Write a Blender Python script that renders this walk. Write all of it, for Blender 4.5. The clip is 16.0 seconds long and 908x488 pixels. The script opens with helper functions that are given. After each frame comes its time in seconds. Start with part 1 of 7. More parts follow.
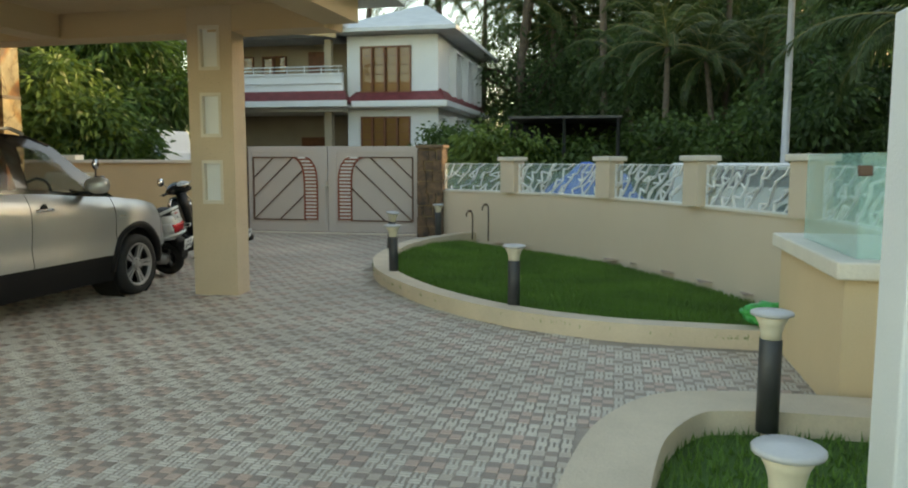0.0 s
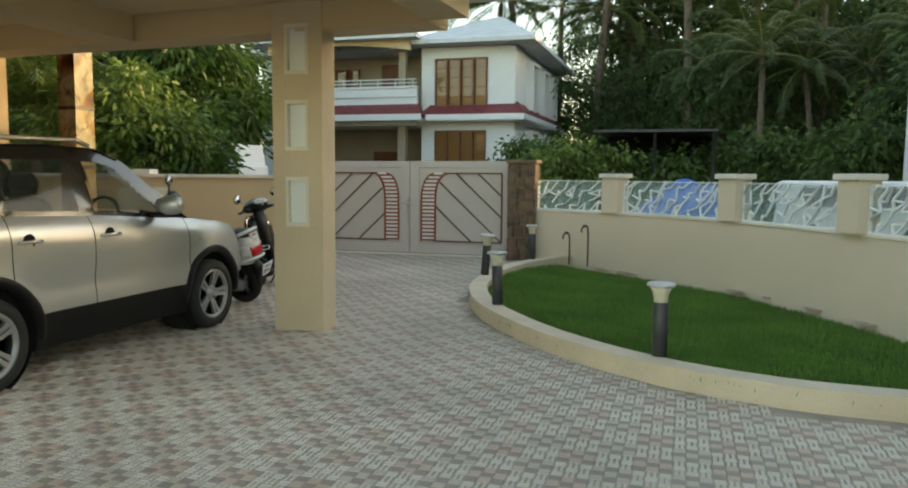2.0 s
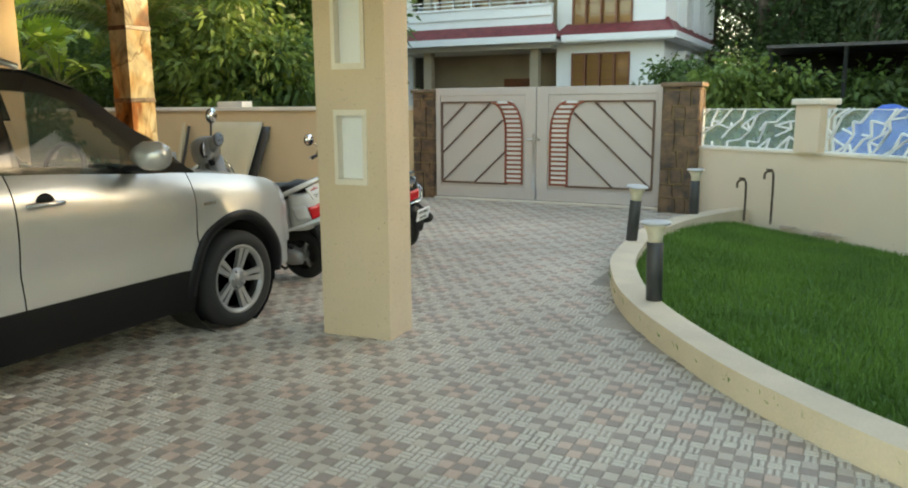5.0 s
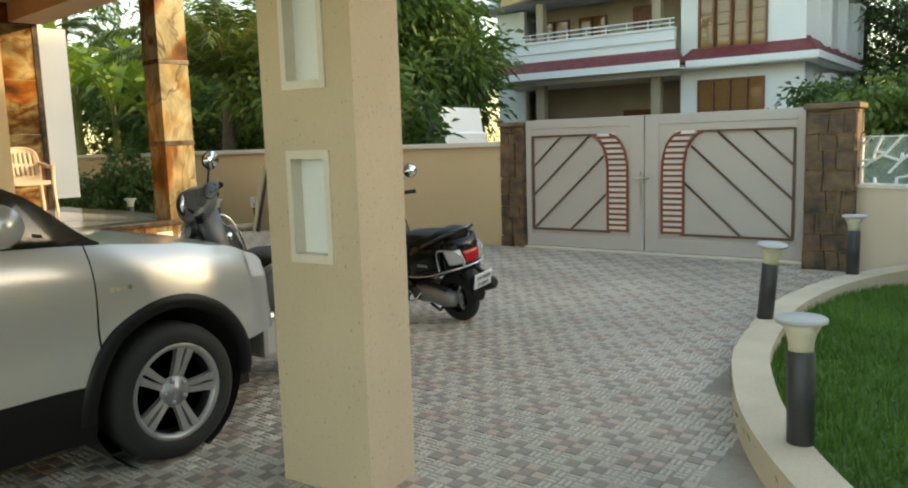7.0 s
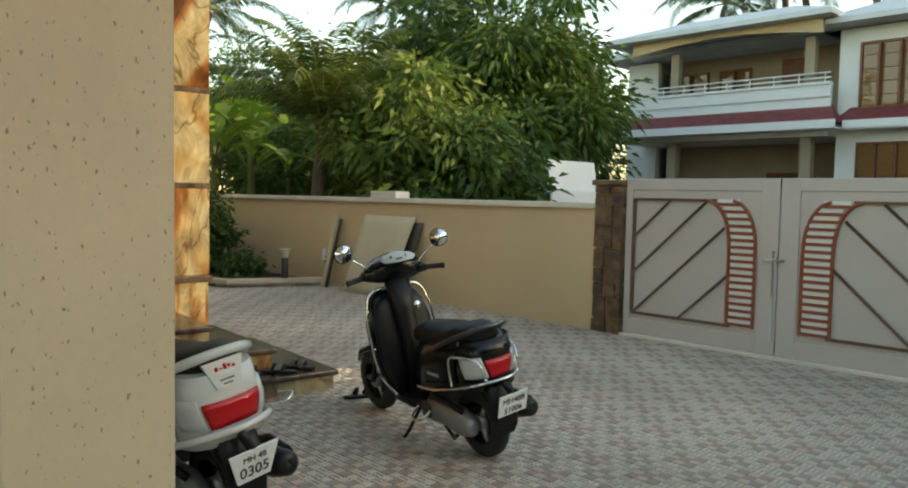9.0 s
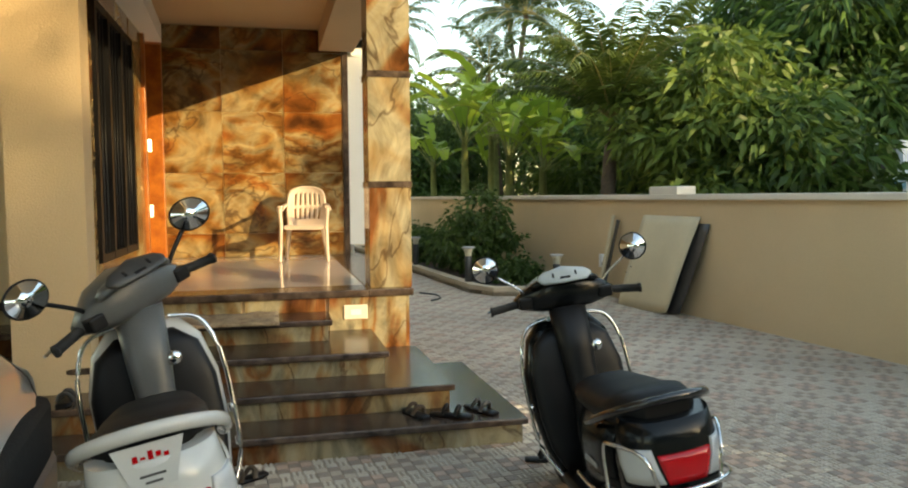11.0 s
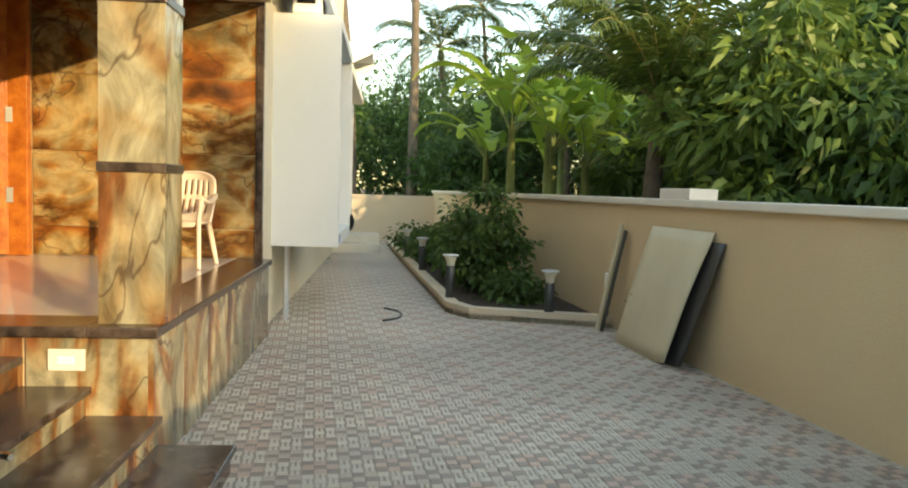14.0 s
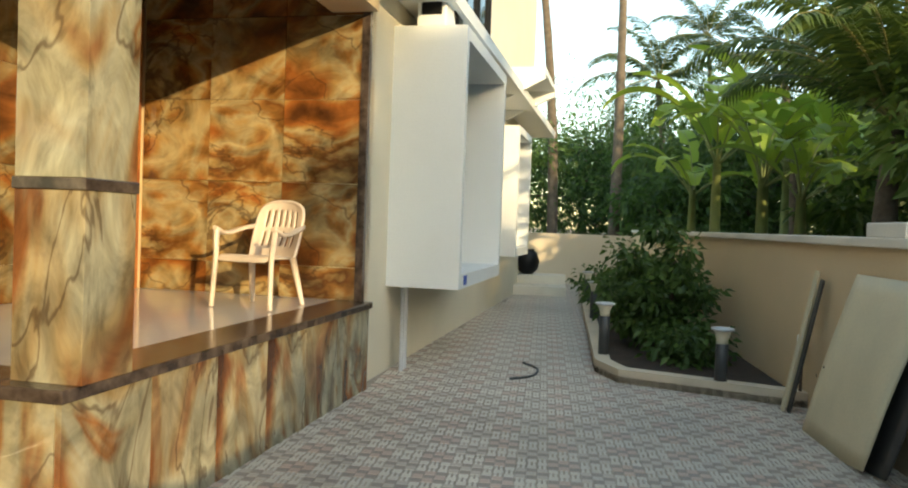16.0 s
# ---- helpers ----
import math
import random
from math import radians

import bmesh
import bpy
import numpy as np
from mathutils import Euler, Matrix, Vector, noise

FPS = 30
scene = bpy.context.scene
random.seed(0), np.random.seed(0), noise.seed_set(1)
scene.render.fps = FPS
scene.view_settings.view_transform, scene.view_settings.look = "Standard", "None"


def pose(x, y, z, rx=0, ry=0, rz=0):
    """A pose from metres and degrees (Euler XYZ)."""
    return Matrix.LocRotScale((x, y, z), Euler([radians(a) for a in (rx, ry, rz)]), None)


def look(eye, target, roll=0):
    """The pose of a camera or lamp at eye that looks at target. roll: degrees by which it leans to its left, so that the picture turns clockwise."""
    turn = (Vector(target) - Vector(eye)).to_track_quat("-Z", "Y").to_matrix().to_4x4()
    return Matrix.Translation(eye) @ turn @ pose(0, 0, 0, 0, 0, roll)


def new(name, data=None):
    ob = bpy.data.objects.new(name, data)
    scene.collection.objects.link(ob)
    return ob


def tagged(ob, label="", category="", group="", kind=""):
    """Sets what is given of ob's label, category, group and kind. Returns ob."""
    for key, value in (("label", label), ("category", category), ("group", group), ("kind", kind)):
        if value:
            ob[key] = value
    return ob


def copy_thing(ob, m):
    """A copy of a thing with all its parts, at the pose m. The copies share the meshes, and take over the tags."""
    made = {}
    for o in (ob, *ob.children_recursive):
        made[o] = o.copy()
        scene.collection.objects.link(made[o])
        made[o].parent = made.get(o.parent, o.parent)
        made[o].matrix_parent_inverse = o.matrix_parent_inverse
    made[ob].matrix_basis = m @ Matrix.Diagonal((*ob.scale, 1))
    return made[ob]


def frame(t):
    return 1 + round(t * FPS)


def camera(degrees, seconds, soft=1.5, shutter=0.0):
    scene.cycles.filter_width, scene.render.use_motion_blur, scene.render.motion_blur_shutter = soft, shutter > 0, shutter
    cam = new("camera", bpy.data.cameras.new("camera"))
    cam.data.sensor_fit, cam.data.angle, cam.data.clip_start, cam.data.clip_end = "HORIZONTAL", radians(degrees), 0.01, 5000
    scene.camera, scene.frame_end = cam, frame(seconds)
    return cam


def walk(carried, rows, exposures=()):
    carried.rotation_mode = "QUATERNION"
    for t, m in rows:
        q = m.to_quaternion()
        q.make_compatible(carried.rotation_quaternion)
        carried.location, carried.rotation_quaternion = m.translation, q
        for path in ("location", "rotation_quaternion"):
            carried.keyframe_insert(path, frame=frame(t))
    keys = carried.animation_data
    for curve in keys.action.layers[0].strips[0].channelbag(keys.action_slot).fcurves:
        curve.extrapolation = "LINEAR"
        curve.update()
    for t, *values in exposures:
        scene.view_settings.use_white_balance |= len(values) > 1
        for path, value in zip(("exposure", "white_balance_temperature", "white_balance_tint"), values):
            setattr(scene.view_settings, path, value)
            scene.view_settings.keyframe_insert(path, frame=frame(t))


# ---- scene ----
cam = camera(61.2, 16.0, soft=2.0)
PATH = [
    (0, (2.531, 1.324, 1.447), (2.117, 3.269, 1.233), 0.1),
    (0.5, (2.28, 1.577, 1.473), (1.85, 3.52, 1.273), -0.2),
    (1, (2.035, 1.758, 1.491), (1.661, 3.711, 1.283), -0.4),
    (1.5, (1.89, 2.079, 1.47), (1.422, 4.02, 1.346), 0.5),
    (2, (1.773, 2.362, 1.475), (1.2, 4.27, 1.298), 0.4),
    (2.5, (1.64, 2.752, 1.49), (1.079, 4.659, 1.264), 0.6),
    (3, (1.564, 3.198, 1.495), (0.878, 5.059, 1.238), 0.1),
    (3.5, (1.357, 3.588, 1.451), (0.654, 5.436, 1.149), 0.8),
    (4, (1.241, 3.998, 1.443), (0.541, 5.844, 1.126), 0.1),
    (4.2, (1.206, 4.182, 1.465), (0.422, 5.995, 1.152), -0.2),
    (6.3, (0.793, 5.97, 1.483), (-0.167, 7.68, 1.087), -1.9),
    (6.5, (0.767, 6.181, 1.462), (-0.23, 7.885, 1.145), -2.6),
    (7, (0.632, 6.655, 1.463), (-0.544, 8.252, 1.204), -1.8),
    (7.5, (0.468, 7.133, 1.476), (-0.651, 8.767, 1.196), -3.3),
    (8, (0.322, 7.588, 1.506), (-1.063, 9.017, 1.306), 0.2),
    (8.5, (0.129, 8.046, 1.52), (-1.15, 9.58, 1.418), 0.3),
    (9, (-0.023, 8.532, 1.507), (-1.46, 9.917, 1.384), 1.1),
    (9.5, (-0.222, 8.935, 1.479), (-1.713, 10.252, 1.279), 1.9),
    (10, (-0.423, 9.4, 1.47), (-2.096, 10.486, 1.324), 0.1),
    (10.2, (-0.477, 9.539, 1.462), (-2.227, 10.494, 1.313), -0.4),
    (12.5, (-1.647, 11.357, 1.473), (-3.578, 11.868, 1.385), 0.1),
    (13, (-1.935, 11.751, 1.484), (-3.828, 12.393, 1.406), 0.8),
    (13.5, (-2.182, 12.105, 1.483), (-4.115, 12.613, 1.406), 0.3),
    (14, (-2.472, 12.524, 1.494), (-4.434, 12.883, 1.354), 1.7),
    (14.5, (-2.779, 12.767, 1.47), (-4.75, 13.074, 1.332), 1.5),
    (15, (-3.137, 13.003, 1.448), (-5.13, 12.897, 1.32), 2.1),
    (15.5, (-3.469, 13.286, 1.473), (-5.465, 13.154, 1.432), 2.4),
    (16, (-3.756, 13.581, 1.458), (-5.741, 13.345, 1.405), 2.1),
]
walk(cam, [(t, look(eye, target, roll)) for t, eye, target, roll in PATH], exposures=((0.0, 2.0, 9200, 7), (1.5, 2.1, 9200, 7), (3.0, 2.25, 9200, 7), (4.0, 2.6, 9200, 7), (6.5, 2.75, 9000, 6), (7.0, 2.45, 9000, 6), (8.0, 2.2, 9000, 6), (9.0, 2.1, 9000, 5), (10.0, 2.25, 8900, 5), (12.5, 2.35, 8600, 4), (14.0, 2.4, 8400, 3), (16.0, 2.1, 7800, 1)))


# ---- world, sun, exposure ----
world = bpy.data.worlds.new("world")
scene.world = world
world.use_nodes = True
SUN = Vector((0.82, 0.53, 0.22)).normalized()
nt = world.node_tree
sky = nt.nodes.new("ShaderNodeTexSky")
sky.sky_type, sky.sun_disc = "NISHITA", False
sky.sun_elevation = math.asin(SUN.z)
sky.sun_rotation = math.atan2(SUN.x, SUN.y)
sky.air_density, sky.dust_density, sky.ozone_density = 1.0, 0.8, 1.2
nt.links.new(sky.outputs[0], nt.nodes["Background"].inputs[0])
nt.nodes["Background"].inputs[1].default_value = 0.15
sun = new("sun", bpy.data.lights.new("sun", "SUN"))
sun.data.energy, sun.data.angle, sun.data.color = 1.25, radians(0.6), (1.0, 0.8, 0.52)
sun.matrix_world = look(SUN * 60, (0, 0, 0))


# ---- materials ----
def mat(name, color, rough=0.7, metal=0.0, var=0.12, scale=3.0, bump=0.15, fine=60.0, second=None, coat=0.0, spec=0.5, trans=0.0):
    """A surface with broad stains, fine grain and relief, at real-world size."""
    m = bpy.data.materials.new(name)
    m.use_nodes = True
    t = m.node_tree
    b = t.nodes["Principled BSDF"]
    L = t.links.new
    tc = t.nodes.new("ShaderNodeTexCoord")
    n1 = t.nodes.new("ShaderNodeTexNoise")
    n1.inputs["Scale"].default_value, n1.inputs["Detail"].default_value = scale, 6
    n2 = t.nodes.new("ShaderNodeTexNoise")
    n2.inputs["Scale"].default_value, n2.inputs["Detail"].default_value = fine, 4
    L(tc.outputs["Object"], n1.inputs[0])
    L(tc.outputs["Object"], n2.inputs[0])
    ramp = t.nodes.new("ShaderNodeValToRGB")
    c2 = second or tuple(c * (1 - var * 1.6) for c in color)
    ramp.color_ramp.elements[0].position, ramp.color_ramp.elements[1].position = 0.33, 0.66
    ramp.color_ramp.elements[0].color, ramp.color_ramp.elements[1].color = (*c2, 1), (*color, 1)
    L(n1.outputs[0], ramp.inputs[0])
    hsv = t.nodes.new("ShaderNodeHueSaturation")
    mr = t.nodes.new("ShaderNodeMapRange")
    mr.inputs[3].default_value, mr.inputs[4].default_value = 1 - var, 1 + var
    L(n2.outputs[0], mr.inputs[0])
    L(mr.outputs[0], hsv.inputs["Value"])
    L(ramp.outputs[0], hsv.inputs["Color"])
    L(hsv.outputs[0], b.inputs["Base Color"])
    b.inputs["Roughness"].default_value, b.inputs["Metallic"].default_value = rough, metal
    b.inputs["Coat Weight"].default_value = coat
    b.inputs["Specular IOR Level"].default_value = spec
    b.inputs["Transmission Weight"].default_value = trans
    if bump:
        bp = t.nodes.new("ShaderNodeBump")
        bp.inputs["Strength"].default_value, bp.inputs["Distance"].default_value = bump, 0.02
        L(n2.outputs[0], bp.inputs["Height"])
        L(bp.outputs[0], b.inputs["Normal"])
    return m


def pitted(name, color):
    """Rough render with scattered small dark pits."""
    m = mat(name, color, 0.8, var=0.06, scale=1.8, bump=0.0, fine=50)
    t = m.node_tree
    L = t.links.new
    b = t.nodes["Principled BSDF"]
    base = b.inputs["Base Color"].links[0].from_socket
    tc = t.nodes.new("ShaderNodeTexCoord")
    sc = t.nodes.new("ShaderNodeVectorMath")
    sc.operation = "MULTIPLY"
    sc.inputs[1].default_value = (1, 1, 0.55)
    L(tc.outputs["Object"], sc.inputs[0])
    n = t.nodes.new("ShaderNodeTexNoise")
    n.inputs["Scale"].default_value, n.inputs["Detail"].default_value = 95, 2
    L(sc.outputs[0], n.inputs[0])
    mr = t.nodes.new("ShaderNodeMapRange")
    mr.inputs[1].default_value, mr.inputs[2].default_value = 0.665, 0.71
    L(n.outputs[0], mr.inputs[0])
    mx = t.nodes.new("ShaderNodeMix")
    mx.data_type = "RGBA"
    L(mr.outputs[0], mx.inputs[0])
    L(base, mx.inputs[6])
    mx.inputs[7].default_value = (*(c * 0.45 for c in color), 1)
    L(mx.outputs[2], b.inputs["Base Color"])
    bp = t.nodes.new("ShaderNodeBump")
    bp.invert = True
    bp.inputs["Strength"].default_value, bp.inputs["Distance"].default_value = 0.6, 0.01
    L(mr.outputs[0], bp.inputs["Height"])
    L(bp.outputs[0], b.inputs["Normal"])
    return m


M = dict(
    cream=mat("cream_paint", (0.66, 0.50, 0.31), 0.75, var=0.06, scale=0.8, bump=0.25, fine=90),
    # same cream paint again, with the tone it takes in shade put in
    shaded_cream=mat("cream_paint_in_shade", (0.66, 0.55, 0.42), 0.75, var=0.05, scale=0.7, bump=0.2, fine=90),
    coping=mat("white_coping", (0.74, 0.68, 0.58), 0.7, var=0.08, scale=2),
    white=mat("white_paint", (0.78, 0.80, 0.80), 0.6, var=0.03, scale=1),
    grey_gate=mat("grey_gate_paint", (0.52, 0.47, 0.44), 0.4, var=0.04, scale=1.5, bump=0.03),
    red_iron=mat("red_iron_paint", (0.30, 0.07, 0.035), 0.45, var=0.12, scale=8, bump=0.05),
    dark_iron=mat("dark_brown_iron", (0.14, 0.075, 0.05), 0.45, var=0.12, scale=8, bump=0.05),
    stone=mat("dark_stone_cladding", (0.19, 0.11, 0.06), 0.55, var=0.3, scale=7, bump=0.5, fine=30, second=(0.03, 0.022, 0.02)),
    black=mat("black_plastic", (0.008, 0.008, 0.009), 0.4, var=0.1, bump=0.02, spec=0.25),
    soil=mat("dark_soil", (0.05, 0.03, 0.018), 0.95, var=0.3, scale=6, bump=0.6, fine=40),
    grass_soil=mat("lawn_ground", (0.06, 0.14, 0.022), 0.95, var=0.25, scale=4, bump=0.5, fine=60),
    dust=mat("earth_ground", (0.16, 0.11, 0.07), 0.95, var=0.2, scale=0.5, bump=0.4, fine=12),
    grout=mat("paver_joint", (0.42, 0.355, 0.29), 0.9, var=0.2),
    kerb=mat("kerb_render", (0.64, 0.53, 0.39), 0.8, var=0.1, scale=2.5, bump=0.3, fine=70),
    render=pitted("rough_cream_render", (0.62, 0.49, 0.345)),
    side_cream=mat("pale_side_wall", (0.76, 0.68, 0.53), 0.75, var=0.05, scale=0.8, bump=0.2, fine=80),
    joint=mat("stone_mortar", (0.28, 0.20, 0.10), 0.9, var=0.2, scale=6),
    stone_cap=mat("brown_stone_cap", (0.20, 0.13, 0.075), 0.6, var=0.25, scale=9, bump=0.3),
    steel=mat("steel", (0.55, 0.54, 0.52), 0.3, 1.0, var=0.05, bump=0.0),
    chrome=mat("chrome", (0.75, 0.75, 0.75), 0.08, 1.0, var=0.02, bump=0.0),
    bollard=mat("dark_grey_enamel", (0.045, 0.048, 0.05), 0.45, var=0.15, scale=9, bump=0.05),
    diffuser=mat("cream_diffuser", (0.66, 0.60, 0.46), 0.35, var=0.05, bump=0.02),
    cap_grey=mat("pale_grey_cap", (0.5, 0.5, 0.5), 0.4, var=0.08, bump=0.02),
    blue=mat("blue_print", (0.03, 0.10, 0.45), 0.5, var=0.05, bump=0),
    floor_tile=mat("polished_floor", (0.66, 0.60, 0.54), 0.08, var=0.04, scale=1.5, bump=0.0),
    brown_marble=mat("dark_brown_marble", (0.105, 0.075, 0.058), 0.2, var=0.35, scale=11, bump=0.0, fine=30, second=(0.028, 0.018, 0.015)),
    door_wood=mat("orange_varnished_wood", (0.52, 0.17, 0.035), 0.3, var=0.25, scale=7, bump=0.25, fine=45, second=(0.30, 0.075, 0.015)),
    dim_wall=mat("inner_wall_dim_tone", (0.30, 0.22, 0.15), 0.8),
    grass=mat("grass_blades", (0.125, 0.25, 0.035), 0.6, var=0.3, scale=1.2, bump=0, second=(0.075, 0.165, 0.024)),
    roof=mat("pale_grey_roof", (0.62, 0.66, 0.68), 0.7, var=0.08, scale=2),
    maroon=mat("maroon_roof_tile", (0.23, 0.05, 0.055), 0.6, var=0.2, scale=4),
)




BANDS = dict(
    wall=((0.40, (0.36, 0.12, 0.03, 1)), (0.46, (0.46, 0.26, 0.09, 1)), (0.52, (0.52, 0.40, 0.21, 1)), (0.57, (0.40, 0.19, 0.055, 1)), (0.62, (0.20, 0.075, 0.022, 1)), (0.67, (0.46, 0.30, 0.12, 1))),
    plinth=((0.38, (0.34, 0.13, 0.045, 1)), (0.44, (0.46, 0.33, 0.17, 1)), (0.50, (0.54, 0.48, 0.33, 1)), (0.58, (0.50, 0.43, 0.27, 1)), (0.63, (0.38, 0.16, 0.05, 1)), (0.68, (0.45, 0.35, 0.19, 1))),
)


def onyx(name, stretch, kind):
    """Polished onyx with swirling gold, rust and pale olive bands."""
    m = mat(name, (0.5, 0.4, 0.2), 0.12, bump=0.0)
    t = m.node_tree
    L = t.links.new
    b = t.nodes["Principled BSDF"]
    tc = t.nodes.new("ShaderNodeTexCoord")
    oi = t.nodes.new("ShaderNodeObjectInfo")
    sc = t.nodes.new("ShaderNodeVectorMath")
    sc.operation = "MULTIPLY"
    sc.inputs[1].default_value = stretch
    L(tc.outputs["Object"], sc.inputs[0])
    mul = t.nodes.new("ShaderNodeMath")
    mul.operation = "MULTIPLY"
    mul.inputs[1].default_value = 3.0
    L(oi.outputs["Random"], mul.inputs[0])
    add = t.nodes.new("ShaderNodeVectorMath")
    L(sc.outputs[0], add.inputs[0])
    L(mul.outputs[0], add.inputs[1])
    def noise_tex(scale, detail, rough, dist):
        n = t.nodes.new("ShaderNodeTexNoise")
        n.inputs["Scale"].default_value, n.inputs["Detail"].default_value = scale, detail
        n.inputs["Roughness"].default_value, n.inputs["Distortion"].default_value = rough, dist
        L(add.outputs[0], n.inputs[0])
        return n.outputs[0]

    def remap(src, a, b, c, d):
        mr = t.nodes.new("ShaderNodeMapRange")
        mr.inputs[1].default_value, mr.inputs[2].default_value = a, b
        mr.inputs[3].default_value, mr.inputs[4].default_value = c, d
        L(src, mr.inputs[0])
        return mr.outputs[0]

    r = t.nodes.new("ShaderNodeValToRGB")
    e = r.color_ramp.elements
    e[0].position, e[0].color = 0.30, (0.10, 0.035, 0.012, 1)
    e[1].position, e[1].color = 0.74, (0.50, 0.44, 0.30, 1)
    for p, c in BANDS[kind]:
        e.new(p).color = c
    L(noise_tex(0.75, 4, 0.48, 1.5), r.inputs[0])
    h = t.nodes.new("ShaderNodeHueSaturation")
    L(remap(noise_tex(2.4, 8, 0.6, 1.2), 0.33, 0.64, 0.28, 0.82), h.inputs["Value"])
    L(r.outputs[0], h.inputs["Color"])
    # thin dark cracks that wander through the stone
    c0 = t.nodes.new("ShaderNodeMath")
    c0.operation = "SUBTRACT"
    L(noise_tex(0.6, 5, 0.5, 1.2), c0.inputs[0])
    c0.inputs[1].default_value = 0.5
    c1 = t.nodes.new("ShaderNodeMath")
    c1.operation = "ABSOLUTE"
    L(c0.outputs[0], c1.inputs[0])
    mx = t.nodes.new("ShaderNodeMix")
    mx.data_type = "RGBA"
    L(remap(c1.outputs[0], 0.002, 0.009, 0.6, 0.0), mx.inputs[0])
    L(h.outputs[0], mx.inputs[6])
    mx.inputs[7].default_value = (0.055, 0.026, 0.012, 1)
    L(mx.outputs[2], b.inputs["Base Color"])
    return m


def glass(name, color, alpha):
    """A pane: partly clear, with a sharp sheen."""
    m = bpy.data.materials.new(name)
    m.use_nodes = True
    t = m.node_tree
    b = t.nodes["Principled BSDF"]
    b.inputs["Base Color"].default_value = (*color, 1)
    b.inputs["Roughness"].default_value = 0.03
    b.inputs["Alpha"].default_value = alpha
    return m


def leaf(name, c1, c2):
    """A thin leaf that lets some light through; each leaf has a shade of its own."""
    m = mat(name, c1, 0.45, bump=0, spec=0.35)
    t = m.node_tree
    L = t.links.new
    b = t.nodes["Principled BSDF"]
    g = t.nodes.new("ShaderNodeNewGeometry")
    mx = t.nodes.new("ShaderNodeMix")
    mx.data_type = "RGBA"
    mx.inputs[6].default_value, mx.inputs[7].default_value = (*c2, 1), (*c1, 1)
    L(g.outputs["Random Per Island"], mx.inputs[0])
    L(mx.outputs[2], b.inputs["Base Color"])
    tr = t.nodes.new("ShaderNodeBsdfTranslucent")
    L(mx.outputs[2], tr.inputs[0])
    ms = t.nodes.new("ShaderNodeMixShader")
    ms.inputs[0].default_value = 0.35
    L(b.outputs[0], ms.inputs[1])
    L(tr.outputs[0], ms.inputs[2])
    L(ms.outputs[0], t.nodes["Material Output"].inputs[0])
    return m


def paver(name, color):
    """Cast tile, worn and stained across the whole court, not tile by tile."""
    m = mat(name, color, 0.5, var=0.17, scale=0.6, bump=0.3, fine=120)
    t = m.node_tree
    g = t.nodes.new("ShaderNodeNewGeometry")
    for n in [n for n in t.nodes if n.bl_idname == "ShaderNodeTexNoise"]:
        t.links.new(g.outputs["Position"], n.inputs[0])
    return m


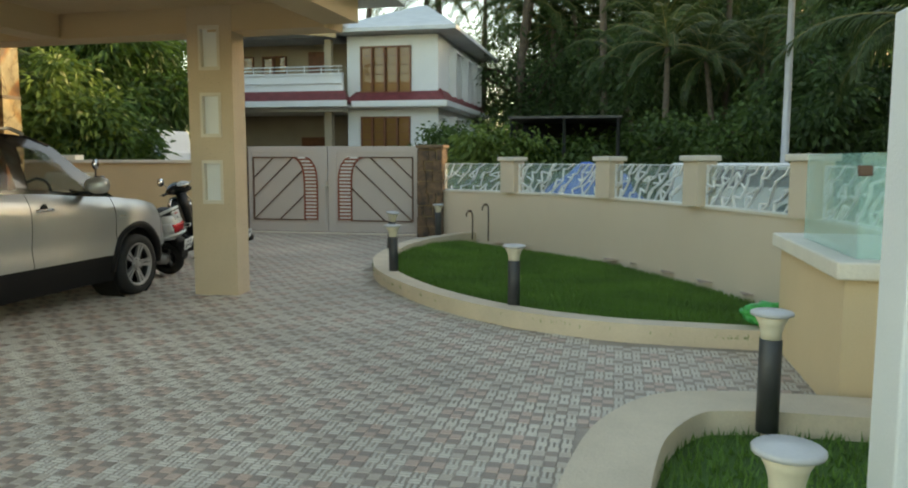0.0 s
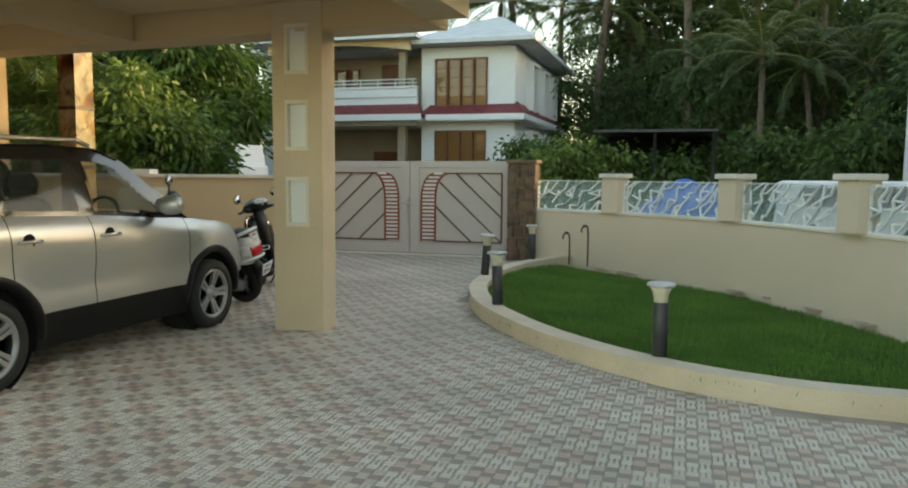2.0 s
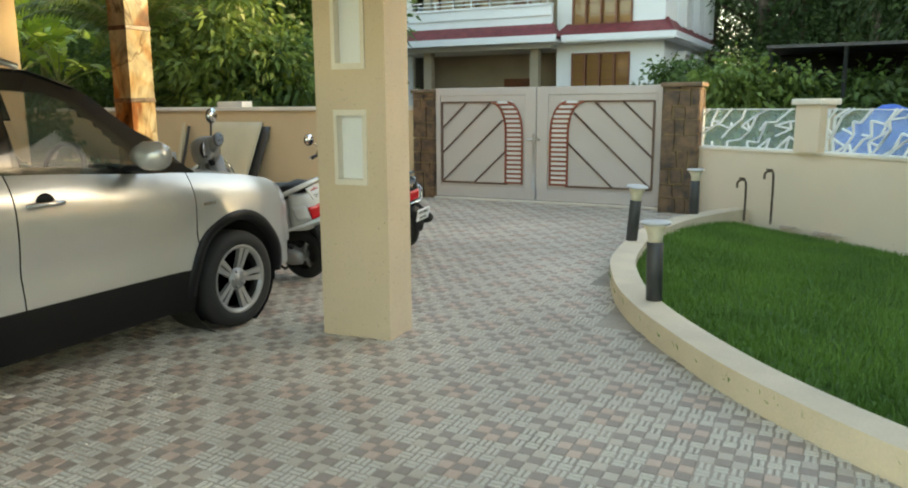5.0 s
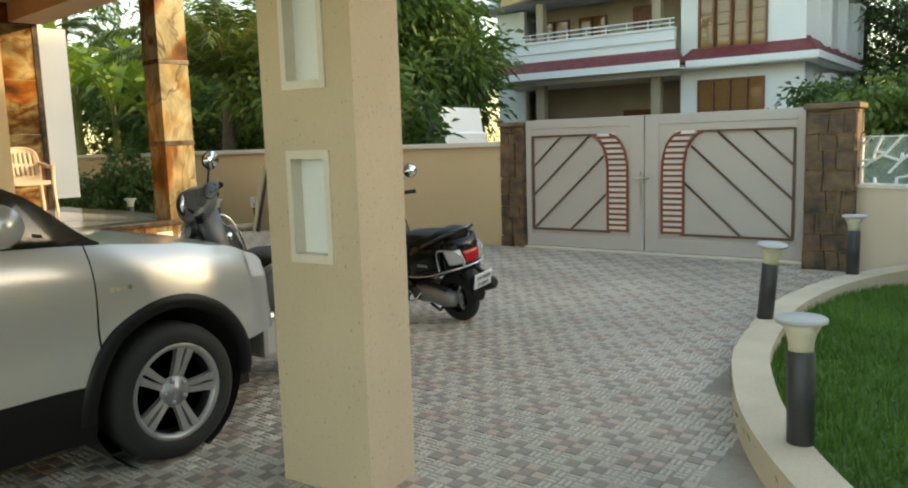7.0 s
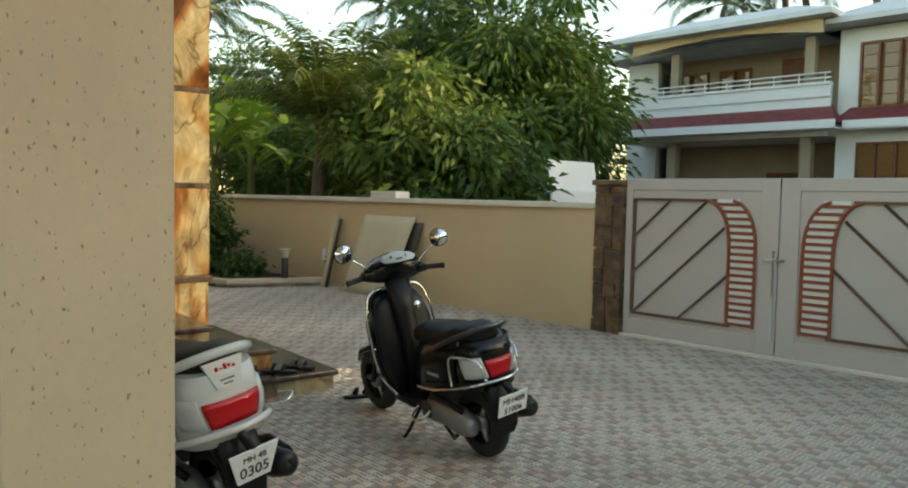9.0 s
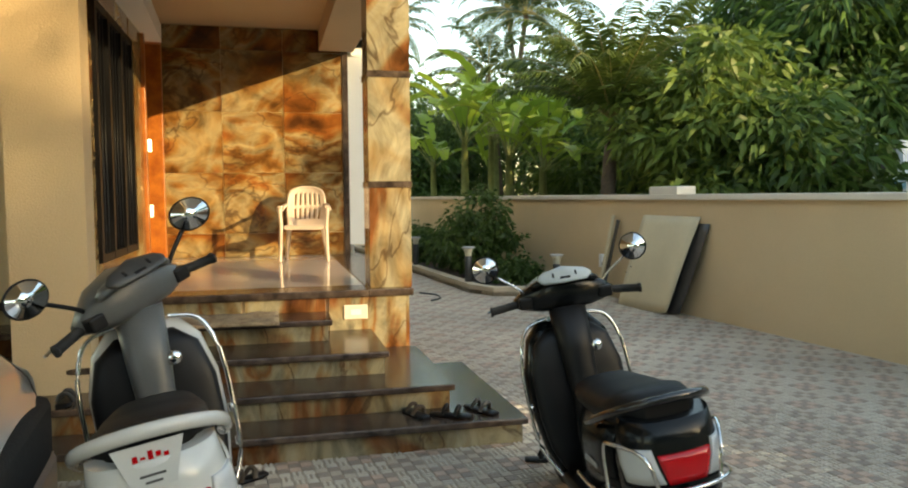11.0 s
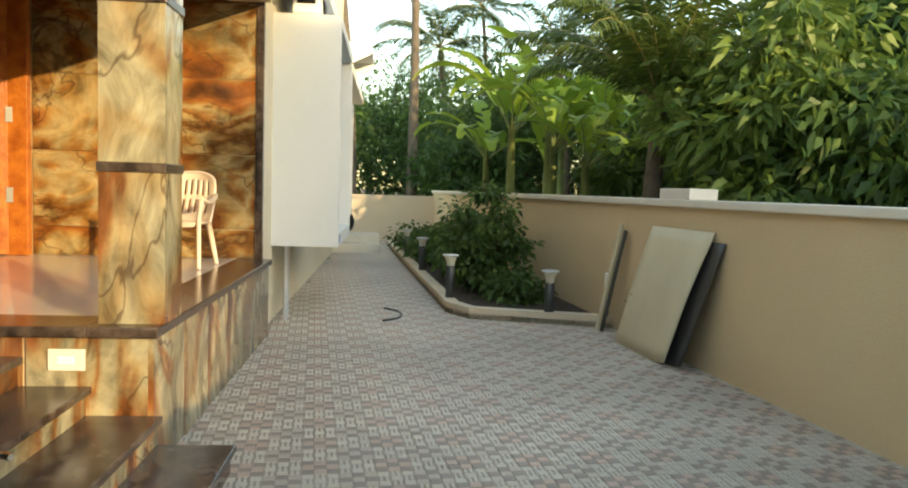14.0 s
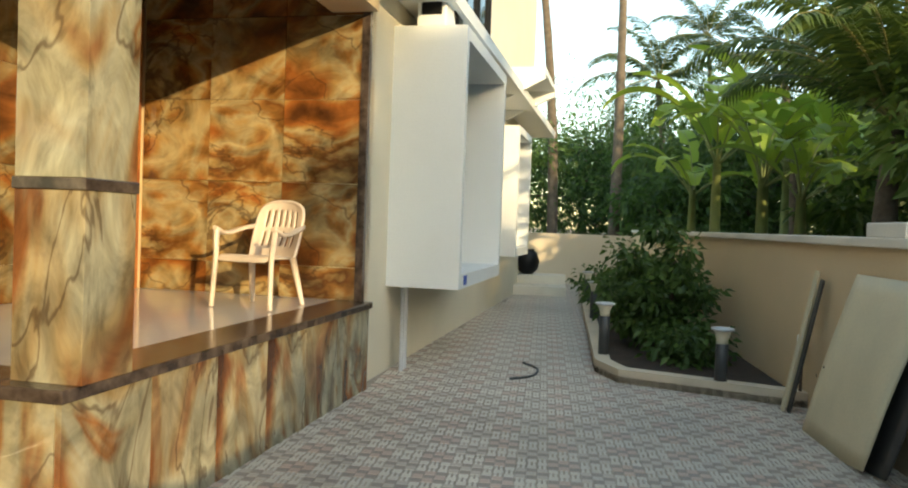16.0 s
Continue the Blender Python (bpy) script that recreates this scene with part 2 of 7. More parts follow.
M.update(
    paver_dark=paver("paver_dark", (0.34, 0.27, 0.22)),
    paver_pink=paver("paver_pink", (0.58, 0.42, 0.33)),
    paver_pale=paver("paver_pale", (0.63, 0.57, 0.48)),
    paver_grey=paver("paver_grey", (0.55, 0.47, 0.38)),
)
M.update(
    onyx=onyx("onyx_wall_tile", (1.0, 1.0, 1.5), "wall"),
    onyx_v=onyx("onyx_plinth_tile", (1.7, 1.7, 0.95), "plinth"),
    tan=mat("tan_plaster", (0.40, 0.33, 0.24), 0.8, var=0.08, scale=1),
    window_wood=mat("red_brown_window_wood", (0.22, 0.075, 0.03), 0.5, var=0.2, scale=6),
    # curtain colour with the warm gold reflection put into it
    gold_glass=glass("curtain_and_gold_reflection", (0.25, 0.13, 0.05), 1.0),
    mauve_glass=glass("mauve_windscreen", (0.17, 0.14, 0.17), 1.0),
    teal=mat("teal_stripe", (0.10, 0.25, 0.32), 0.5, bump=0),
    bark=mat("bark", (0.12, 0.085, 0.06), 0.9, var=0.3, scale=6, bump=0.8, fine=25),
    palm_bark=mat("palm_trunk", (0.15, 0.115, 0.085), 0.9, var=0.25, scale=5, bump=0.6, fine=20),
    banana_stem=mat("banana_stem", (0.20, 0.24, 0.08), 0.6, var=0.2, scale=5),
    palm_rib=mat("palm_rib", (0.22, 0.20, 0.06), 0.6, var=0.15, scale=3),
    palm_leaf=leaf("palm_leaflet", (0.12, 0.165, 0.035), (0.055, 0.09, 0.02)),
    # darker copy of palm_leaflet, the wood's shade is put into its colour
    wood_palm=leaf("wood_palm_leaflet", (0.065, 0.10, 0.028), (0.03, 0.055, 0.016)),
    banana_leaf=leaf("banana_leaf", (0.32, 0.44, 0.06), (0.16, 0.27, 0.035)),
    mango_leaf=leaf("dark_leaf", (0.09, 0.17, 0.036), (0.033, 0.07, 0.019)),
    # tree leaves with the wood's shade mixed into their colour
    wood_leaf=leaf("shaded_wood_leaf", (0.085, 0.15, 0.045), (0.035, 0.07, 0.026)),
    leaf_mid=leaf("mid_leaf", (0.10, 0.17, 0.04), (0.04, 0.08, 0.02)),
    leaf_light=leaf("light_leaf", (0.18, 0.26, 0.055), (0.085, 0.14, 0.03)),
    car_paint=mat("silver_car_paint", (0.50, 0.50, 0.49), 0.32, 0.6, var=0.03, scale=0.7, bump=0.0, fine=900, coat=0.8),
    car_roof=mat("dark_silver_roof", (0.24, 0.24, 0.23), 0.3, 0.7, var=0.03, bump=0.0, fine=900, coat=0.8),
    rubber=mat("rubber", (0.018, 0.018, 0.018), 0.75, var=0.2, bump=0.1, fine=80),
    rim_dark=mat("dark_metal", (0.09, 0.09, 0.09), 0.45, 0.6, var=0.15, bump=0.0),
    alloy=mat("alloy", (0.36, 0.36, 0.36), 0.4, 0.6, var=0.05, bump=0.0),
    # near-black liners and grille; also shade painted into gaps, cups, shed
    well=mat("dark_recess", (0.008, 0.008, 0.008), 0.9, var=0.1),
    gloss_black=mat("gloss_black", (0.010, 0.010, 0.012), 0.12, var=0.05, bump=0.0, coat=0.6),
    car_glass=glass("car_glass", (0.05, 0.07, 0.06), 0.42),
    lamp_glass=glass("lamp_lens", (0.55, 0.56, 0.56), 1.0),
    red_lens=glass("red_lens", (0.50, 0.006, 0.012), 1.0),
    dial=mat("pale_dial", (0.45, 0.50, 0.52), 0.2, bump=0.0),
    mirror=mat("mirror", (0.9, 0.9, 0.9), 0.02, 1.0, var=0.0, bump=0.0),
    scooter_black=mat("black_scooter_paint", (0.004, 0.005, 0.006), 0.22, var=0.05, bump=0.0, coat=0.1, spec=0.25),
    scooter_white=mat("white_scooter_paint", (0.58, 0.59, 0.57), 0.2, var=0.03, bump=0.0, coat=0.7),
    scooter_grey=mat("grey_scooter_plastic", (0.10, 0.105, 0.105), 0.35, var=0.08, bump=0.02),
    seat_vinyl=mat("seat_vinyl", (0.01, 0.01, 0.011), 0.5, spec=0.25, var=0.1, bump=0.15, fine=200),
    exhaust=mat("exhaust_black", (0.02, 0.02, 0.02), 0.4, 0.5, bump=0.0),
    chair_plastic=mat("cream_plastic", (0.70, 0.56, 0.44), 0.35, var=0.03, bump=0.02),
    ply=mat("plywood", (0.66, 0.58, 0.40), 0.6, var=0.1, scale=1.5, bump=0.08),
    glass_green=glass("green_glass", (0.35, 0.62, 0.56), 0.38),
    green_plastic=mat("green_plastic", (0.03, 0.42, 0.10), 0.3, var=0.2, scale=12, bump=0.3, fine=40),
    rust=mat("rusty_pipe", (0.10, 0.065, 0.045), 0.8, var=0.3, scale=12, bump=0.3),
    mat_cloth=mat("brown_cloth", (0.20, 0.13, 0.08), 0.95, var=0.35, scale=9, bump=0.5, second=(0.42, 0.33, 0.22)),
    tarp=mat("blue_tarpaulin", (0.03, 0.14, 0.55), 0.4, var=0.15, scale=2, bump=0.2),
    yellow=mat("yellow_plaster", (0.62, 0.46, 0.14), 0.8, var=0.08, scale=1),
    roof_old=mat("weathered_roof", (0.22, 0.20, 0.18), 0.85, var=0.25, scale=4),
    glass=glass("greenish_glass", (0.45, 0.62, 0.62), 0.22),
    dark_glass=glass("dark_window_glass", (0.012, 0.014, 0.016), 1.0),
)

# ---- mesh helpers ----
def box(bm, x0, x1, y0, y1, z0, z1, m=0, bevel=0.0, xf=None):
    g = bmesh.ops.create_cube(bm, size=1.0)["verts"]
    for v in g:
        v.co = Vector(((x0 + x1) / 2 + v.co.x * (x1 - x0), (y0 + y1) / 2 + v.co.y * (y1 - y0), (z0 + z1) / 2 + v.co.z * (z1 - z0)))
    fs = {f for v in g for f in v.link_faces}
    for f in fs:
        f.material_index = m
    if bevel:
        es = list({e for v in g for e in v.link_edges})
        r = bmesh.ops.bevel(bm, geom=es, offset=bevel, segments=2, profile=0.5, affect="EDGES")
        g = list({v for f in r["faces"] for v in f.verts} | {v for v in g if v.is_valid})
    if xf is not None:
        for v in g:
            v.co = xf @ v.co
    return g


def tube(bm, pts, r, seg=8, m=0, caps=True):
    """A round bar along points; r is one radius or one for each point."""
    pts = [Vector(p) for p in pts]
    rs = r if isinstance(r, (list, tuple)) else [r] * len(pts)
    rings, n = [], len(pts)
    for i, p in enumerate(pts):
        d = (pts[min(i + 1, n - 1)] - pts[max(i - 1, 0)]).normalized()
        up = Vector((0, 0, 1)) if abs(d.z) < 0.95 else Vector((1, 0, 0))
        a = d.cross(up).normalized()
        b = a.cross(d)
        rings.append([bm.verts.new(p + (a * math.cos(2 * math.pi * k / seg) + b * math.sin(2 * math.pi * k / seg)) * rs[i]) for k in range(seg)])
    for i in range(n - 1):
        for k in range(seg):
            f = bm.faces.new((rings[i][k], rings[i][(k + 1) % seg], rings[i + 1][(k + 1) % seg], rings[i + 1][k]))
            f.material_index, f.smooth = m, True
    if caps:
        bm.faces.new(rings[0]).material_index = m
        bm.faces.new(rings[-1][::-1]).material_index = m


def lathe(bm, prof, seg=20, m=0, xf=None, caps=True):
    """A body turned about z from (radius, height) pairs."""
    rings = []
    for r, z in prof:
        ring = []
        for k in range(seg):
            a = 2 * math.pi * k / seg
            co = Vector((r * math.cos(a), r * math.sin(a), z))
            ring.append(bm.verts.new(xf @ co if xf is not None else co))
        rings.append(ring)
    for i in range(len(rings) - 1):
        for k in range(seg):
            f = bm.faces.new((rings[i][k], rings[i][(k + 1) % seg], rings[i + 1][(k + 1) % seg], rings[i + 1][k]))
            f.material_index, f.smooth = m, True
    if caps and prof[0][0] > 0:
        bm.faces.new(rings[0][::-1]).material_index = m
    if caps and prof[-1][0] > 0:
        bm.faces.new(rings[-1]).material_index = m


def prism(bm, poly, z0, z1, m=0):
    """A flat body with the outline poly, from z0 to z1."""
    lo = [bm.verts.new((x, y, z0)) for x, y in poly]
    hi = [bm.verts.new((x, y, z1)) for x, y in poly]
    fs = [bm.faces.new(lo[::-1]), bm.faces.new(hi)]
    for i in range(len(poly)):
        j = (i + 1) % len(poly)
        fs.append(bm.faces.new((lo[i], lo[j], hi[j], hi[i])))
    for f in fs:
        f.material_index = m
    bmesh.ops.recalc_face_normals(bm, faces=fs)


def strip(bm, line, w0, w1, z0, z1, m=0, closed=False):
    """A wall or kerb along a plan line, from w0 to w1 to its left side."""
    n = len(line)
    rows = []
    for i in range(n):
        a = Vector(line[(i - 1) % n] if closed or i else line[i])
        b = Vector(line[(i + 1) % n] if closed or i < n - 1 else line[i])
        d = (b - a).normalized()
        nrm = Vector((-d.y, d.x))
        p = Vector(line[i])
        rows.append([bm.verts.new((*(p + nrm * w), z)) for w, z in ((w0, z0), (w1, z0), (w1, z1), (w0, z1))])
    fs = []
    for i in range(n if closed else n - 1):
        a, b = rows[i], rows[(i + 1) % n]
        for k in range(4):
            fs.append(bm.faces.new((a[k], b[k], b[(k + 1) % 4], a[(k + 1) % 4])))
    if not closed:
        fs += [bm.faces.new(rows[0]), bm.faces.new(rows[-1][::-1])]
    for f in fs:
        f.material_index = m
    bmesh.ops.recalc_face_normals(bm, faces=fs)


def mesh_of(name, bm, mats, smooth=False):
    me = bpy.data.meshes.new(name)
    bm.normal_update()
    bm.to_mesh(me)
    bm.free()
    for m in mats if isinstance(mats, (list, tuple)) else [mats]:
        me.materials.append(m)
    if smooth:
        me.shade_smooth()
    return me


def part(name, bm, material, parent, label="", smooth=False, at=None):
    ob = new(name, mesh_of(name, bm, material, smooth))
    ob.parent = parent
    if at is not None:
        ob.matrix_basis = at
    return tagged(ob, label)


def thing(name, m, label, category, group=""):
    ob = new(name)
    ob.empty_display_size = 0.1
    ob.matrix_basis = m
    return tagged(ob, label, category, group)


def solid(name, bm, material, label, category, kind="structure", at=None, smooth=False):
    ob = new(name, mesh_of(name, bm, material, smooth))
    if at is not None:
        ob.matrix_basis = at
    return tagged(ob, label, category, "", kind)


def BM():
    return bmesh.new()


def spline(pts, n=8):
    """Points on a smooth curve through pts."""
    P = [Vector(p) for p in pts]
    out = []
    for i in range(len(P) - 1):
        a, b, c, d = P[max(i - 1, 0)], P[i], P[i + 1], P[min(i + 2, len(P) - 1)]
        for k in range(n):
            t = k / n
            out.append(0.5 * (2 * b + (c - a) * t + (2 * a - 5 * b + 4 * c - d) * t * t + (3 * b - a - 3 * c + d) * t ** 3))
    return out + [P[-1]]


# ---- setting: ground, walls, kerbs ----
bm = BM()
prism(bm, [(-900, -900), (900, -900), (900, 900), (-900, 900)], -0.8, -0.13)
solid("ground", bm, M["dust"], "bare brown earth reaching to the horizon", "ground")

bm = BM()


# boundary wall behind the verandah side
bm = BM()
box(bm, -24.2, -5.25, 15.85, 16.05, -0.2, 1.40)
solid("wall_north", bm, M["cream"], "cream painted boundary wall with a pale coping", "wall")
bm = BM()
box(bm, -24.2, -5.25, 15.80, 16.10, 1.40, 1.47, bevel=0.01)
solid("trim_north", bm, M["coping"], "pale coping along the boundary wall", "coping")
bm = BM()
box(bm, -24.2, -24.0, 8, 15.85, -0.2, 1.3)
solid("wall_west", bm, M["shaded_cream"], "cream boundary wall closing the side passage", "wall")

# curved wall beside the lawn
WALL = spline([(-0.75, 15.62), (0.0, 15.25), (0.75, 14.75), (1.6, 14.02), (2.4, 13.15), (3.0, 12.2), (3.5, 11.3), (4.0, 10.2), (4.4, 9.2), (4.55, 8.0), (4.6, 6.6), (4.6, 2.0), (4.6, -8.0)], 6)
bm = BM()
strip(bm, WALL, 0.0, 0.2, -0.25, 0.88)
solid("wall_east", bm, M["shaded_cream"], "cream curved boundary wall beside the lawn, in its shade tone", "wall")

bm = BM()
strip(bm, WALL, -0.02, 0.22, 0.88, 0.91)
solid("trim_east", bm, M["coping"], "pale coping on the curved wall", "coping")

# lawn, its kerb and the second bed
KERB = spline([(-.20, 15.3), (-.46, 14.77), (-.70, 14.1), (-.83, 13.4), (-.87, 12.75), (-.82, 12.1), (-.73, 11.4), (-.58, 10.85), (-.33, 10.2), (.08, 9.5), (.70, 8.7), (1.5, 8.0), (2.35, 7.62), (3.2, 7.52), (4.3, 7.5)], 7)
bm = BM()
prism(bm, [(-26, -8), (6, -8), (6, 7.5), (4.3, 7.5)] + [(p.x, p.y) for p in KERB][::-1][1:] + [(-.2, 15.9), (-26, 15.9)], -0.2, -0.006)
solid("pavement", bm, M["grout"], "joint bed under the patterned courtyard tiles", "pavement")
bm = BM()
strip(bm, KERB, 0.0, 0.21, -0.2, 0.15)
solid("kerb_lawn", bm, M["kerb"], "cream rendered kerb curving round the lawn", "kerb")
LAWN = [(p.x, p.y) for p in KERB] + [(w.x, w.y) for w in WALL if 7.6 < w.y < 15.4][::-1]
NK = 40


def along(line, s):
    f = s * (len(line) - 1)
    k = min(int(f), len(line) - 2)
    return Vector(line[k]).lerp(Vector(line[k + 1]), f - k)


EDGE_K = [(p.x, p.y) for p in KERB]
EDGE_W = [(w.x, w.y) for w in WALL if 7.2 < w.y < 15.4]


def lawn_point(s, t):
    """The lawn falls a little from its kerb to the wall."""
    p = along(EDGE_K, s).lerp(along(EDGE_W, s), t * 1.05)
    return Vector((p.x, p.y, .07 - .19 * t))


bm = BM()
g = [[bm.verts.new(lawn_point(i / NK, j / 8)) for j in range(9)] for i in range(NK + 1)]
for i in range(NK):
    for j in range(8):
        bm.faces.new((g[i][j], g[i + 1][j], g[i + 1][j + 1], g[i][j + 1]))
bmesh.ops.recalc_face_normals(bm, faces=bm.faces[:])
r = bmesh.ops.extrude_face_region(bm, geom=bm.faces[:])
for v in [v for v in r["geom"] if isinstance(v, bmesh.types.BMVert)]:
    v.co.z = -.3
bmesh.ops.recalc_face_normals(bm, faces=bm.faces[:])
solid("lawn_bed", bm, M["grass_soil"], "green lawn ground inside the curved kerb", "lawn")
BED = spline([(2.15, -1.0), (2.2, 2.0), (2.27, 3.6), (2.36, 4.65), (2.5, 5.24), (2.78, 5.68), (3.2, 5.82), (3.7, 5.84), (4.58, 5.84)], 6)
bm = BM()
strip(bm, BED, 0.0, -0.36, -0.2, 0.15)
solid("kerb_bed", bm, M["kerb"], "cream rendered kerb round the small grass bed", "kerb")
BED_POLY = [(p.x, p.y) for p in BED] + [(4.58, -1.0)]
bm = BM()
prism(bm, BED_POLY, -0.12, 0.02)
solid("grass_bed", bm, M["grass_soil"], "green grass ground inside the small bed", "lawn")

# passage bed along the far wall
PBED = [(-10.55, 15.84), (-11.18, 14.32), (-11.7, 14.13), (-22.5, 14.4)]
bm = BM()
strip(bm, PBED, 0.0, -0.16, -0.2, 0.13)
solid("kerb_passage", bm, M["kerb"], "pale kerb round the planting bed by the wall", "kerb")
bm = BM()
prism(bm, PBED + [(-22.5, 15.84)], -0.02, 0.06)
solid("soil_bed", bm, M["soil"], "dark soil in the planting bed by the wall", "soil")


def blades(poly, n, h, seed):
    """Grass blades standing inside a plan outline."""
    rng = np.random.default_rng(seed)
    P = np.array(poly)
    lo, hi = P.min(0), P.max(0)
    pts = lo + rng.random((n * 3, 2)) * (hi - lo)
    ins = np.zeros(len(pts), bool)
    for i in range(len(P)):
        a, b = P[i], P[i - 1]
        c = ((a[1] > pts[:, 1]) != (b[1] > pts[:, 1])) & (pts[:, 0] < (b[0] - a[0]) * (pts[:, 1] - a[1]) / (b[1] - a[1] + 1e-12) + a[0])
        ins ^= c
    pts = pts[ins][:n]
    k = len(pts)
    ang = rng.random(k) * 6.283
    hh = h * (0.5 + rng.random(k))
    dx, dy = np.cos(ang) * 0.006, np.sin(ang) * 0.006
    lean = (rng.random((k, 2)) - 0.5) * h
    z0 = np.full(k, 0.05)
    v = np.stack([np.stack([pts[:, 0] - dx, pts[:, 1] - dy, z0], 1), np.stack([pts[:, 0] + dx, pts[:, 1] + dy, z0], 1), np.stack([pts[:, 0] + lean[:, 0], pts[:, 1] + lean[:, 1], z0 + hh], 1)], 1).reshape(-1, 3)
    me = bpy.data.meshes.new("grass")
    me.from_pydata(v.tolist(), [], np.arange(3 * k).reshape(-1, 3).tolist())
    return me


def lawn_blades(n, h, seed):
    rng = np.random.default_rng(seed)
    grid = [[lawn_point(i / NK, j / 8) for j in range(9)] for i in range(NK + 1)]
    area = np.array([(grid[i][j + 1] - grid[i][j]).length * (grid[i + 1][j] - grid[i][j]).length + 1e-6 for i in range(NK) for j in range(8)])
    pick = rng.choice(len(area), n, p=area / area.sum())
    G = np.array([[tuple(v) for v in r] for r in grid])
    i, j = pick // 8, pick % 8
    u, w = rng.random((2, n, 1))
    p = (G[i, j] * (1 - u) + G[i + 1, j] * u) * (1 - w) + (G[i, j + 1] * (1 - u) + G[i + 1, j + 1] * u) * w
    a = rng.random(n) * 6.283
    d = np.stack([np.cos(a), np.sin(a), np.zeros(n)], 1) * .006
    tip = p + np.concatenate([(rng.random((n, 2)) - .5) * h, (h * (.5 + rng.random(n)))[:, None]], 1)
    me = bpy.data.meshes.new("grass")
    me.from_pydata(np.stack([p - d, p + d, tip], 1).reshape(-1, 3).tolist(), [], np.arange(3 * n).reshape(-1, 3).tolist())
    return me


for nm, me in (("lawn_grass", lawn_blades(80000, .045, 1)), ("bed_grass", blades(BED_POLY, 22000, .045, 2))):
    me.materials.append(M["grass"])
    ob = new(nm, me)
    ob.location.z = -.03 if nm == "bed_grass" else 0
    tagged(ob, "short mown green grass blades in the kerbed bed", "grass", "", "stuff")


# ---- gate ----
def stone_pillar(x0, x1, y0, y1, h, seed):
    t = thing("gate_pillar", pose((x0 + x1) / 2, (y0 + y1) / 2, 0), "square gate pillar clad in dark brown crazy-cut stone", "pillar", "pillars of the gate")
    w, d = (x1 - x0) / 2, (y1 - y0) / 2
    bm = BM()
    box(bm, -w + .02, w - .02, -d + .02, d - .02, -0.2, h - 0.06)
    part("core", bm, M["joint"], t, "grey-yellow mortar core")
    rnd = random.Random(seed)
    z = 0.0
    while z < h - 0.1:
        hh = min(rnd.uniform(0.12, 0.26), h - 0.065 - z)
        for side in range(4):
            L = w if side % 2 == 0 else d
            a = -L
            while a < L - 0.01:
                b = min(L, a + rnd.uniform(0.12, 0.26))
                if L - b < 0.07:
                    b = L
                bm = BM()
                j = lambda: rnd.uniform(-0.012, 0.012)
                fx = (d if side % 2 == 0 else w)
                co = [(a + .006 + j(), z + .006 + j()), (b - .006 + j(), z + .006 + j()), (b - .006 + j(), z + hh - .006 + j()), (a + .006 + j(), z + hh - .006 + j())]
                out = rnd.uniform(0.0, 0.014)
                rot = Matrix.Rotation(side * math.pi / 2, 4, "Z")
                f0 = [bm.verts.new(rot @ Vector((x, -fx + 0.02, max(zz, -.03)))) for x, zz in co]
                f1 = [bm.verts.new(rot @ Vector((x * .96 + (a + b) * .02, -fx - out, max(zz, -.03)))) for x, zz in co]
                bm.faces.new(f1)
                for q in range(4):
                    bm.faces.new((f0[q], f0[(q + 1) % 4], f1[(q + 1) % 4], f1[q]))
                bmesh.ops.recalc_face_normals(bm, faces=bm.faces[:])
                part("stone", bm, M["stone"], t)
                a = b
        z += hh
    bm = BM()
    box(bm, -w - .03, w + .03, -d - .03, d + .03, h - 0.06, h, bevel=.012)
    part("cap", bm, M["stone_cap"], t, "brown stone cap slab")
    return t


stone_pillar(-5.25, -4.87, 15.8, 16.15, 1.73, 3)
stone_pillar(-1.2, -0.72, 15.5, 15.95, 1.76, 5)


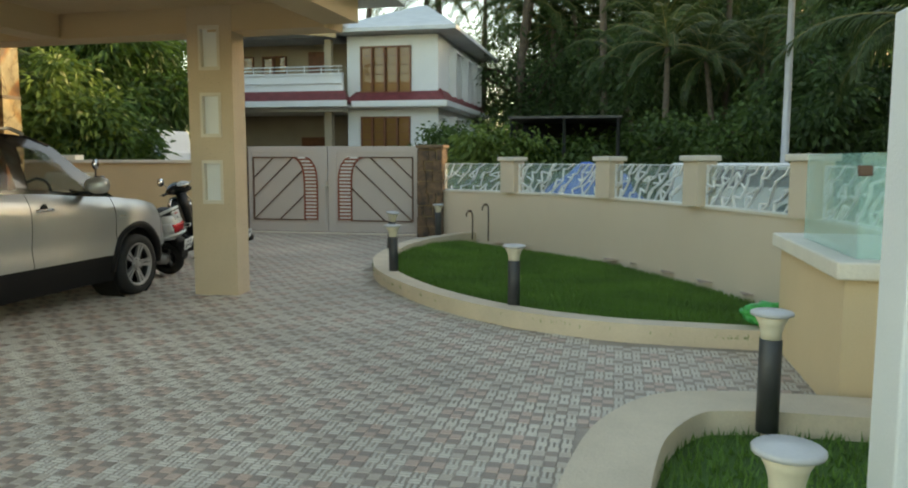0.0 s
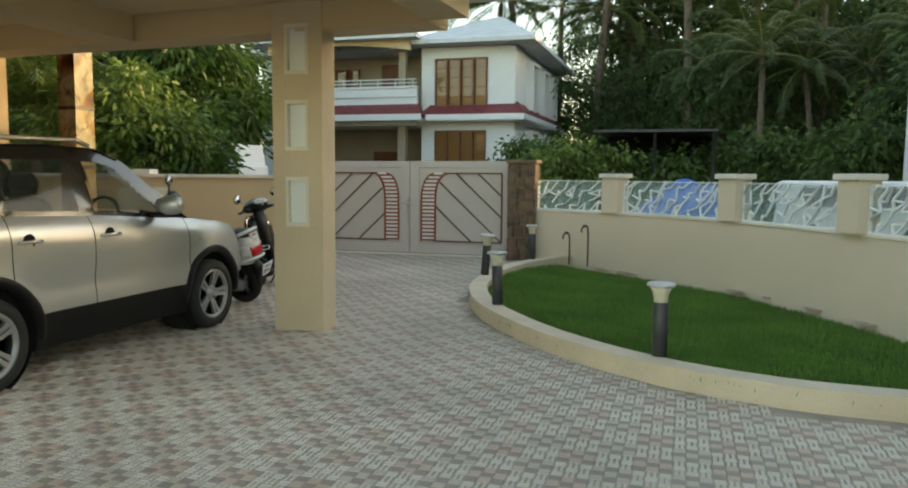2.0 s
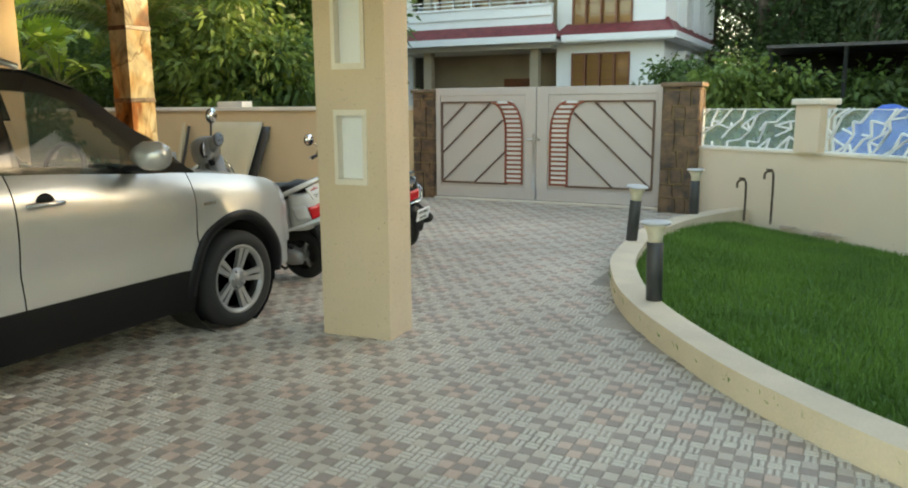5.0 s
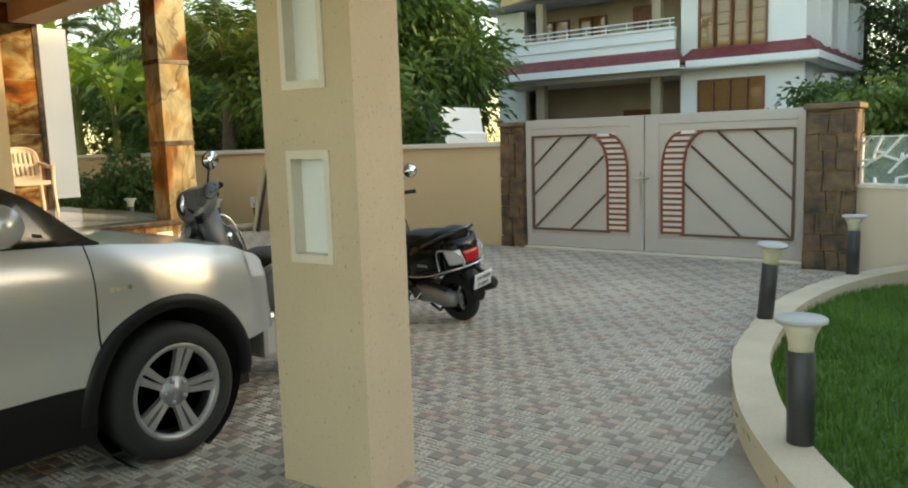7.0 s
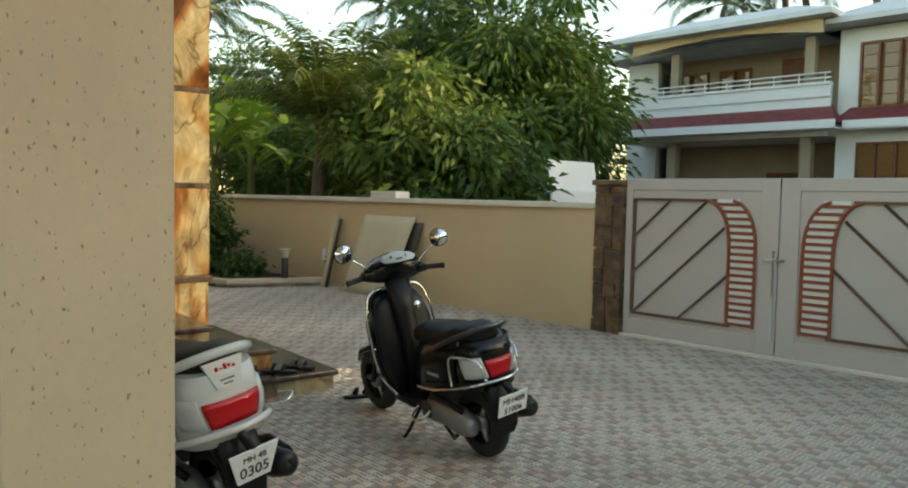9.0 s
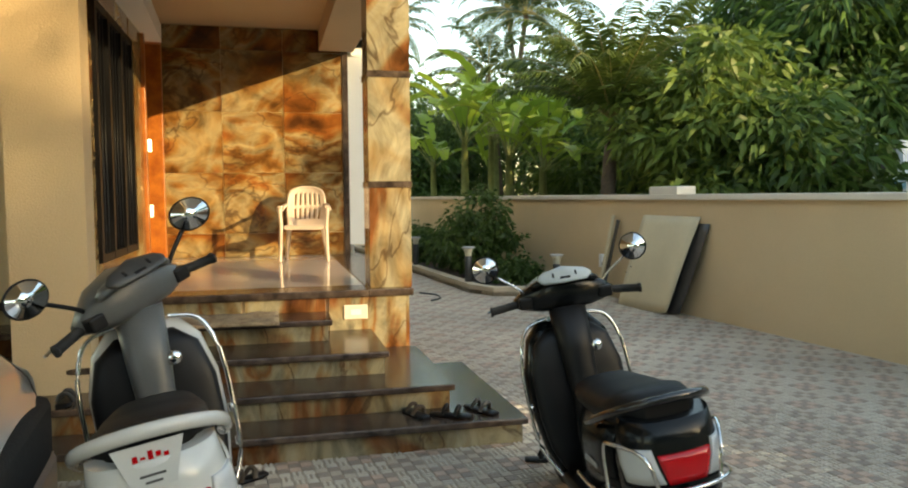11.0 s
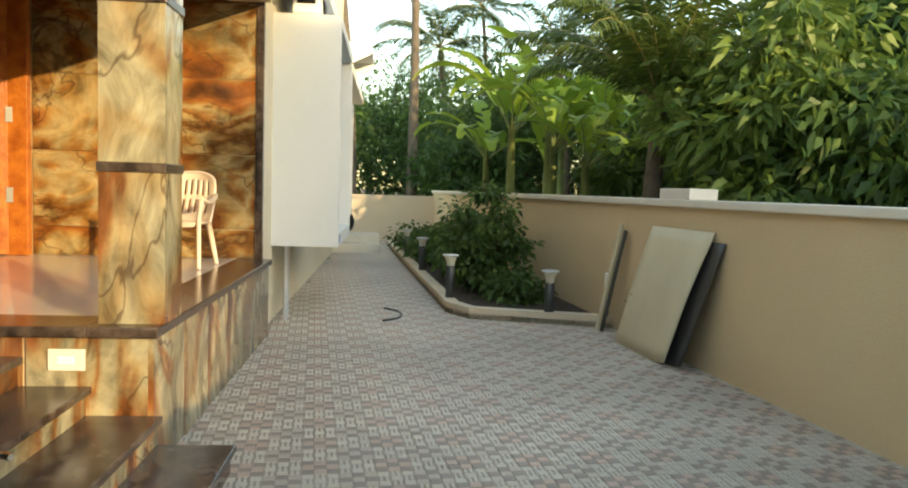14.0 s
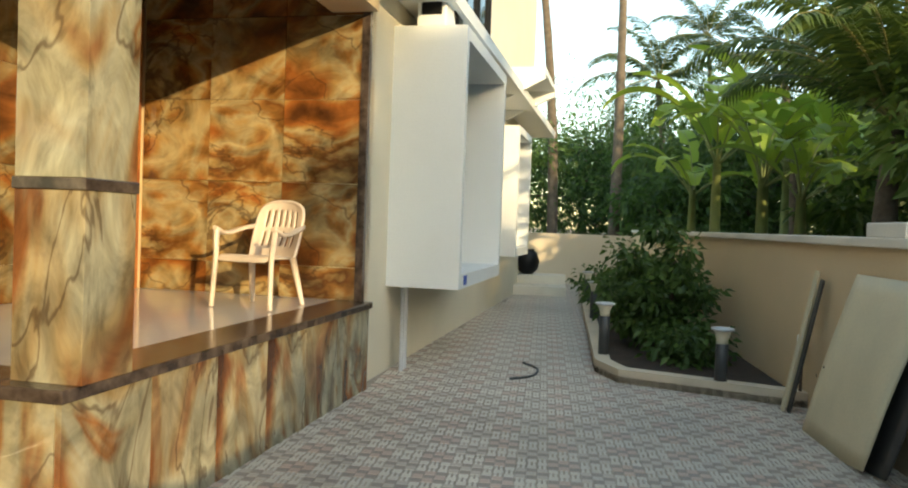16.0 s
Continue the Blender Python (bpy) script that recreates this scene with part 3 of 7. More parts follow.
def gate_leaf(x0, x1, sign):
    """sign 1: the leaf's free edge is at x1."""
    t = thing("gate_leaf", pose(x0, 15.82, 0), "grey steel gate leaf with brown diagonals and red arched ladder", "gate", "leaves of the gate")
    w = x1 - x0
    fx = (lambda u: u) if sign > 0 else (lambda u: w - u)

    def bx(bm, a, b, *r, **k):
        box(bm, min(fx(a), fx(b)), max(fx(a), fx(b)), *r, **k)
    bm = BM()
    bx(bm, 0.04, w - 0.04, 0.012, 0.022, 0.06, 1.72)
    part("sheet", bm, M["grey_gate"], t)
    for z0, z1 in ((0.04, 0.20), (1.62, 1.74)):
        bm = BM()
        bx(bm, 0, w, 0, .04, z0, z1, bevel=.006)
        part("rail", bm, M["grey_gate"], t)
    for a, b in ((0, .08), (w - .18, w)):
        bm = BM()
        bx(bm, a, b, -.002, .042, .04, 1.74, bevel=.006)
        part("stile", bm, M["grey_gate"], t)
    # brown frame of the panel
    px0, px1, z0, z1 = .11, 1.24 if sign > 0 else 1.30, .27, 1.52
    px1 = w - .49
    for a, b, c, d in ((px0, px1 + .03, z0 - .014, z0 + .014), (px0, px1 - .16, z1 - .014, z1 + .014), (px0 - .014, px0 + .014, z0, z1)):
        bm = BM()
        bx(bm, a, b, -.012, .016, c, d)
        part("frame_bar", bm, M["dark_iron"], t)

    def arch(off):
        pts = [(px1 + off, 0, z0), (px1 + off, 0, 1.0), (px1 + off - .015, 0, 1.2), (px1 + off - .06, 0, 1.36), (px1 + off - .15, 0, 1.48), (px1 + off - .24, 0, z1)]
        return [Vector((fx(p[0]), -.006, p[2])) for p in spline(pts, 4)]
    A, B = arch(0.0), arch(.27)
    for line, nm in ((A, "arch_bar"), (B, "arch_bar")):
        line = [p for p in line if p.z <= z1 + .001]
        bm = BM()
        tube(bm, line, .016, 6)
        part(nm, bm, M["red_iron"], t, "red painted arched bar")
    # ladder of red slats
    k = 0
    z = z0 + .02
    while z < 1.5:
        def at(line):
            for p, q in zip(line, line[1:]):
                if p.z <= z <= q.z:
                    return p.lerp(q, (z - p.z) / max(q.z - p.z, 1e-6)).x
            return line[-1].x
        xa, xb = at(A), at(B)
        bm = BM()
        box(bm, min(xa, xb), max(xa, xb), -.018, .008, z - .013, z + .013)
        part("slat", bm, M["red_iron"], t)
        bm = BM()
        box(bm, min(xa, xb) + .02, max(xa, xb) - .02, -.004, .006, z + .017, z + .052)
        part("pale_strip", bm, M["white"], t, "white painted strip")
        z += .07
    # diagonals
    dirx = 1
    for c in (-0.93, -0.5, 0.0, 0.58):
        pts = []
        for i in range(41):
            u = px0 + (px1 - px0) * i / 40
            zz = z1 - .0 - (u - px0) * 0 + 0
            zz = z0 + (u - px0) * .93 - c * .9
            if z0 <= zz <= z1 and u <= px1 - max(0, (zz - 1.2) * .6):
                pts.append(Vector((fx(u), -.004, zz)))
        if len(pts) > 1:
            bm = BM()
            tube(bm, [pts[0], pts[-1]], .014, 6)
            part("diagonal_bar", bm, M["dark_iron"], t)
    if sign > 0:
        bm = BM()
        tube(bm, [(w - .03, -.03, .18), (w - .03, -.03, 1.05)], .009, 6)
        part("drop_bolt", bm, M["steel"], t, "steel drop bolt rod")
        bm = BM()
        tube(bm, [(w - .12, -.035, .96), (w + .08, -.035, .96)], .012, 6)
        box(bm, w - .05, w + .0, -.03, .0, .92, 1.0)
        part("latch", bm, M["steel"], t, "steel slide latch")
    return t


gate_leaf(-4.84, -3.137, 1)
gate_leaf(-3.125, -1.27, -1)
bm = BM()
box(bm, -4.95, -1.2, 15.80, 15.90, -.02, .022, bevel=.004)
solid("gate_track", bm, M["coping"], "pale worn sill strip under the gate", "sill")


# ---- posts and lattice panels on the curved wall ----
POSTS = [((0.70, 14.86), -38), ((2.40, 13.22), -52), ((3.52, 11.32), -64), ((4.36, 9.32), -72)]


def wall_post(p, a):
    t = thing("wall_post", pose(p[0], p[1], .905, 0, 0, a), "square cream wall post with a white cap", "post", "posts on the curved wall")
    bm = BM()
    box(bm, -.17, .17, -.13, .13, 0, .55)
    part("shaft", bm, M["shaded_cream"], t)
    bm = BM()
    box(bm, -.21, .21, -.17, .17, .55, .62, bevel=.012)
    part("cap", bm, M["coping"], t, "white plaster cap")


for p, a in POSTS:
    wall_post(p, a)


def lattice_panel(a, b, seed):
    """White cut-metal lattice between two points of the wall, with glass behind."""
    a, b = Vector((*a, 0)), Vector((*b, 0))
    L = (b - a).length
    ang = math.degrees(math.atan2(b.y - a.y, b.x - a.x))
    t = thing("lattice_panel", pose(a.x, a.y, .91, 0, 0, ang), "white irregular web lattice panel with glass on the wall", "panel", "lattice panels of the wall")
    rnd = random.Random(seed)
    H, s = .50, .155
    nx = max(3, int(L / (s * 1.5)))
    V = {}

    def vert(i, j):
        if (i, j) not in V:
            x = L * i / (2 * nx)
            z = H * j / 4
            jx = 0 if i in (0, 2 * nx) else rnd.uniform(-.045, .045)
            jz = 0 if j in (0, 4) else rnd.uniform(-.05, .05)
            V[(i, j)] = Vector((min(max(x + jx, 0), L), 0, min(max(z + jz, 0), H)))
        return V[(i, j)]
    bm = BM()

    def bar(p, q, w=.010):
        d = (q - p)
        if d.length < .01:
            return
        n = Vector((-d.z, 0, d.x)).normalized() * w
        vs = []
        for y in (-.012, .012):
            vs.append([bm.verts.new(c + Vector((0, y, 0))) for c in (p - n, q - n, q + n, p + n)])
        f, g = vs
        bm.faces.new(f)
        bm.faces.new(g[::-1])
        for k in range(4):
            bm.faces.new((f[k], g[k], g[(k + 1) % 4], f[(k + 1) % 4]))
    for i in range(2 * nx):
        for j in range(5):
            if (i + j) % 2 == 0 and rnd.random() < .93 and 0 < j < 4:
                bar(vert(i, j), vert(i + 1, j))
            if j < 4 and (i + j) % 2 == 1:
                bar(vert(i, j), vert(i + (1 if j % 2 else 0), j + 1))
                if rnd.random() < .35:
                    bar(vert(i, j), vert(i + 1, j + 1))
            elif j < 4 and rnd.random() < .3:
                bar(vert(i, j), vert(i + 1, j + 1))
    bmesh.ops.recalc_face_normals(bm, faces=bm.faces[:])
    tagged(part("web", bm, M["white"], t, "white painted web"), "white painted web", kind="stuff")
    bm = BM()
    for x0, x1, z0, z1 in ((0, L, 0, .02), (0, L, H - .012, H), (0, .02, 0.02, H - .012), (L - .02, L, .02, H - .012)):
        box(bm, x0, x1, -.014, .014, z0, z1)
    part("frame", bm, M["white"], t)
    bm = BM()
    box(bm, .01, L - .01, .03, .038, .0, H)
    g = part("pane", bm, M["glass"], t, "clear greenish glass pane")
    g.visible_shadow = False


ends = [((-0.66, 15.6), 0)] + [(p, a) for p, a in POSTS]
PTS = [(-0.70, 15.62)] + [p for p, a in POSTS]
for i in range(4):
    a, b = Vector(PTS[i]), Vector(PTS[i + 1])
    d = (b - a).normalized()
    lattice_panel(a + d * (.02 if i == 0 else .19), b - d * .19, 11 + i)
lattice_panel((4.43, 9.1), (4.62, 7.75), 19)


# ---- bollard lights ----
def bollard(m, label="dark grey bollard light with a flared cream diffuser"):
    t = thing("bollard_light", m, label, "garden light", "bollard lights")
    bm = BM()
    lathe(bm, [(.056, -.08), (.056, .40), (.05, .405)], 20)
    part("post", bm, M["bollard"], t)
    bm = BM()
    lathe(bm, [(.05, .40), (.052, .44), (.062, .48), (.085, .525)], 20)
    part("diffuser", bm, M["diffuser"], t, "cream plastic diffuser")
    bm = BM()
    lathe(bm, [(.084, .523), (.104, .527), (.106, .54), (.096, .548), (.0, .556)], 20)
    part("cap", bm, M["cap_grey"], t, "pale grey flat cap")
    return t


B0 = bollard(pose(1.625, 8.20, .15, 1, 0, 0))
for x, y, rx, ry in ((-.785, 12.33, 3, 5), (-.06, 10.05, 0, -1), (-.56, 14.5, 0, 0), (3.31, 5.40, 0, 0)):
    copy_thing(B0, pose(x, y, .15, rx, ry, 0))
for x, y, z in ((3.04, 3.66, .07), (-12.05, 14.24, .13), (-15.3, 14.33, .13), (-17.9, 14.38, .13), (-10.9, 15.2, .06)):
    copy_thing(B0, pose(x, y, z))

# ---- porch ----
t = thing("porch_pillar", pose(-1.955, 8.835, 0, 0, 0, 4), "cream porch pillar with three framed white niches", "pillar")
bm = BM()
W, D, Hp = .495, .31, 3.09
NZ = [(.99, 1.455), (1.70, 2.165), (2.40, 2.86)]
box(bm, 0, .13, 0, .07, -.03, Hp)
box(bm, .36, W, 0, .07, -.03, Hp)
zz = [-.03] + [q for p in NZ for q in p] + [Hp]
for i in range(0, len(zz), 2):
    box(bm, .13, .36, 0, .07, zz[i], zz[i + 1])
box(bm, 0, W, .07, D, -.03, Hp)
part("shaft", bm, M["render"], t)
for z0, z1 in NZ:
    bm = BM()
    for a, b, c, d in ((.13, .36, z0, z0 + .035), (.13, .36, z1 - .035, z1), (.13, .155, z0 + .035, z1 - .035), (.335, .36, z0 + .035, z1 - .035)):
        box(bm, a, b, -.012, .06, c, d)
    f = part("niche_frame", bm, M["coping"], t, "white raised niche frame")
    bm = BM()
    box(bm, .155, .335, .052, .066, z0 + .035, z1 - .035)
    part("niche_back", bm, M["white"], t, "white niche back panel")

t = thing("porch_roof", pose(0, 0, 0), "cream painted porch roof with deep edge beams", "roof")
bm = BM()
prism(bm, [(-9.5, 3.2), (-.05, 3.2), (.33, 7.9), (.25, 9.5), (-6.4, 9.75), (-9.5, 9.9)], 3.1, 3.28)
part("slab", bm, M["white"], t, "pale roof slab with a white soffit")
bm = BM()
prism(bm, [(-6.4, 9.15), (-.42, 8.83), (-.36, 9.22), (-6.4, 9.55)], 2.8, 3.1)
part("beam", bm, M["cream"], t)
bm = BM()
prism(bm, [(-.42, 8.83), (-.62, 3.2), (-.28, 3.2), (-.05, 8.83)], 2.82, 3.1)
part("beam", bm, M["cream"], t)
bm = BM()
prism(bm, [(-4.1, 3.2), (-3.75, 3.2), (-3.6, 8.98), (-3.95, 9.0)], 2.8, 3.1)
part("beam", bm, M["cream"], t)
bm = BM()
prism(bm, [(-9.5, 3.2), (-.7, 3.2), (-.5, 8.8), (-6.3, 9.1), (-9.5, 9.2)], 3.06, 3.098)
part("soffit", bm, M["cream"], t)
t = thing("porch_pillar", pose(-6.25, 9.12, 0, 0, 0, 0), "plain cream porch pillar beside the steps", "pillar")
bm = BM()
box(bm, 0, .42, 0, .42, -.03, 2.82)
part("shaft", bm, M["cream"], t)

# ---- own house ----
HX, HY, HROT = -6.53, 11.73, 5.5
HM = pose(HX, HY, 0, 0, 0, -HROT)


def hpart(name, bm, material, parent, label=""):
    return part(name, bm, material, parent, label)


H = thing("house", HM, "own house with an onyx-clad verandah and cream side wall", "house")
bm = BM()
box(bm, -3.75, -.03, -6, -.03, -.2, .70)
hpart("plinth", bm, M["cream"], H)
bm = BM()
box(bm, -3.75, -.32, -6, -.32, .70, .752)
hpart("verandah_floor", bm, M["floor_tile"], H, "polished pale verandah floor")
for a, b, c, d in ((-3.75, .03, -.32, .03), (-.32, .03, -6, -.32)):
    bm = BM()
    box(bm, a, b, c, d, .70, .756, bevel=.008)
    hpart("nosing", bm, M["brown_marble"], H, "dark brown marble edging slab")
# onyx tiles on the plinth
for i in range(7):
    a = -.60 * (i + 1)
    bm = BM()
    box(bm, 0, .592 if a > -3.74 else .14, -.03, 0, -.03, .70)
    hpart("plinth_tile", bm, M["onyx_v"], H).matrix_basis = pose(max(a, -3.74), 0, 0)
for i in range(9):
    bm = BM()
    box(bm, -.03, 0, 0, .592, -.03, .70)
    hpart("plinth_tile", bm, M["onyx_v"], H).matrix_basis = pose(0, -.62 * (i + 1), 0)
# back wall tiles
bm = BM()
box(bm, -4.0, -3.78, -6.0, -.1, .75, 3.6)
hpart("wall_core", bm, M["cream"], H)
# wall with the door and the window, at right angles to the back wall
bm = BM()
box(bm, -3.78, -3.68, -2.5, -2.28, .757, 3.498)
box(bm, -3.68, -2.32, -2.5, -2.28, 3.306, 3.498)
box(bm, -2.32, -1.6, -2.5, -2.28, .757, 3.498)
box(bm, -1.6, -.1, -2.5, -2.28, .757, 1.0)
box(bm, -1.6, -.1, -2.5, -2.28, 2.9, 3.498)
box(bm, -.1, .0, -2.5, -2.28, .757, 3.248)
box(bm, -.3, .0, -6.0, -2.5, .757, 3.248)
hpart("wall_core", bm, M["cream"], H)


def onyx_panel(y0, y1, z0, z1):
    bm = BM()
    box(bm, -.03, 0, 0, y1 - y0 - .004, 0, z1 - z0 - .004)
    hpart("wall_tile", bm, M["onyx"], H).matrix_basis = pose(-3.75, y0, z0)


def side_panel(u0, u1, z0, z1):
    bm = BM()
    box(bm, -.029, 0, 0, u1 - u0 - .004, 0, z1 - z0 - .004)
    hpart("wall_tile", bm, M["onyx"], H).matrix_basis = pose(u1, -2.25, z0, 0, 0, 90)


rows = [.756, 1.04, 1.77, 2.50, 3.23, 3.5]
cols = [-.14, -.85, -1.57, -2.24]
for z0, z1 in zip(rows, rows[1:]):
    for y1, y0 in zip(cols, cols[1:]):
        onyx_panel(y0, y1, z0, z1)
    side_panel(-2.31, -1.66, z0, z1)
    if z1 < 3.3:
        side_panel(-.09, 0, z0, z1)
for u0 in (-1.6, -.85):
    side_panel(u0, u0 + .75, .756, 1.0)
    side_panel(u0, u0 + .75, 2.9, 3.5)
side_panel(-3.72, -2.32, 3.31, 3.5)
bm = BM()
box(bm, -3.80, -3.735, -.14, -.07, .75, 3.6)
hpart("corner_trim", bm, M["brown_marble"], H, "dark brown marble corner trim")

# window with black grille on the verandah
bm = BM()
box(bm, -1.6, -.1, -2.34, -2.33, 1.0, 2.9)
hpart("window_pane", bm, M["dark_glass"], H, "dark window glass")
bm = BM()
for x in (-1.66, -1.15, -.62, -.16):
    box(bm, x, x + .07, -2.3, -2.22, 1.0, 2.9)
for z in (1.0, 2.84):
    box(bm, -1.66, -.1, -2.297, -2.223, z, z + .06)
hpart("window_frame", bm, M["black"], H, "black window frame")
for k in range(12):
    bm = BM()
    tube(bm, [(-1.55 + k * .12, -2.25, 1.06), (-1.55 + k * .12, -2.25, 2.84)], .009, 6)
    hpart("grille_bar", bm, M["black"], H)

# door
D_ = thing("door", HM @ pose(-2.32, -2.25, .756, 0, 0, 90), "carved orange-stained wooden double door standing open", "door")
for a, b, c, d in ((0, .09, 0, 2.55), (1.27, 1.36, 0, 2.55), (.09, 1.27, 2.47, 2.55)):
    bm = BM()
    box(bm, -.20, .03, a, b, c, d, bevel=.006)
    part("jamb", bm, M["door_wood"], D_)
for hinge, ang, wd in ((.10, 78, .58), (1.26, -70, .58)):
    lm = pose(-.14, hinge, 0, 0, 0, ang)
    sgn = 1 if hinge < .5 else -1
    bm = BM()
    box(bm, -.035, 0, min(0, sgn * wd), max(0, sgn * wd), .01, 2.45, bevel=.004)
    leaf = part("leaf", bm, M["door_wood"], D_, at=lm)
    for z0, z1 in ((.15, .55), (.68, 1.5), (1.62, 2.33)):
        bm = BM()
        c0, c1 = sorted((sgn * .07, sgn * (wd - .07)))
        box(bm, 0, .016, c0, c1, z0, z1, bevel=.008)
        n = 5
        for q in range(n):
            tube(bm, [(.02, c0 + (c1 - c0) * (q + .5) / n, z0 + .04), (.02, c0 + (c1 - c0) * (q + .5) / n, z1 - .04)], .013, 6)
        part("carved_panel", bm, M["door_wood"], leaf)
    for z in (.5, 1.25):
        bm = BM()
        box(bm, .0, .02, -.015, .04, z, z + .14)
        part("hinge", bm, M["steel"], leaf, "pale steel hinge")
# wall colour is darkened to stand in for the dim room
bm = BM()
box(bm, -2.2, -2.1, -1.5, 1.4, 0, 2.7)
part("room_wall", bm, M["dim_wall"], D_, "inner wall behind the door, toned dark for the dim room")

# side wall, bays and upper floor
t = H
bm = BM()
box(bm, -16, -3.76, -.4, -.1, -.2, 7.0)
part("wall", bm, M["side_cream"], t)
bm = BM()
box(bm, -16, 3.5, -6.2, .45, 3.6, 3.75)
part("roof_slab", bm, M["white"], t, "white first-floor slab with a shallow overhang")
bm = BM()
box(bm, -.42, .05, -6.0, -.0, 3.25, 3.6)
part("front_beam", bm, M["cream"], t)
bm = BM()
box(bm, -3.74, -.42, -.42, 0.0, 3.25, 3.6)
part("side_beam", bm, M["cream"], t)
bm = BM()
box(bm, -3.74, -.42, -6.0, -.42, 3.5, 3.598)
part("verandah_ceiling", bm, M["cream"], t)


def bay(u0, u1, v1, z0, z1, name="window_bay"):
    b = thing(name, HM @ pose(u0, -.1, z0), "white box window bay projecting from the side wall", "window bay", "window bays")
    L, dp, h, w = u1 - u0, v1 + .1, z1 - z0, .1
    bm = BM(); box(bm, L - w, L, 0, dp, 0, h); part("side_panel", bm, M["white"], b)
    bm = BM(); box(bm, 0, w, 0, dp, 0, h); part("side_panel", bm, M["white"], b)
    bm = BM(); box(bm, w, L - w, 0, dp, 0, .14); part("bottom_panel", bm, M["white"], b)
    bm = BM(); box(bm, w, L - w, 0, dp, h - .12, h); part("top_panel", bm, M["white"], b)
    bm = BM(); box(bm, w, L - w, .04, .06, .14, h - .12); part("window_pane", bm, M["dark_glass"], b, "dark window glass")
    bm = BM()
    for k in range(3):
        x = w + (L - 2 * w - .06) * k / 2
        box(bm, x, x + .06, .06, .1, .14, h - .12)
    part("window_frame", bm, M["white"], b)
    return b


b1 = bay(-7.0, -4.52, .62, .83, 3.33)
bm = BM(); box(bm, 2.1, 2.25, .72, .724, .03, .12)
part("sticker", bm, M["blue"], b1, "small blue sticker")
bay(-11.6, -9.9, .42, .95, 3.1)
for u0, u1, z0, z1 in ((-9.4, -7.5, .95, 3.0), (-9.4, -7.5, 4.2, 6.0), (-6.8, -5.0, 4.3, 6.0)):
    w_ = thing("side_window", HM @ pose(u0, -.1, z0), "tall dark window with a black frame in the side wall", "window", "side windows")
    bm = BM(); box(bm, 0, u1 - u0, .0, .02, 0, z1 - z0); part("window_pane", bm, M["dark_glass"], w_)
    bm = BM()
    for x in (0, (u1 - u0) / 2 - .03, u1 - u0 - .06):
        box(bm, x, x + .06, .02, .07, 0, z1 - z0)
    for z in (0, z1 - z0 - .06):
        box(bm, .06, u1 - u0 - .06, .022, .066, z, z + .06)
    part("window_frame", bm, M["black"], w_)
t = thing("sunshade", HM @ pose(-10.8, -.1, 3.4), "white concrete sunshade frame on brackets", "sunshade")
bm = BM()
box(bm, -.9, .9, 0, .9, .55, .65)
part("shade_slab", bm, M["white"], t)
for x in (-.9, .8):
    bm = BM(); prism(bm, [(0, 0), (.9, .45), (.9, .55), (0, .55)], x, x + .1)
    q = part("bracket", bm, M["white"], t)
    q.matrix_basis = Matrix(((0, 0, 1, 0), (1, 0, 0, 0), (0, 1, 0, 0), (0, 0, 0, 1)))
t = thing("air_conditioner", HM @ pose(-5.1, .22, 3.332), "white outdoor air conditioner unit on top of the bay", "air conditioner")
bm = BM(); box(bm, -.4, .4, -.15, .15, .04, .58, bevel=.02); part("casing", bm, M["white"], t)
for x in (-.3, .3):
    bm = BM(); box(bm, x - .03, x + .03, -.17, .17, 0, .04); part("foot", bm, M["black"], t)
bm = BM(); box(bm, .402, .41, -.1, .1, .15, .45); part("side_vent", bm, M["black"], t)
bm = BM(); lathe(bm, [(.2, 0), (.2, .012), (0, .014)], 20, xf=pose(-.1, .151, .31, -90, 0, 0)); part("fan_grille", bm, M["black"], t)

# verandah column
t = thing("verandah_column", HM @ pose(-.40, -.295, .756), "square verandah column clad in onyx tiles with dark bands", "column")
z = 0
for h, kind in ((.78, 0), (.05, 1), (.80, 0), (.05, 1), (.82, 0)):
    bm = BM()
    if kind:
        box(bm, -.008, .338, -.008, .338, z, z + h, bevel=.004)
        part("band", bm, M["brown_marble"], t, "dark brown marble band")
    else:
        box(bm, 0, .33, 0, .33, z, z + h, bevel=.003)
        part("onyx_cladding", bm, M["onyx_v"], t)
    z += h

# steps
t = thing("entrance_steps", HM, "stepped entrance with dark marble treads and onyx risers", "steps")
for i in range(4):
    u1, v1, z = (1.62, 1.30, .92, .44)[i], (.42, .05, -.30, -.63)[i], .15 * (i + 1)
    bm = BM(); box(bm, .0, u1 - .03, -3.0, v1 - .03, z - .152 if i else -.03, z - .04)
    part("riser", bm, M["onyx_v"], t)
    bm = BM(); box(bm, .0, u1, -3.02, v1, z - .04, z, bevel=.008)
    part("tread", bm, M["brown_marble"], t, "dark brown marble tread")
t = thing("switch_plate", HM @ pose(.002, -.42, .53), "white electric socket plate on the plinth", "socket")
bm = BM(); box(bm, 0, .014, -.09, .09, 0, .11, bevel=.005); part("plate", bm, M["coping"], t)
bm = BM(); box(bm, .014, .02, -.04, .04, .035, .075); part("switch", bm, M["white"], t)


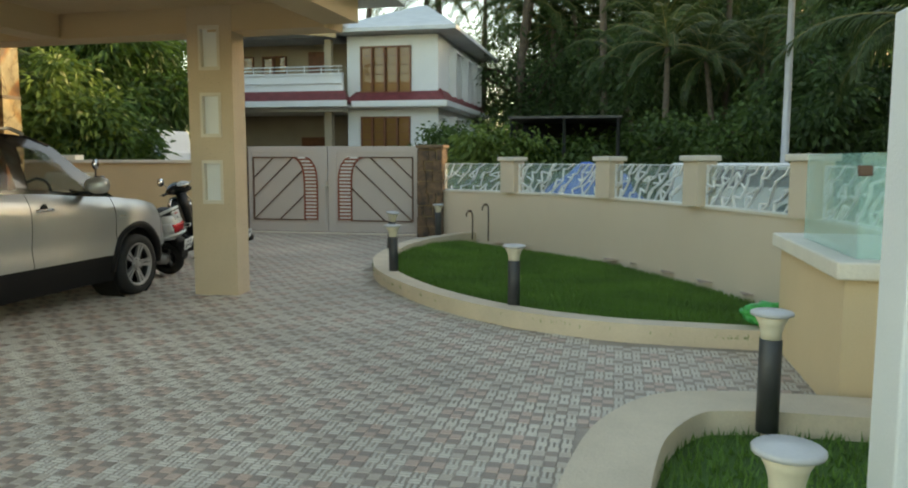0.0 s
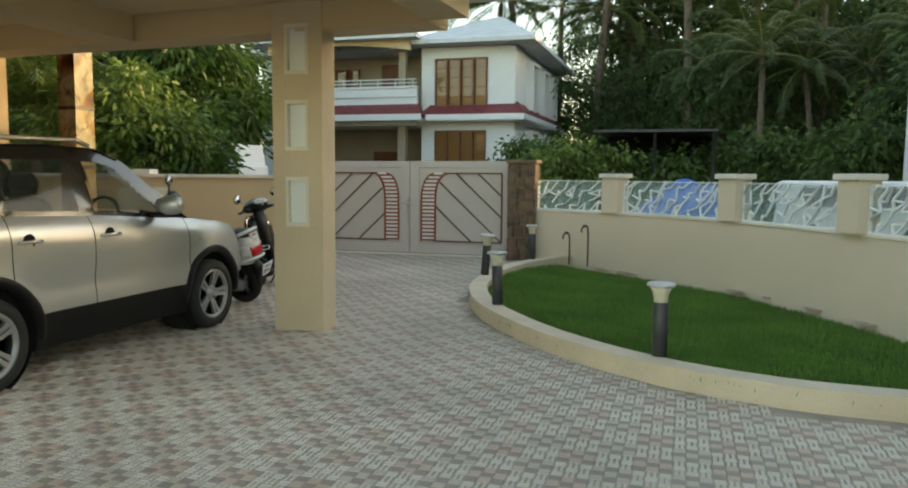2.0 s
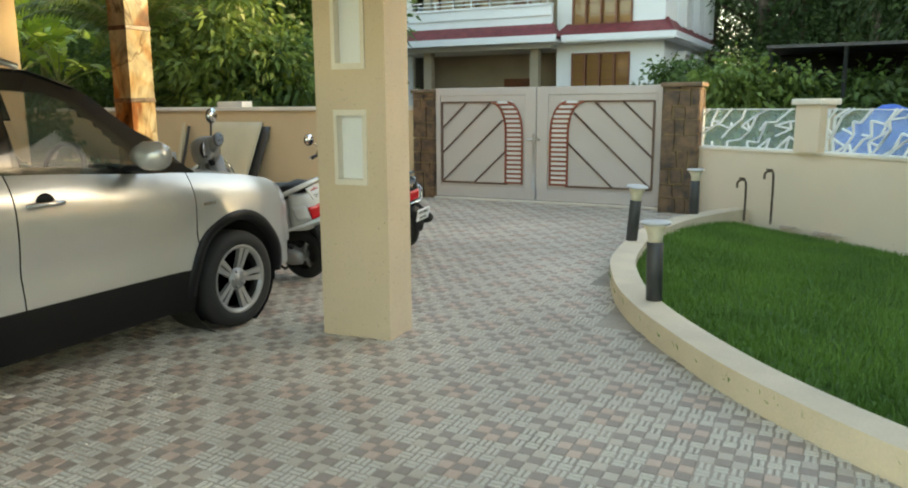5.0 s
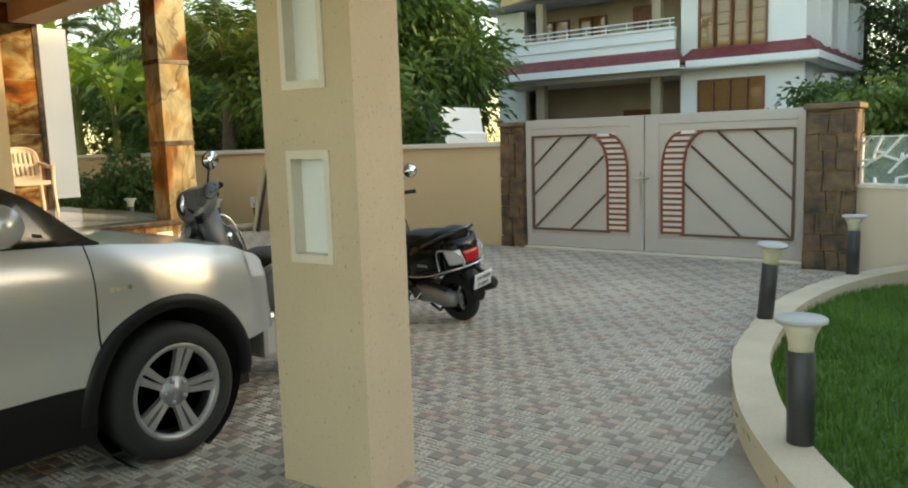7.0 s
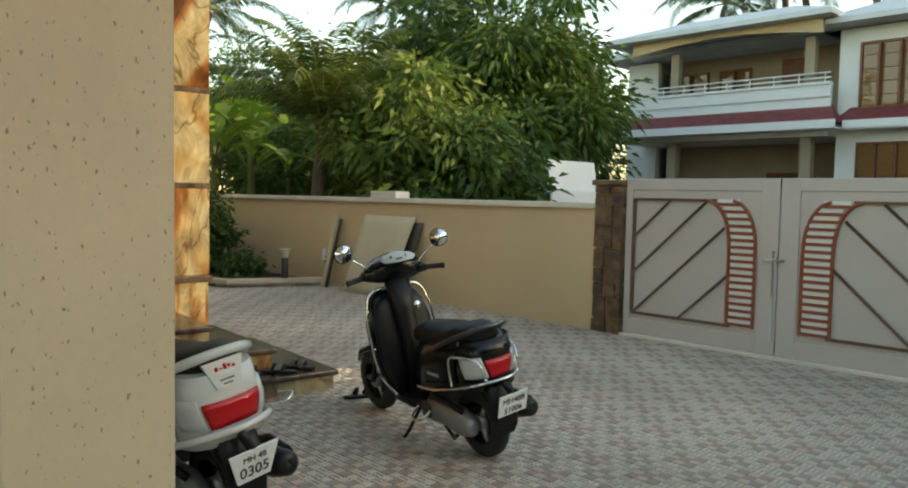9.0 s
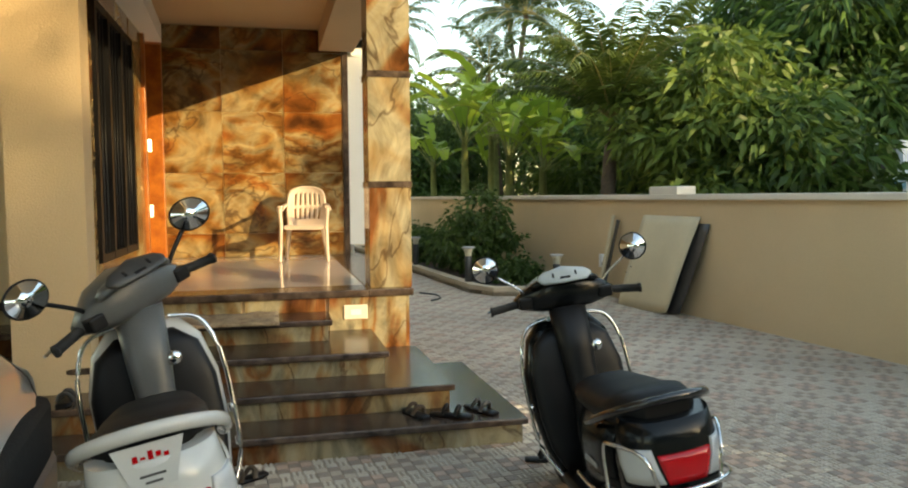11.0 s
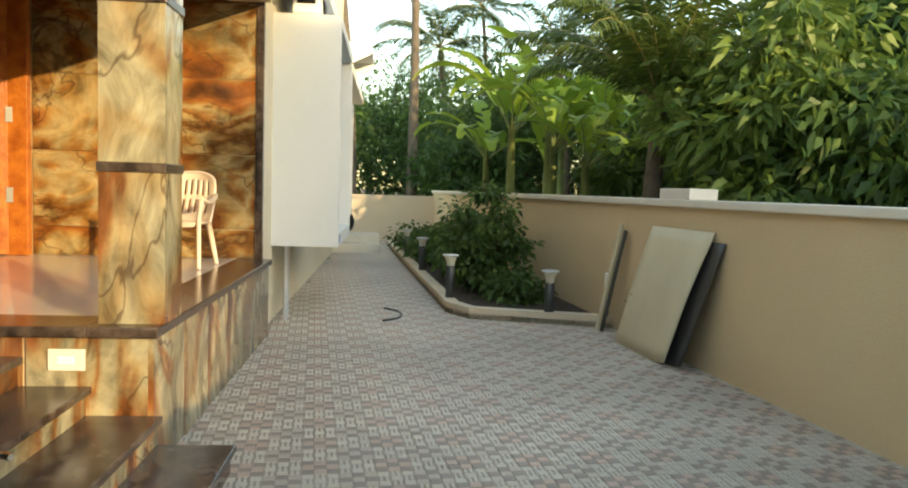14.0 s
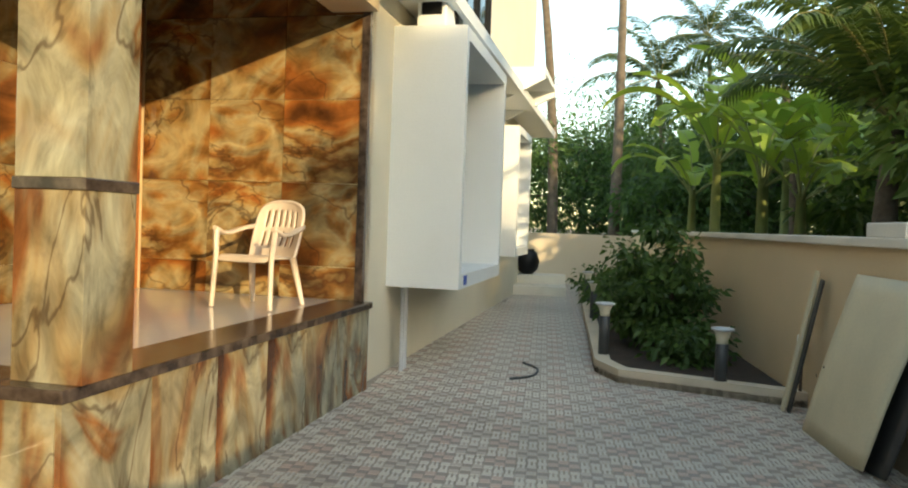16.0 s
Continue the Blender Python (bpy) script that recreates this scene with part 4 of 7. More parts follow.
# ---- neighbour's house across the road ----
def window_unit(parent, m, w, h, n, rows=2):
    """A wooden window with n lights, set in a wall."""
    f = new("window")
    f.parent = parent
    f.matrix_basis = m
    bm = BM()
    for x in (0, w - .07):
        box(bm, x, x + .07, -.06, .05, 0, h)
    for z in (0, h - .07):
        box(bm, .07, w - .07, -.06, .05, z, z + .07)
    for k in range(1, n):
        box(bm, w * k / n - .035, w * k / n + .035, -.2, .04, .07, h - .07)
    me = mesh_of("window", bm, M["window_wood"])
    f2 = bpy.data.objects.new("window_frame", me)
    scene.collection.objects.link(f2)
    f2.parent = f
    for k in range(n):
        bm = BM()
        box(bm, w * k / n + .03, w * (k + 1) / n - .03, .0, .012, .07, h - .07)
        part("pane", bm, M["gold_glass"], f)
        for q in range(1, 5):
            bm = BM()
            box(bm, w * k / n + .04, w * (k + 1) / n - .04, -.02, -.008, h * q / 5 - .012, h * q / 5 + .012)
            part("grille_bar", bm, M["window_wood"], f)


N = thing("neighbour_house", pose(0, 33.2, 0, 0, 0, 0), "two-storey white house with maroon tiled eaves and pale roofs", "house")


def npart(name, mt, *bxs, label=""):
    bm = BM()
    for b in bxs:
        box(bm, *b)
    return part(name, bm, M[mt], N, label)


npart("wall", "white", (-8.95, -5.2, 0, .25, -.2, 6.75), label="white front wall of the right wing")
npart("wall", "white", (-5.2, -4.95, 0, 9.5, -.2, 6.75))
npart("wall", "white", (-17.2, -15.9, 1.2, 1.45, -.2, 6.7))
npart("wall", "tan", (-15.9, -8.95, 2.2, 2.45, -.2, 6.9), label="tan back wall of the porch and balcony")
npart("wall", "white", (-17.2, -17.0, 1.45, 9.5, -.2, 6.7))
npart("wall", "white", (-17.2, -4.95, 9.3, 9.5, -.2, 6.7))
npart("floor_slab", "white", (-16.4, -8.95, -.6, 2.2, 3.55, 3.8))
for q_ in ((-15.6, -8.95, -.62, -.45, 4.72, 5.08), (-15.5, -8.95, -.56, -.45, 4.2, 4.72), (-15.68, -8.95, -.68, -.4, 5.08, 5.16), (-15.6, -15.45, -.45, 2.2, 4.2, 5.1)):
    npart("balcony_parapet", "white", q_)
for z in (5.3, 5.45):
    bm = BM()
    tube(bm, [(-15.5, -.5, z), (-9.0, -.5, z)], .025, 6)
    part("railing", bm, M["white"], N)
for k in range(9):
    bm = BM()
    tube(bm, [(-15.4 + k * .78, -.5, 5.1), (-15.4 + k * .78, -.5, 5.46)], .02, 6)
    part("railing_post", bm, M["white"], N)
for x in (-14.3, -9.7):
    npart("column", "tan", (x - .17, x + .17, -.4, -.1, -.2, 3.6))
    npart("column", "tan", (x - .15, x + .15, -.35, -.08, 5.1, 6.6))
# maroon eave with a white rim
bm = BM()
for x0, x1, y0 in ((-16.6, -8.6, -1.2), (-8.85, -4.5, -.62)):
    vs = [bm.verts.new(c) for c in ((x0, y0, 3.98), (x1, y0, 3.98), (x1 - .35, y0 + .75, 4.5), (x0 + .35, y0 + .75, 4.5), (x0, y0, 3.9), (x1, y0, 3.9), (x1, y0 + .9, 3.9), (x0, y0 + .9, 3.9))]
    for q in ((0, 1, 2, 3), (4, 5, 1, 0), (7, 6, 5, 4), (3, 2, 6, 7), (1, 5, 6, 2), (4, 0, 3, 7)):
        bm.faces.new([vs[i] for i in q])
vs = [bm.verts.new(c) for c in ((-4.5, -.62, 3.98), (-4.5, 9.5, 3.98), (-4.95, 9.5, 4.5), (-4.95, -.0, 4.5))]
bm.faces.new(vs)
part("tiled_eave", bm, M["maroon"], N, "maroon tiled eave")
npart("eave_rim", "white", (-16.65, -8.55, -1.26, -1.2, 3.72, 3.97), (-8.55, -4.42, -.68, -.62, 3.74, 3.97), (-4.48, -4.42, -.62, 9.5, 3.74, 3.97))
npart("eave_soffit", "white", (-16.6, -8.55, -1.2, 0, 3.70, 3.74), (-8.5, -4.48, -.62, 0, 3.70, 3.74), (-4.95, -4.48, 0, 9.5, 3.70, 3.74))


def hip(x0, x1, y0, y1, z0, h, run):
    bm = BM()
    c = [bm.verts.new(p) for p in ((x0, y0, z0), (x1, y0, z0), (x1, y1, z0), (x0, y1, z0))]
    d = [bm.verts.new(p) for p in ((x0, y0, z0 - .16), (x1, y0, z0 - .16), (x1, y1, z0 - .16), (x0, y1, z0 - .16))]
    ym = (y0 + y1) / 2
    r = [bm.verts.new(p) for p in ((x0 + run, ym, z0 + h), (x1 - run, ym, z0 + h))]
    for q in ((c[0], c[1], r[1], r[0]), (c[1], c[2], r[1]), (c[2], c[3], r[0], r[1]), (c[3], c[0], r[0])):
        bm.faces.new(q)
    for i in range(4):
        bm.faces.new((d[i], d[(i + 1) % 4], c[(i + 1) % 4], c[i]))
    bm.faces.new(d[::-1])
    bmesh.ops.recalc_face_normals(bm, faces=bm.faces[:])
    return bm


part("roof", hip(-9.6, -4.0, -.9, 10.3, 6.95, 1.9, 2.6), M["roof"], N, "pale grey hipped roof")
part("roof", hip(-18.0, -8.9, .2, 10.3, 6.95, 1.7, 3.2), M["roof"], N, "pale grey hipped roof")
part("balcony_roof", hip(-16.6, -8.7, -1.5, 3.0, 7.15, .75, 2.0), M["roof"], N, "pale grey balcony roof")
bm = BM()
rows_ = []
for k in range(21):
    x = -15.6 + 6.5 * k / 20
    zz = 6.55 + .28 * math.sin(math.pi * k / 20)
    rows_.append([bm.verts.new(c) for c in ((x, -1.0, zz), (x, -.9, zz), (x, -.9, 7.0), (x, -1.0, 7.0))])
for p, q in zip(rows_, rows_[1:]):
    for k in range(4):
        bm.faces.new((p[k], q[k], q[(k + 1) % 4], p[(k + 1) % 4]))
bmesh.ops.recalc_face_normals(bm, faces=bm.faces[:])
part("arched_fascia", bm, M["cream"], N, "cream arched fascia under the balcony roof")
window_unit(N, pose(-8.35, -.02, 4.35), 2.25, 1.95, 4)
window_unit(N, pose(-8.35, -.02, 1.7), 2.2, 1.65, 4)
window_unit(N, pose(-15.7, 2.15, 5.0), 1.35, 1.3, 2)
window_unit(N, pose(-13.9, 2.15, 5.0), 1.2, 1.3, 2)
for x, z in ((-11.6, 4.2), (-12.0, .3)):
    npart("door", "window_wood", (x, x + 1.15, 2.1, 2.19, z, z + 2.25))
for y, z in ((2.2, 1.5), (2.2, 4.4), (5.0, 4.4), (5.0, 1.5), (7.4, 4.4)):
    bm = BM()
    box(bm, -4.95, -4.92, y, y + 1.0, z, z + 1.7)
    part("window_pane", bm, M["dark_glass"], N)
    bm = BM()
    for yy in (y - .12, y + 1.0):
        box(bm, -4.95, -4.6, yy, yy + .12, z - .1, z + 1.8)
    box(bm, -4.95, -4.55, y - .12, y + 1.12, z + 1.8, z + 1.92)
    part("window_hood", bm, M["white"], N)
t = thing("car_shelter", pose(-17.5, 29.5, 0), "dark sheet shelter beside the white house", "shelter")
bm = BM()
box(bm, -2.3, 1.6, -2, 2, 3.0, 3.12)
part("sheet_roof", bm, M["bollard"], t)
for x, y in ((-2.2, -1.9), (1.5, -1.9), (-2.2, 1.9), (1.5, 1.9)):
    bm = BM()
    tube(bm, [(x, y, -.15), (x, y, 3.0)], .05, 6)
    part("post", bm, M["bollard"], t)

# lorry parked behind the wall
t = thing("lorry", pose(-11.6, 21.2, -.13) @ Matrix.Diagonal((1.35, 1, 1.07, 1)), "white lorry cab parked behind the boundary wall", "lorry")
bm = BM()
box(bm, -1.1, 1.0, 0, 1.8, .6, 1.75, bevel=.06)
part("body", bm, M["white"], t)
bm = BM()
v = [(-.85, 1.75), (.95, 1.75), (.88, 2.30), (-.55, 2.38), (-.72, 2.2)]
lo = [bm.verts.new((x, .05, z)) for x, z in v]
hi = [bm.verts.new((x, 1.7, z)) for x, z in v]
bm.faces.new(lo); bm.faces.new(hi[::-1])
for i in range(5):
    bm.faces.new((lo[i], lo[(i + 1) % 5], hi[(i + 1) % 5], hi[i]))
bmesh.ops.recalc_face_normals(bm, faces=bm.faces[:])
part("cab", bm, M["white"], t)
bm = BM()
box(bm, -.45, .82, .02, .05, 1.78, 2.26, bevel=.01)
part("windscreen", bm, M["mauve_glass"], t, "mauve-grey windscreen")
bm = BM()
box(bm, -.9, 1.0, -.2, .0, 1.55, 1.66)
part("bumper_stripe", bm, M["teal"], t, "blue-green stripe")
bm = BM()
box(bm, -1.45, -1.05, .3, 1.4, .6, 1.95, bevel=.03)
part("side_box", bm, M["white"], t)
for x in (-.7, .7):
    bm = BM()
    lathe(bm, [(.2, -.12), (.42, -.12), (.45, -.05), (.45, .05), (.42, .12), (.2, .12)], 20, xf=pose(x, .9, .45, 90, 0, 0))
    part("wheel", bm, M["black"], t)


def gatepost(x, y, h):
    t = thing("neighbour_post", pose(x, y, -.13), "white capped post beyond the boundary wall", "post", "posts beyond the wall")
    bm = BM(); box(bm, -.19, .19, -.19, .19, 0, h - .12); part("shaft", bm, M["white"], t)
    bm = BM(); box(bm, -.25, .25, -.25, .25, h - .12, h, bevel=.02); part("cap", bm, M["coping"], t)


gatepost(-11.15, 20.9, 1.78)
t = thing("wall_block", pose(-9.15, 15.95, 1.47), "pale concrete block on the wall coping", "block")
bm = BM(); box(bm, -.30, .30, -.14, .14, 0, .10, bevel=.008); part("block", bm, M["coping"], t)


# ---- plants ----
def leaf_mesh(name, centers, dirs, length, width, material, seed, droop=.3):
    """Many folded leaves at the given places."""
    rng = np.random.default_rng(seed)
    n = len(centers)
    d = dirs / np.linalg.norm(dirs, axis=1, keepdims=True)
    r = rng.normal(size=(n, 3))
    s = np.cross(d, r)
    s /= np.linalg.norm(s, axis=1, keepdims=True)
    L = (length * (.6 + .8 * rng.random(n)))[:, None]
    W = (width * (.7 + .6 * rng.random(n)))[:, None]
    a = centers
    m = a + d * L * .45
    e = a + d * L - np.array([0, 0, 1]) * L * droop
    v = np.stack([a, m + s * W, e, m - s * W], 1).reshape(-1, 3)
    me = bpy.data.meshes.new(name)
    f = np.arange(4 * n).reshape(-1, 4)
    tri = np.concatenate([f[:, [0, 1, 2]], f[:, [0, 2, 3]]])
    me.from_pydata(v.tolist(), [], tri.tolist())
    me.materials.append(material)
    return me


def broad_tree(x, y, h, r, mat_leaf, n, seed, leafL=.26, leafW=.045, label="tall dense broadleaf tree with dark green drooping leaves", low=.12, category="tree"):
    t = thing("broadleaf_tree", pose(x, y, -.13), label, category, "broadleaf trees")
    rnd = random.Random(seed)
    rng = np.random.default_rng(seed)
    bm = BM()
    top = Vector((rnd.uniform(-.2, .2), rnd.uniform(-.2, .2), h * .7))
    tube(bm, spline([(0, 0, -.05), (rnd.uniform(-.1, .1), 0, h * .2), (top.x * .5, top.y, h * .42), top], 4), [max(.02, .028 * h * (1 - i / 14)) for i in range(13)], 8)
    tips = []
    for k in range(14):
        a = k * 2.4 + rnd.uniform(-.3, .3)
        z0 = h * rnd.uniform(.15, .62)
        rr = r * rnd.uniform(.5, .95)
        e = Vector((math.cos(a) * rr, math.sin(a) * rr, z0 + h * rnd.uniform(.05, .3)))
        s0 = Vector((0, 0, z0))
        tube(bm, spline([s0, s0.lerp(e, .5) + Vector((0, 0, .1 * h * .3)), e], 3), [.010 * h, .009 * h, .008 * h, .007 * h, .005 * h, .003 * h, .002 * h], 5)
        tips += [e, s0.lerp(e, .65)]
    part("trunk", bm, M["bark"], t)
    # clumps inside an uneven crown
    cl = [np.array(p) for p in tips]
    while len(cl) < 75:
        u = rng.normal(size=3)
        u /= np.linalg.norm(u)
        q = u * rng.random() ** .4
        c = np.array([q[0] * r, q[1] * r, h * (.5 + low / 2) + q[2] * h * (.5 - low / 2)])
        cl.append(c)
    cl = np.array(cl)
    per = n // len(cl)
    cen, dr = [], []
    for c in cl:
        s = r * rng.uniform(.16, .30)
        p = rng.normal(size=(per, 3)) * np.array([s, s, s * .7]) * .62
        cen.append(c + p)
        dr.append(p + np.array([0, 0, -.25 * s]) + rng.normal(size=(per, 3)) * s * .3)
    cen, dr = np.concatenate(cen), np.concatenate(dr)
    k = cen[:, 2] > .05
    ob = new("crown", leaf_mesh("crown", cen[k], dr[k], leafL, leafW, mat_leaf, seed))
    ob.parent = t
    return t


def frond(bm, base, az, elev, L, droop, seed, leaflet=.55, m=0, nl=38, w=.028):
    """One feather frond with two rows of hanging leaflets."""
    rnd = random.Random(seed)
    pts = []
    h = Vector((math.cos(az), math.sin(az), 0))
    for i in range(9):
        s = i / 8
        el = elev - droop * s * s
        if i == 0:
            p = Vector(base)
        else:
            p = pts[-1] + (h * math.cos(el) + Vector((0, 0, 1)) * math.sin(el)) * L / 8
        pts.append(p)
    tube(bm, pts, [.035 * (1 - .9 * i / 8) * L / 4 for i in range(9)], 4, caps=False, m=1)
    side = h.cross(Vector((0, 0, 1))).normalized()
    for k in range(nl):
        s = .12 + .88 * (k + .5) / nl
        f = s * 8
        i = min(int(f), 7)
        p = pts[i].lerp(pts[i + 1], f - i)
        t = (pts[i + 1] - pts[i]).normalized()
        ll = leaflet * L / 4 * (.5 + math.sin(math.pi * min(1, s * .9 + .12)) * .75) * rnd.uniform(.85, 1.1)
        for sg in (-1, 1):
            d = (side * sg * .8 + t * .75 + Vector((0, 0, -.22 - .3 * rnd.random()))).normalized()
            q = p + d * ll * .55
            e = p + d * ll + Vector((0, 0, -ll * .28))
            ww = t * w * L / 3
            a = [bm.verts.new(c) for c in (p - ww * .5, p + ww * .5, q + ww, q - ww, e)]
            bm.faces.new((a[0], a[1], a[2], a[3])).material_index = m
            bm.faces.new((a[3], a[2], a[4])).material_index = m


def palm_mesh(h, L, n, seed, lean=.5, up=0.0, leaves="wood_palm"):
    rnd = random.Random(seed)
    top = Vector((lean, lean * .4, h))
    bt = BM()
    tube(bt, spline([(0, 0, -.05), (lean * .15, 0, h * .35), (lean * .5, lean * .15, h * .7), top], 6), [max(.09, .19 - .09 * i / 18) * (1.0 if i else 1.5) + (.008 if i % 2 else 0) for i in range(19)], 9)
    bf = BM()
    for k in range(n):
        a = k * 2.399 + rnd.uniform(-.2, .2)
        el = 1.35 + up * .4 - (1.75 - up * 2.2) * (k / n) + rnd.uniform(-.1, .1)
        frond(bf, top + Vector((0, 0, .1)), a, el, L * rnd.uniform(.8, 1.1), 1.1 + .5 * rnd.random(), seed * 100 + k)
    return mesh_of("trunk", bt, M["palm_bark"]), mesh_of("fronds", bf, [M[leaves], M["palm_rib"]])


def palm(x, y, meshes, rz=0, s=1.0, label="tall coconut palm with a bare grey trunk and feathery fronds"):
    t = thing("coconut_palm", pose(x, y, -.13, 0, 0, rz), label, "palm tree", "coconut palms")
    t.scale = (s, s, s)
    for nm, me in zip(("trunk", "crown"), meshes):
        o = new(nm, me)
        o.parent = t
    return t


def banana(x, y, h, n, seed):
    t = thing("banana_plant", pose(x, y, -.13), "banana plant with broad glossy bright green torn leaves", "banana plant", "banana plants")
    rnd = random.Random(seed)
    bm = BM()
    tube(bm, [(0, 0, -.05), (.03, .02, h * .3), (.05, 0, h * .62)], [.13, .11, .07], 10)
    part("stem", bm, M["banana_stem"], t)
    for k in range(n):
        az = k * 2.399 + rnd.uniform(-.3, .3)
        el = rnd.uniform(.95, 1.5) if k % 3 else rnd.uniform(.5, .9)
        L = h * rnd.uniform(.48, .66)
        hh = Vector((math.cos(az), math.sin(az), 0))
        side = hh.cross(Vector((0, 0, 1)))
        bm = BM()
        p = Vector((.05, 0, h * .58))
        prev = None
        rib = []
        N_ = 22
        for i in range(N_ + 1):
            s = i / N_
            e2 = el - 1.7 * s * s * (1.2 if k % 2 else .8)
            if i:
                p = p + (hh * math.cos(e2) + Vector((0, 0, 1)) * math.sin(e2)) * L / N_
            rib.append(p.copy())
            w = 0 if s < .18 else .19 * (math.sin(math.pi * min(1, (s - .18) / .86)) ** .6) * h / 3.2
            tear = rnd.uniform(.75, 1.0)
            up = Vector((0, 0, 1)) * .25 * w
            row = [bm.verts.new(p - side * w * tear + up), bm.verts.new(p), bm.verts.new(p + side * w * tear + up)]
            if prev and w > 0:
                gap = rnd.random() < .16
                if not gap:
                    bm.faces.new((prev[0], prev[1], row[1], row[0]))
                if rnd.random() > .16:
                    bm.faces.new((prev[1], prev[2], row[2], row[1]))
            prev = row
        tube(bm, rib, [.022 * (1 - .85 * i / N_) for i in range(N_ + 1)], 5, m=1, caps=False)
        lf = part("leaf", bm, [M["banana_leaf"], M["banana_stem"]], t)
        for q in lf.data.polygons:
            q.use_smooth = True
    return t


PALMS = [palm_mesh(9.5, 3.6, 22, 1, .9), palm_mesh(12.5, 3.8, 24, 2, -1.1), palm_mesh(7.0, 3.4, 20, 3, .5), palm_mesh(2.9, 2.9, 36, 4, .10, .36, "palm_leaf")]
# behind the far wall
palm(-13.6, 17.6, PALMS[3], 20, 1.0, "young coconut palm with long arching fronds behind the wall")
palm(-17.4, 23.6, PALMS[3], 120, 1.25, "young coconut palm with long arching fronds behind the wall")
for i, (x, y, k, s) in enumerate(((-33, 24, 0, 1.0), (-38, 27, 1, .9), (-28, 31, 1, .8), (-20.5, 29, 0, .85), (-40, 19, 2, 1.2), (-27.5, 15.6, 1, .95), (-29.5, 13.8, 1, 1.0), (-44, 22, 1, .9), (-25, 36, 1, .9), (-24.6, 20, 2, .8))):
    palm(x, y, PALMS[k], i * 67, s)
for x, y, h, n, sd in ((-19.6, 16.9, 4.2, 10, 1), (-17.4, 17.2, 3.4, 9, 6), (-16.0, 17.4, 3.0, 8, 7), (-21.0, 18.2, 4.4, 9, 2), (-18.2, 18.6, 3.9, 9, 3), (-22.6, 17.0, 3.5, 8, 4), (-23.6, 19.4, 4.6, 9, 5)):
    banana(x, y, h * 1.2, n, sd)
DARK, MID, LIGHT = M["mango_leaf"], M["leaf_mid"], M["leaf_light"]
broad_tree(-14.3, 24.2, 7.8, 3.2, DARK, 26000, 21, .30, .05)
broad_tree(-18.5, 25.5, 6.6, 3.0, DARK, 16000, 22, .30, .05)
for i, (x, y, h, r, mt, n) in enumerate(((-16.4, 19.6, 3.4, 1.6, MID, 7000), (-12.0, 18.9, 4.5, 1.7, LIGHT, 9000), (-10.9, 19.4, 3.2, 1.4, DARK, 6000), (-24.5, 23.5, 6.2, 3.0, LIGHT, 10000), (-29.5, 20.0, 6.5, 3.4, MID, 10000), (-27.0, 17.4, 3.2, 2.0, DARK, 7000), (-34.0, 16.5, 6.0, 3.6, DARK, 9000), (-17.6, 22.4, 4.8, 2.0, LIGHT, 8000), (-21.3, 22.5, 4.4, 2.2, MID, 8000), (-31.0, 11.0, 6.0, 3.5, MID, 7000), (-26.0, 25.5, 7.2, 3.4, LIGHT, 10000), (-36.0, 22.0, 8.0, 4.0, MID, 9000), (-30.5, 27.0, 8.6, 4.0, LIGHT, 9000), (-44.0, 15.4, 9.4, 4.6, MID, 9000), (-47.0, 20.0, 9.8, 4.6, DARK, 9000))):
    broad_tree(x, y, h, r, mt, n, 30 + i, .24, .05, "leafy green tree behind the boundary wall", .02)
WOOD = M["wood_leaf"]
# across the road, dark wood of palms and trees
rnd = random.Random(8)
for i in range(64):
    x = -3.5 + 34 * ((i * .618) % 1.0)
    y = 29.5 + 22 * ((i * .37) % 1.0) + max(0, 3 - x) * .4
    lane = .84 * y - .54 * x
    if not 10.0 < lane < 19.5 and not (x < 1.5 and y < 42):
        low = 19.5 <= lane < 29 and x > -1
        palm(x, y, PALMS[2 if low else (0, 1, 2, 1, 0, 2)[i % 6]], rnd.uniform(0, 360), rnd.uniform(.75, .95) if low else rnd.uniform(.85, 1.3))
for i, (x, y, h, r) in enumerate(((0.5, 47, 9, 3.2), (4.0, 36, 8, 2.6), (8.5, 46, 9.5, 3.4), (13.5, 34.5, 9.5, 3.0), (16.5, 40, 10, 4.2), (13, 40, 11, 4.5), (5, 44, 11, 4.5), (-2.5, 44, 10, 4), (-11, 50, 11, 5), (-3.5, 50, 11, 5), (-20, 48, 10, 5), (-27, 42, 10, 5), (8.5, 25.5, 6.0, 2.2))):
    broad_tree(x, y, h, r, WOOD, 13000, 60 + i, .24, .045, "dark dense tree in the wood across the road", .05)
for i, (x, y, h, r, mt) in enumerate(((-1.2, 25.0, 2.6, 1.5, LIGHT), (0.6, 25.6, 2.3, 1.4, MID), (3.2, 28, 3.2, 1.9, MID), (6.5, 26, 3.4, 2.0, MID), (9.5, 28, 3.6, 2.2, WOOD), (12.0, 25, 3.4, 2.0, MID), (-3.0, 27.5, 2.8, 1.5, MID), (14.5, 23.5, 4.2, 2.4, WOOD))):
    broad_tree(x, y, h, r, mt, 6000, 90 + i, .2, .05, "leafy green shrub across the road", .0, "shrub")
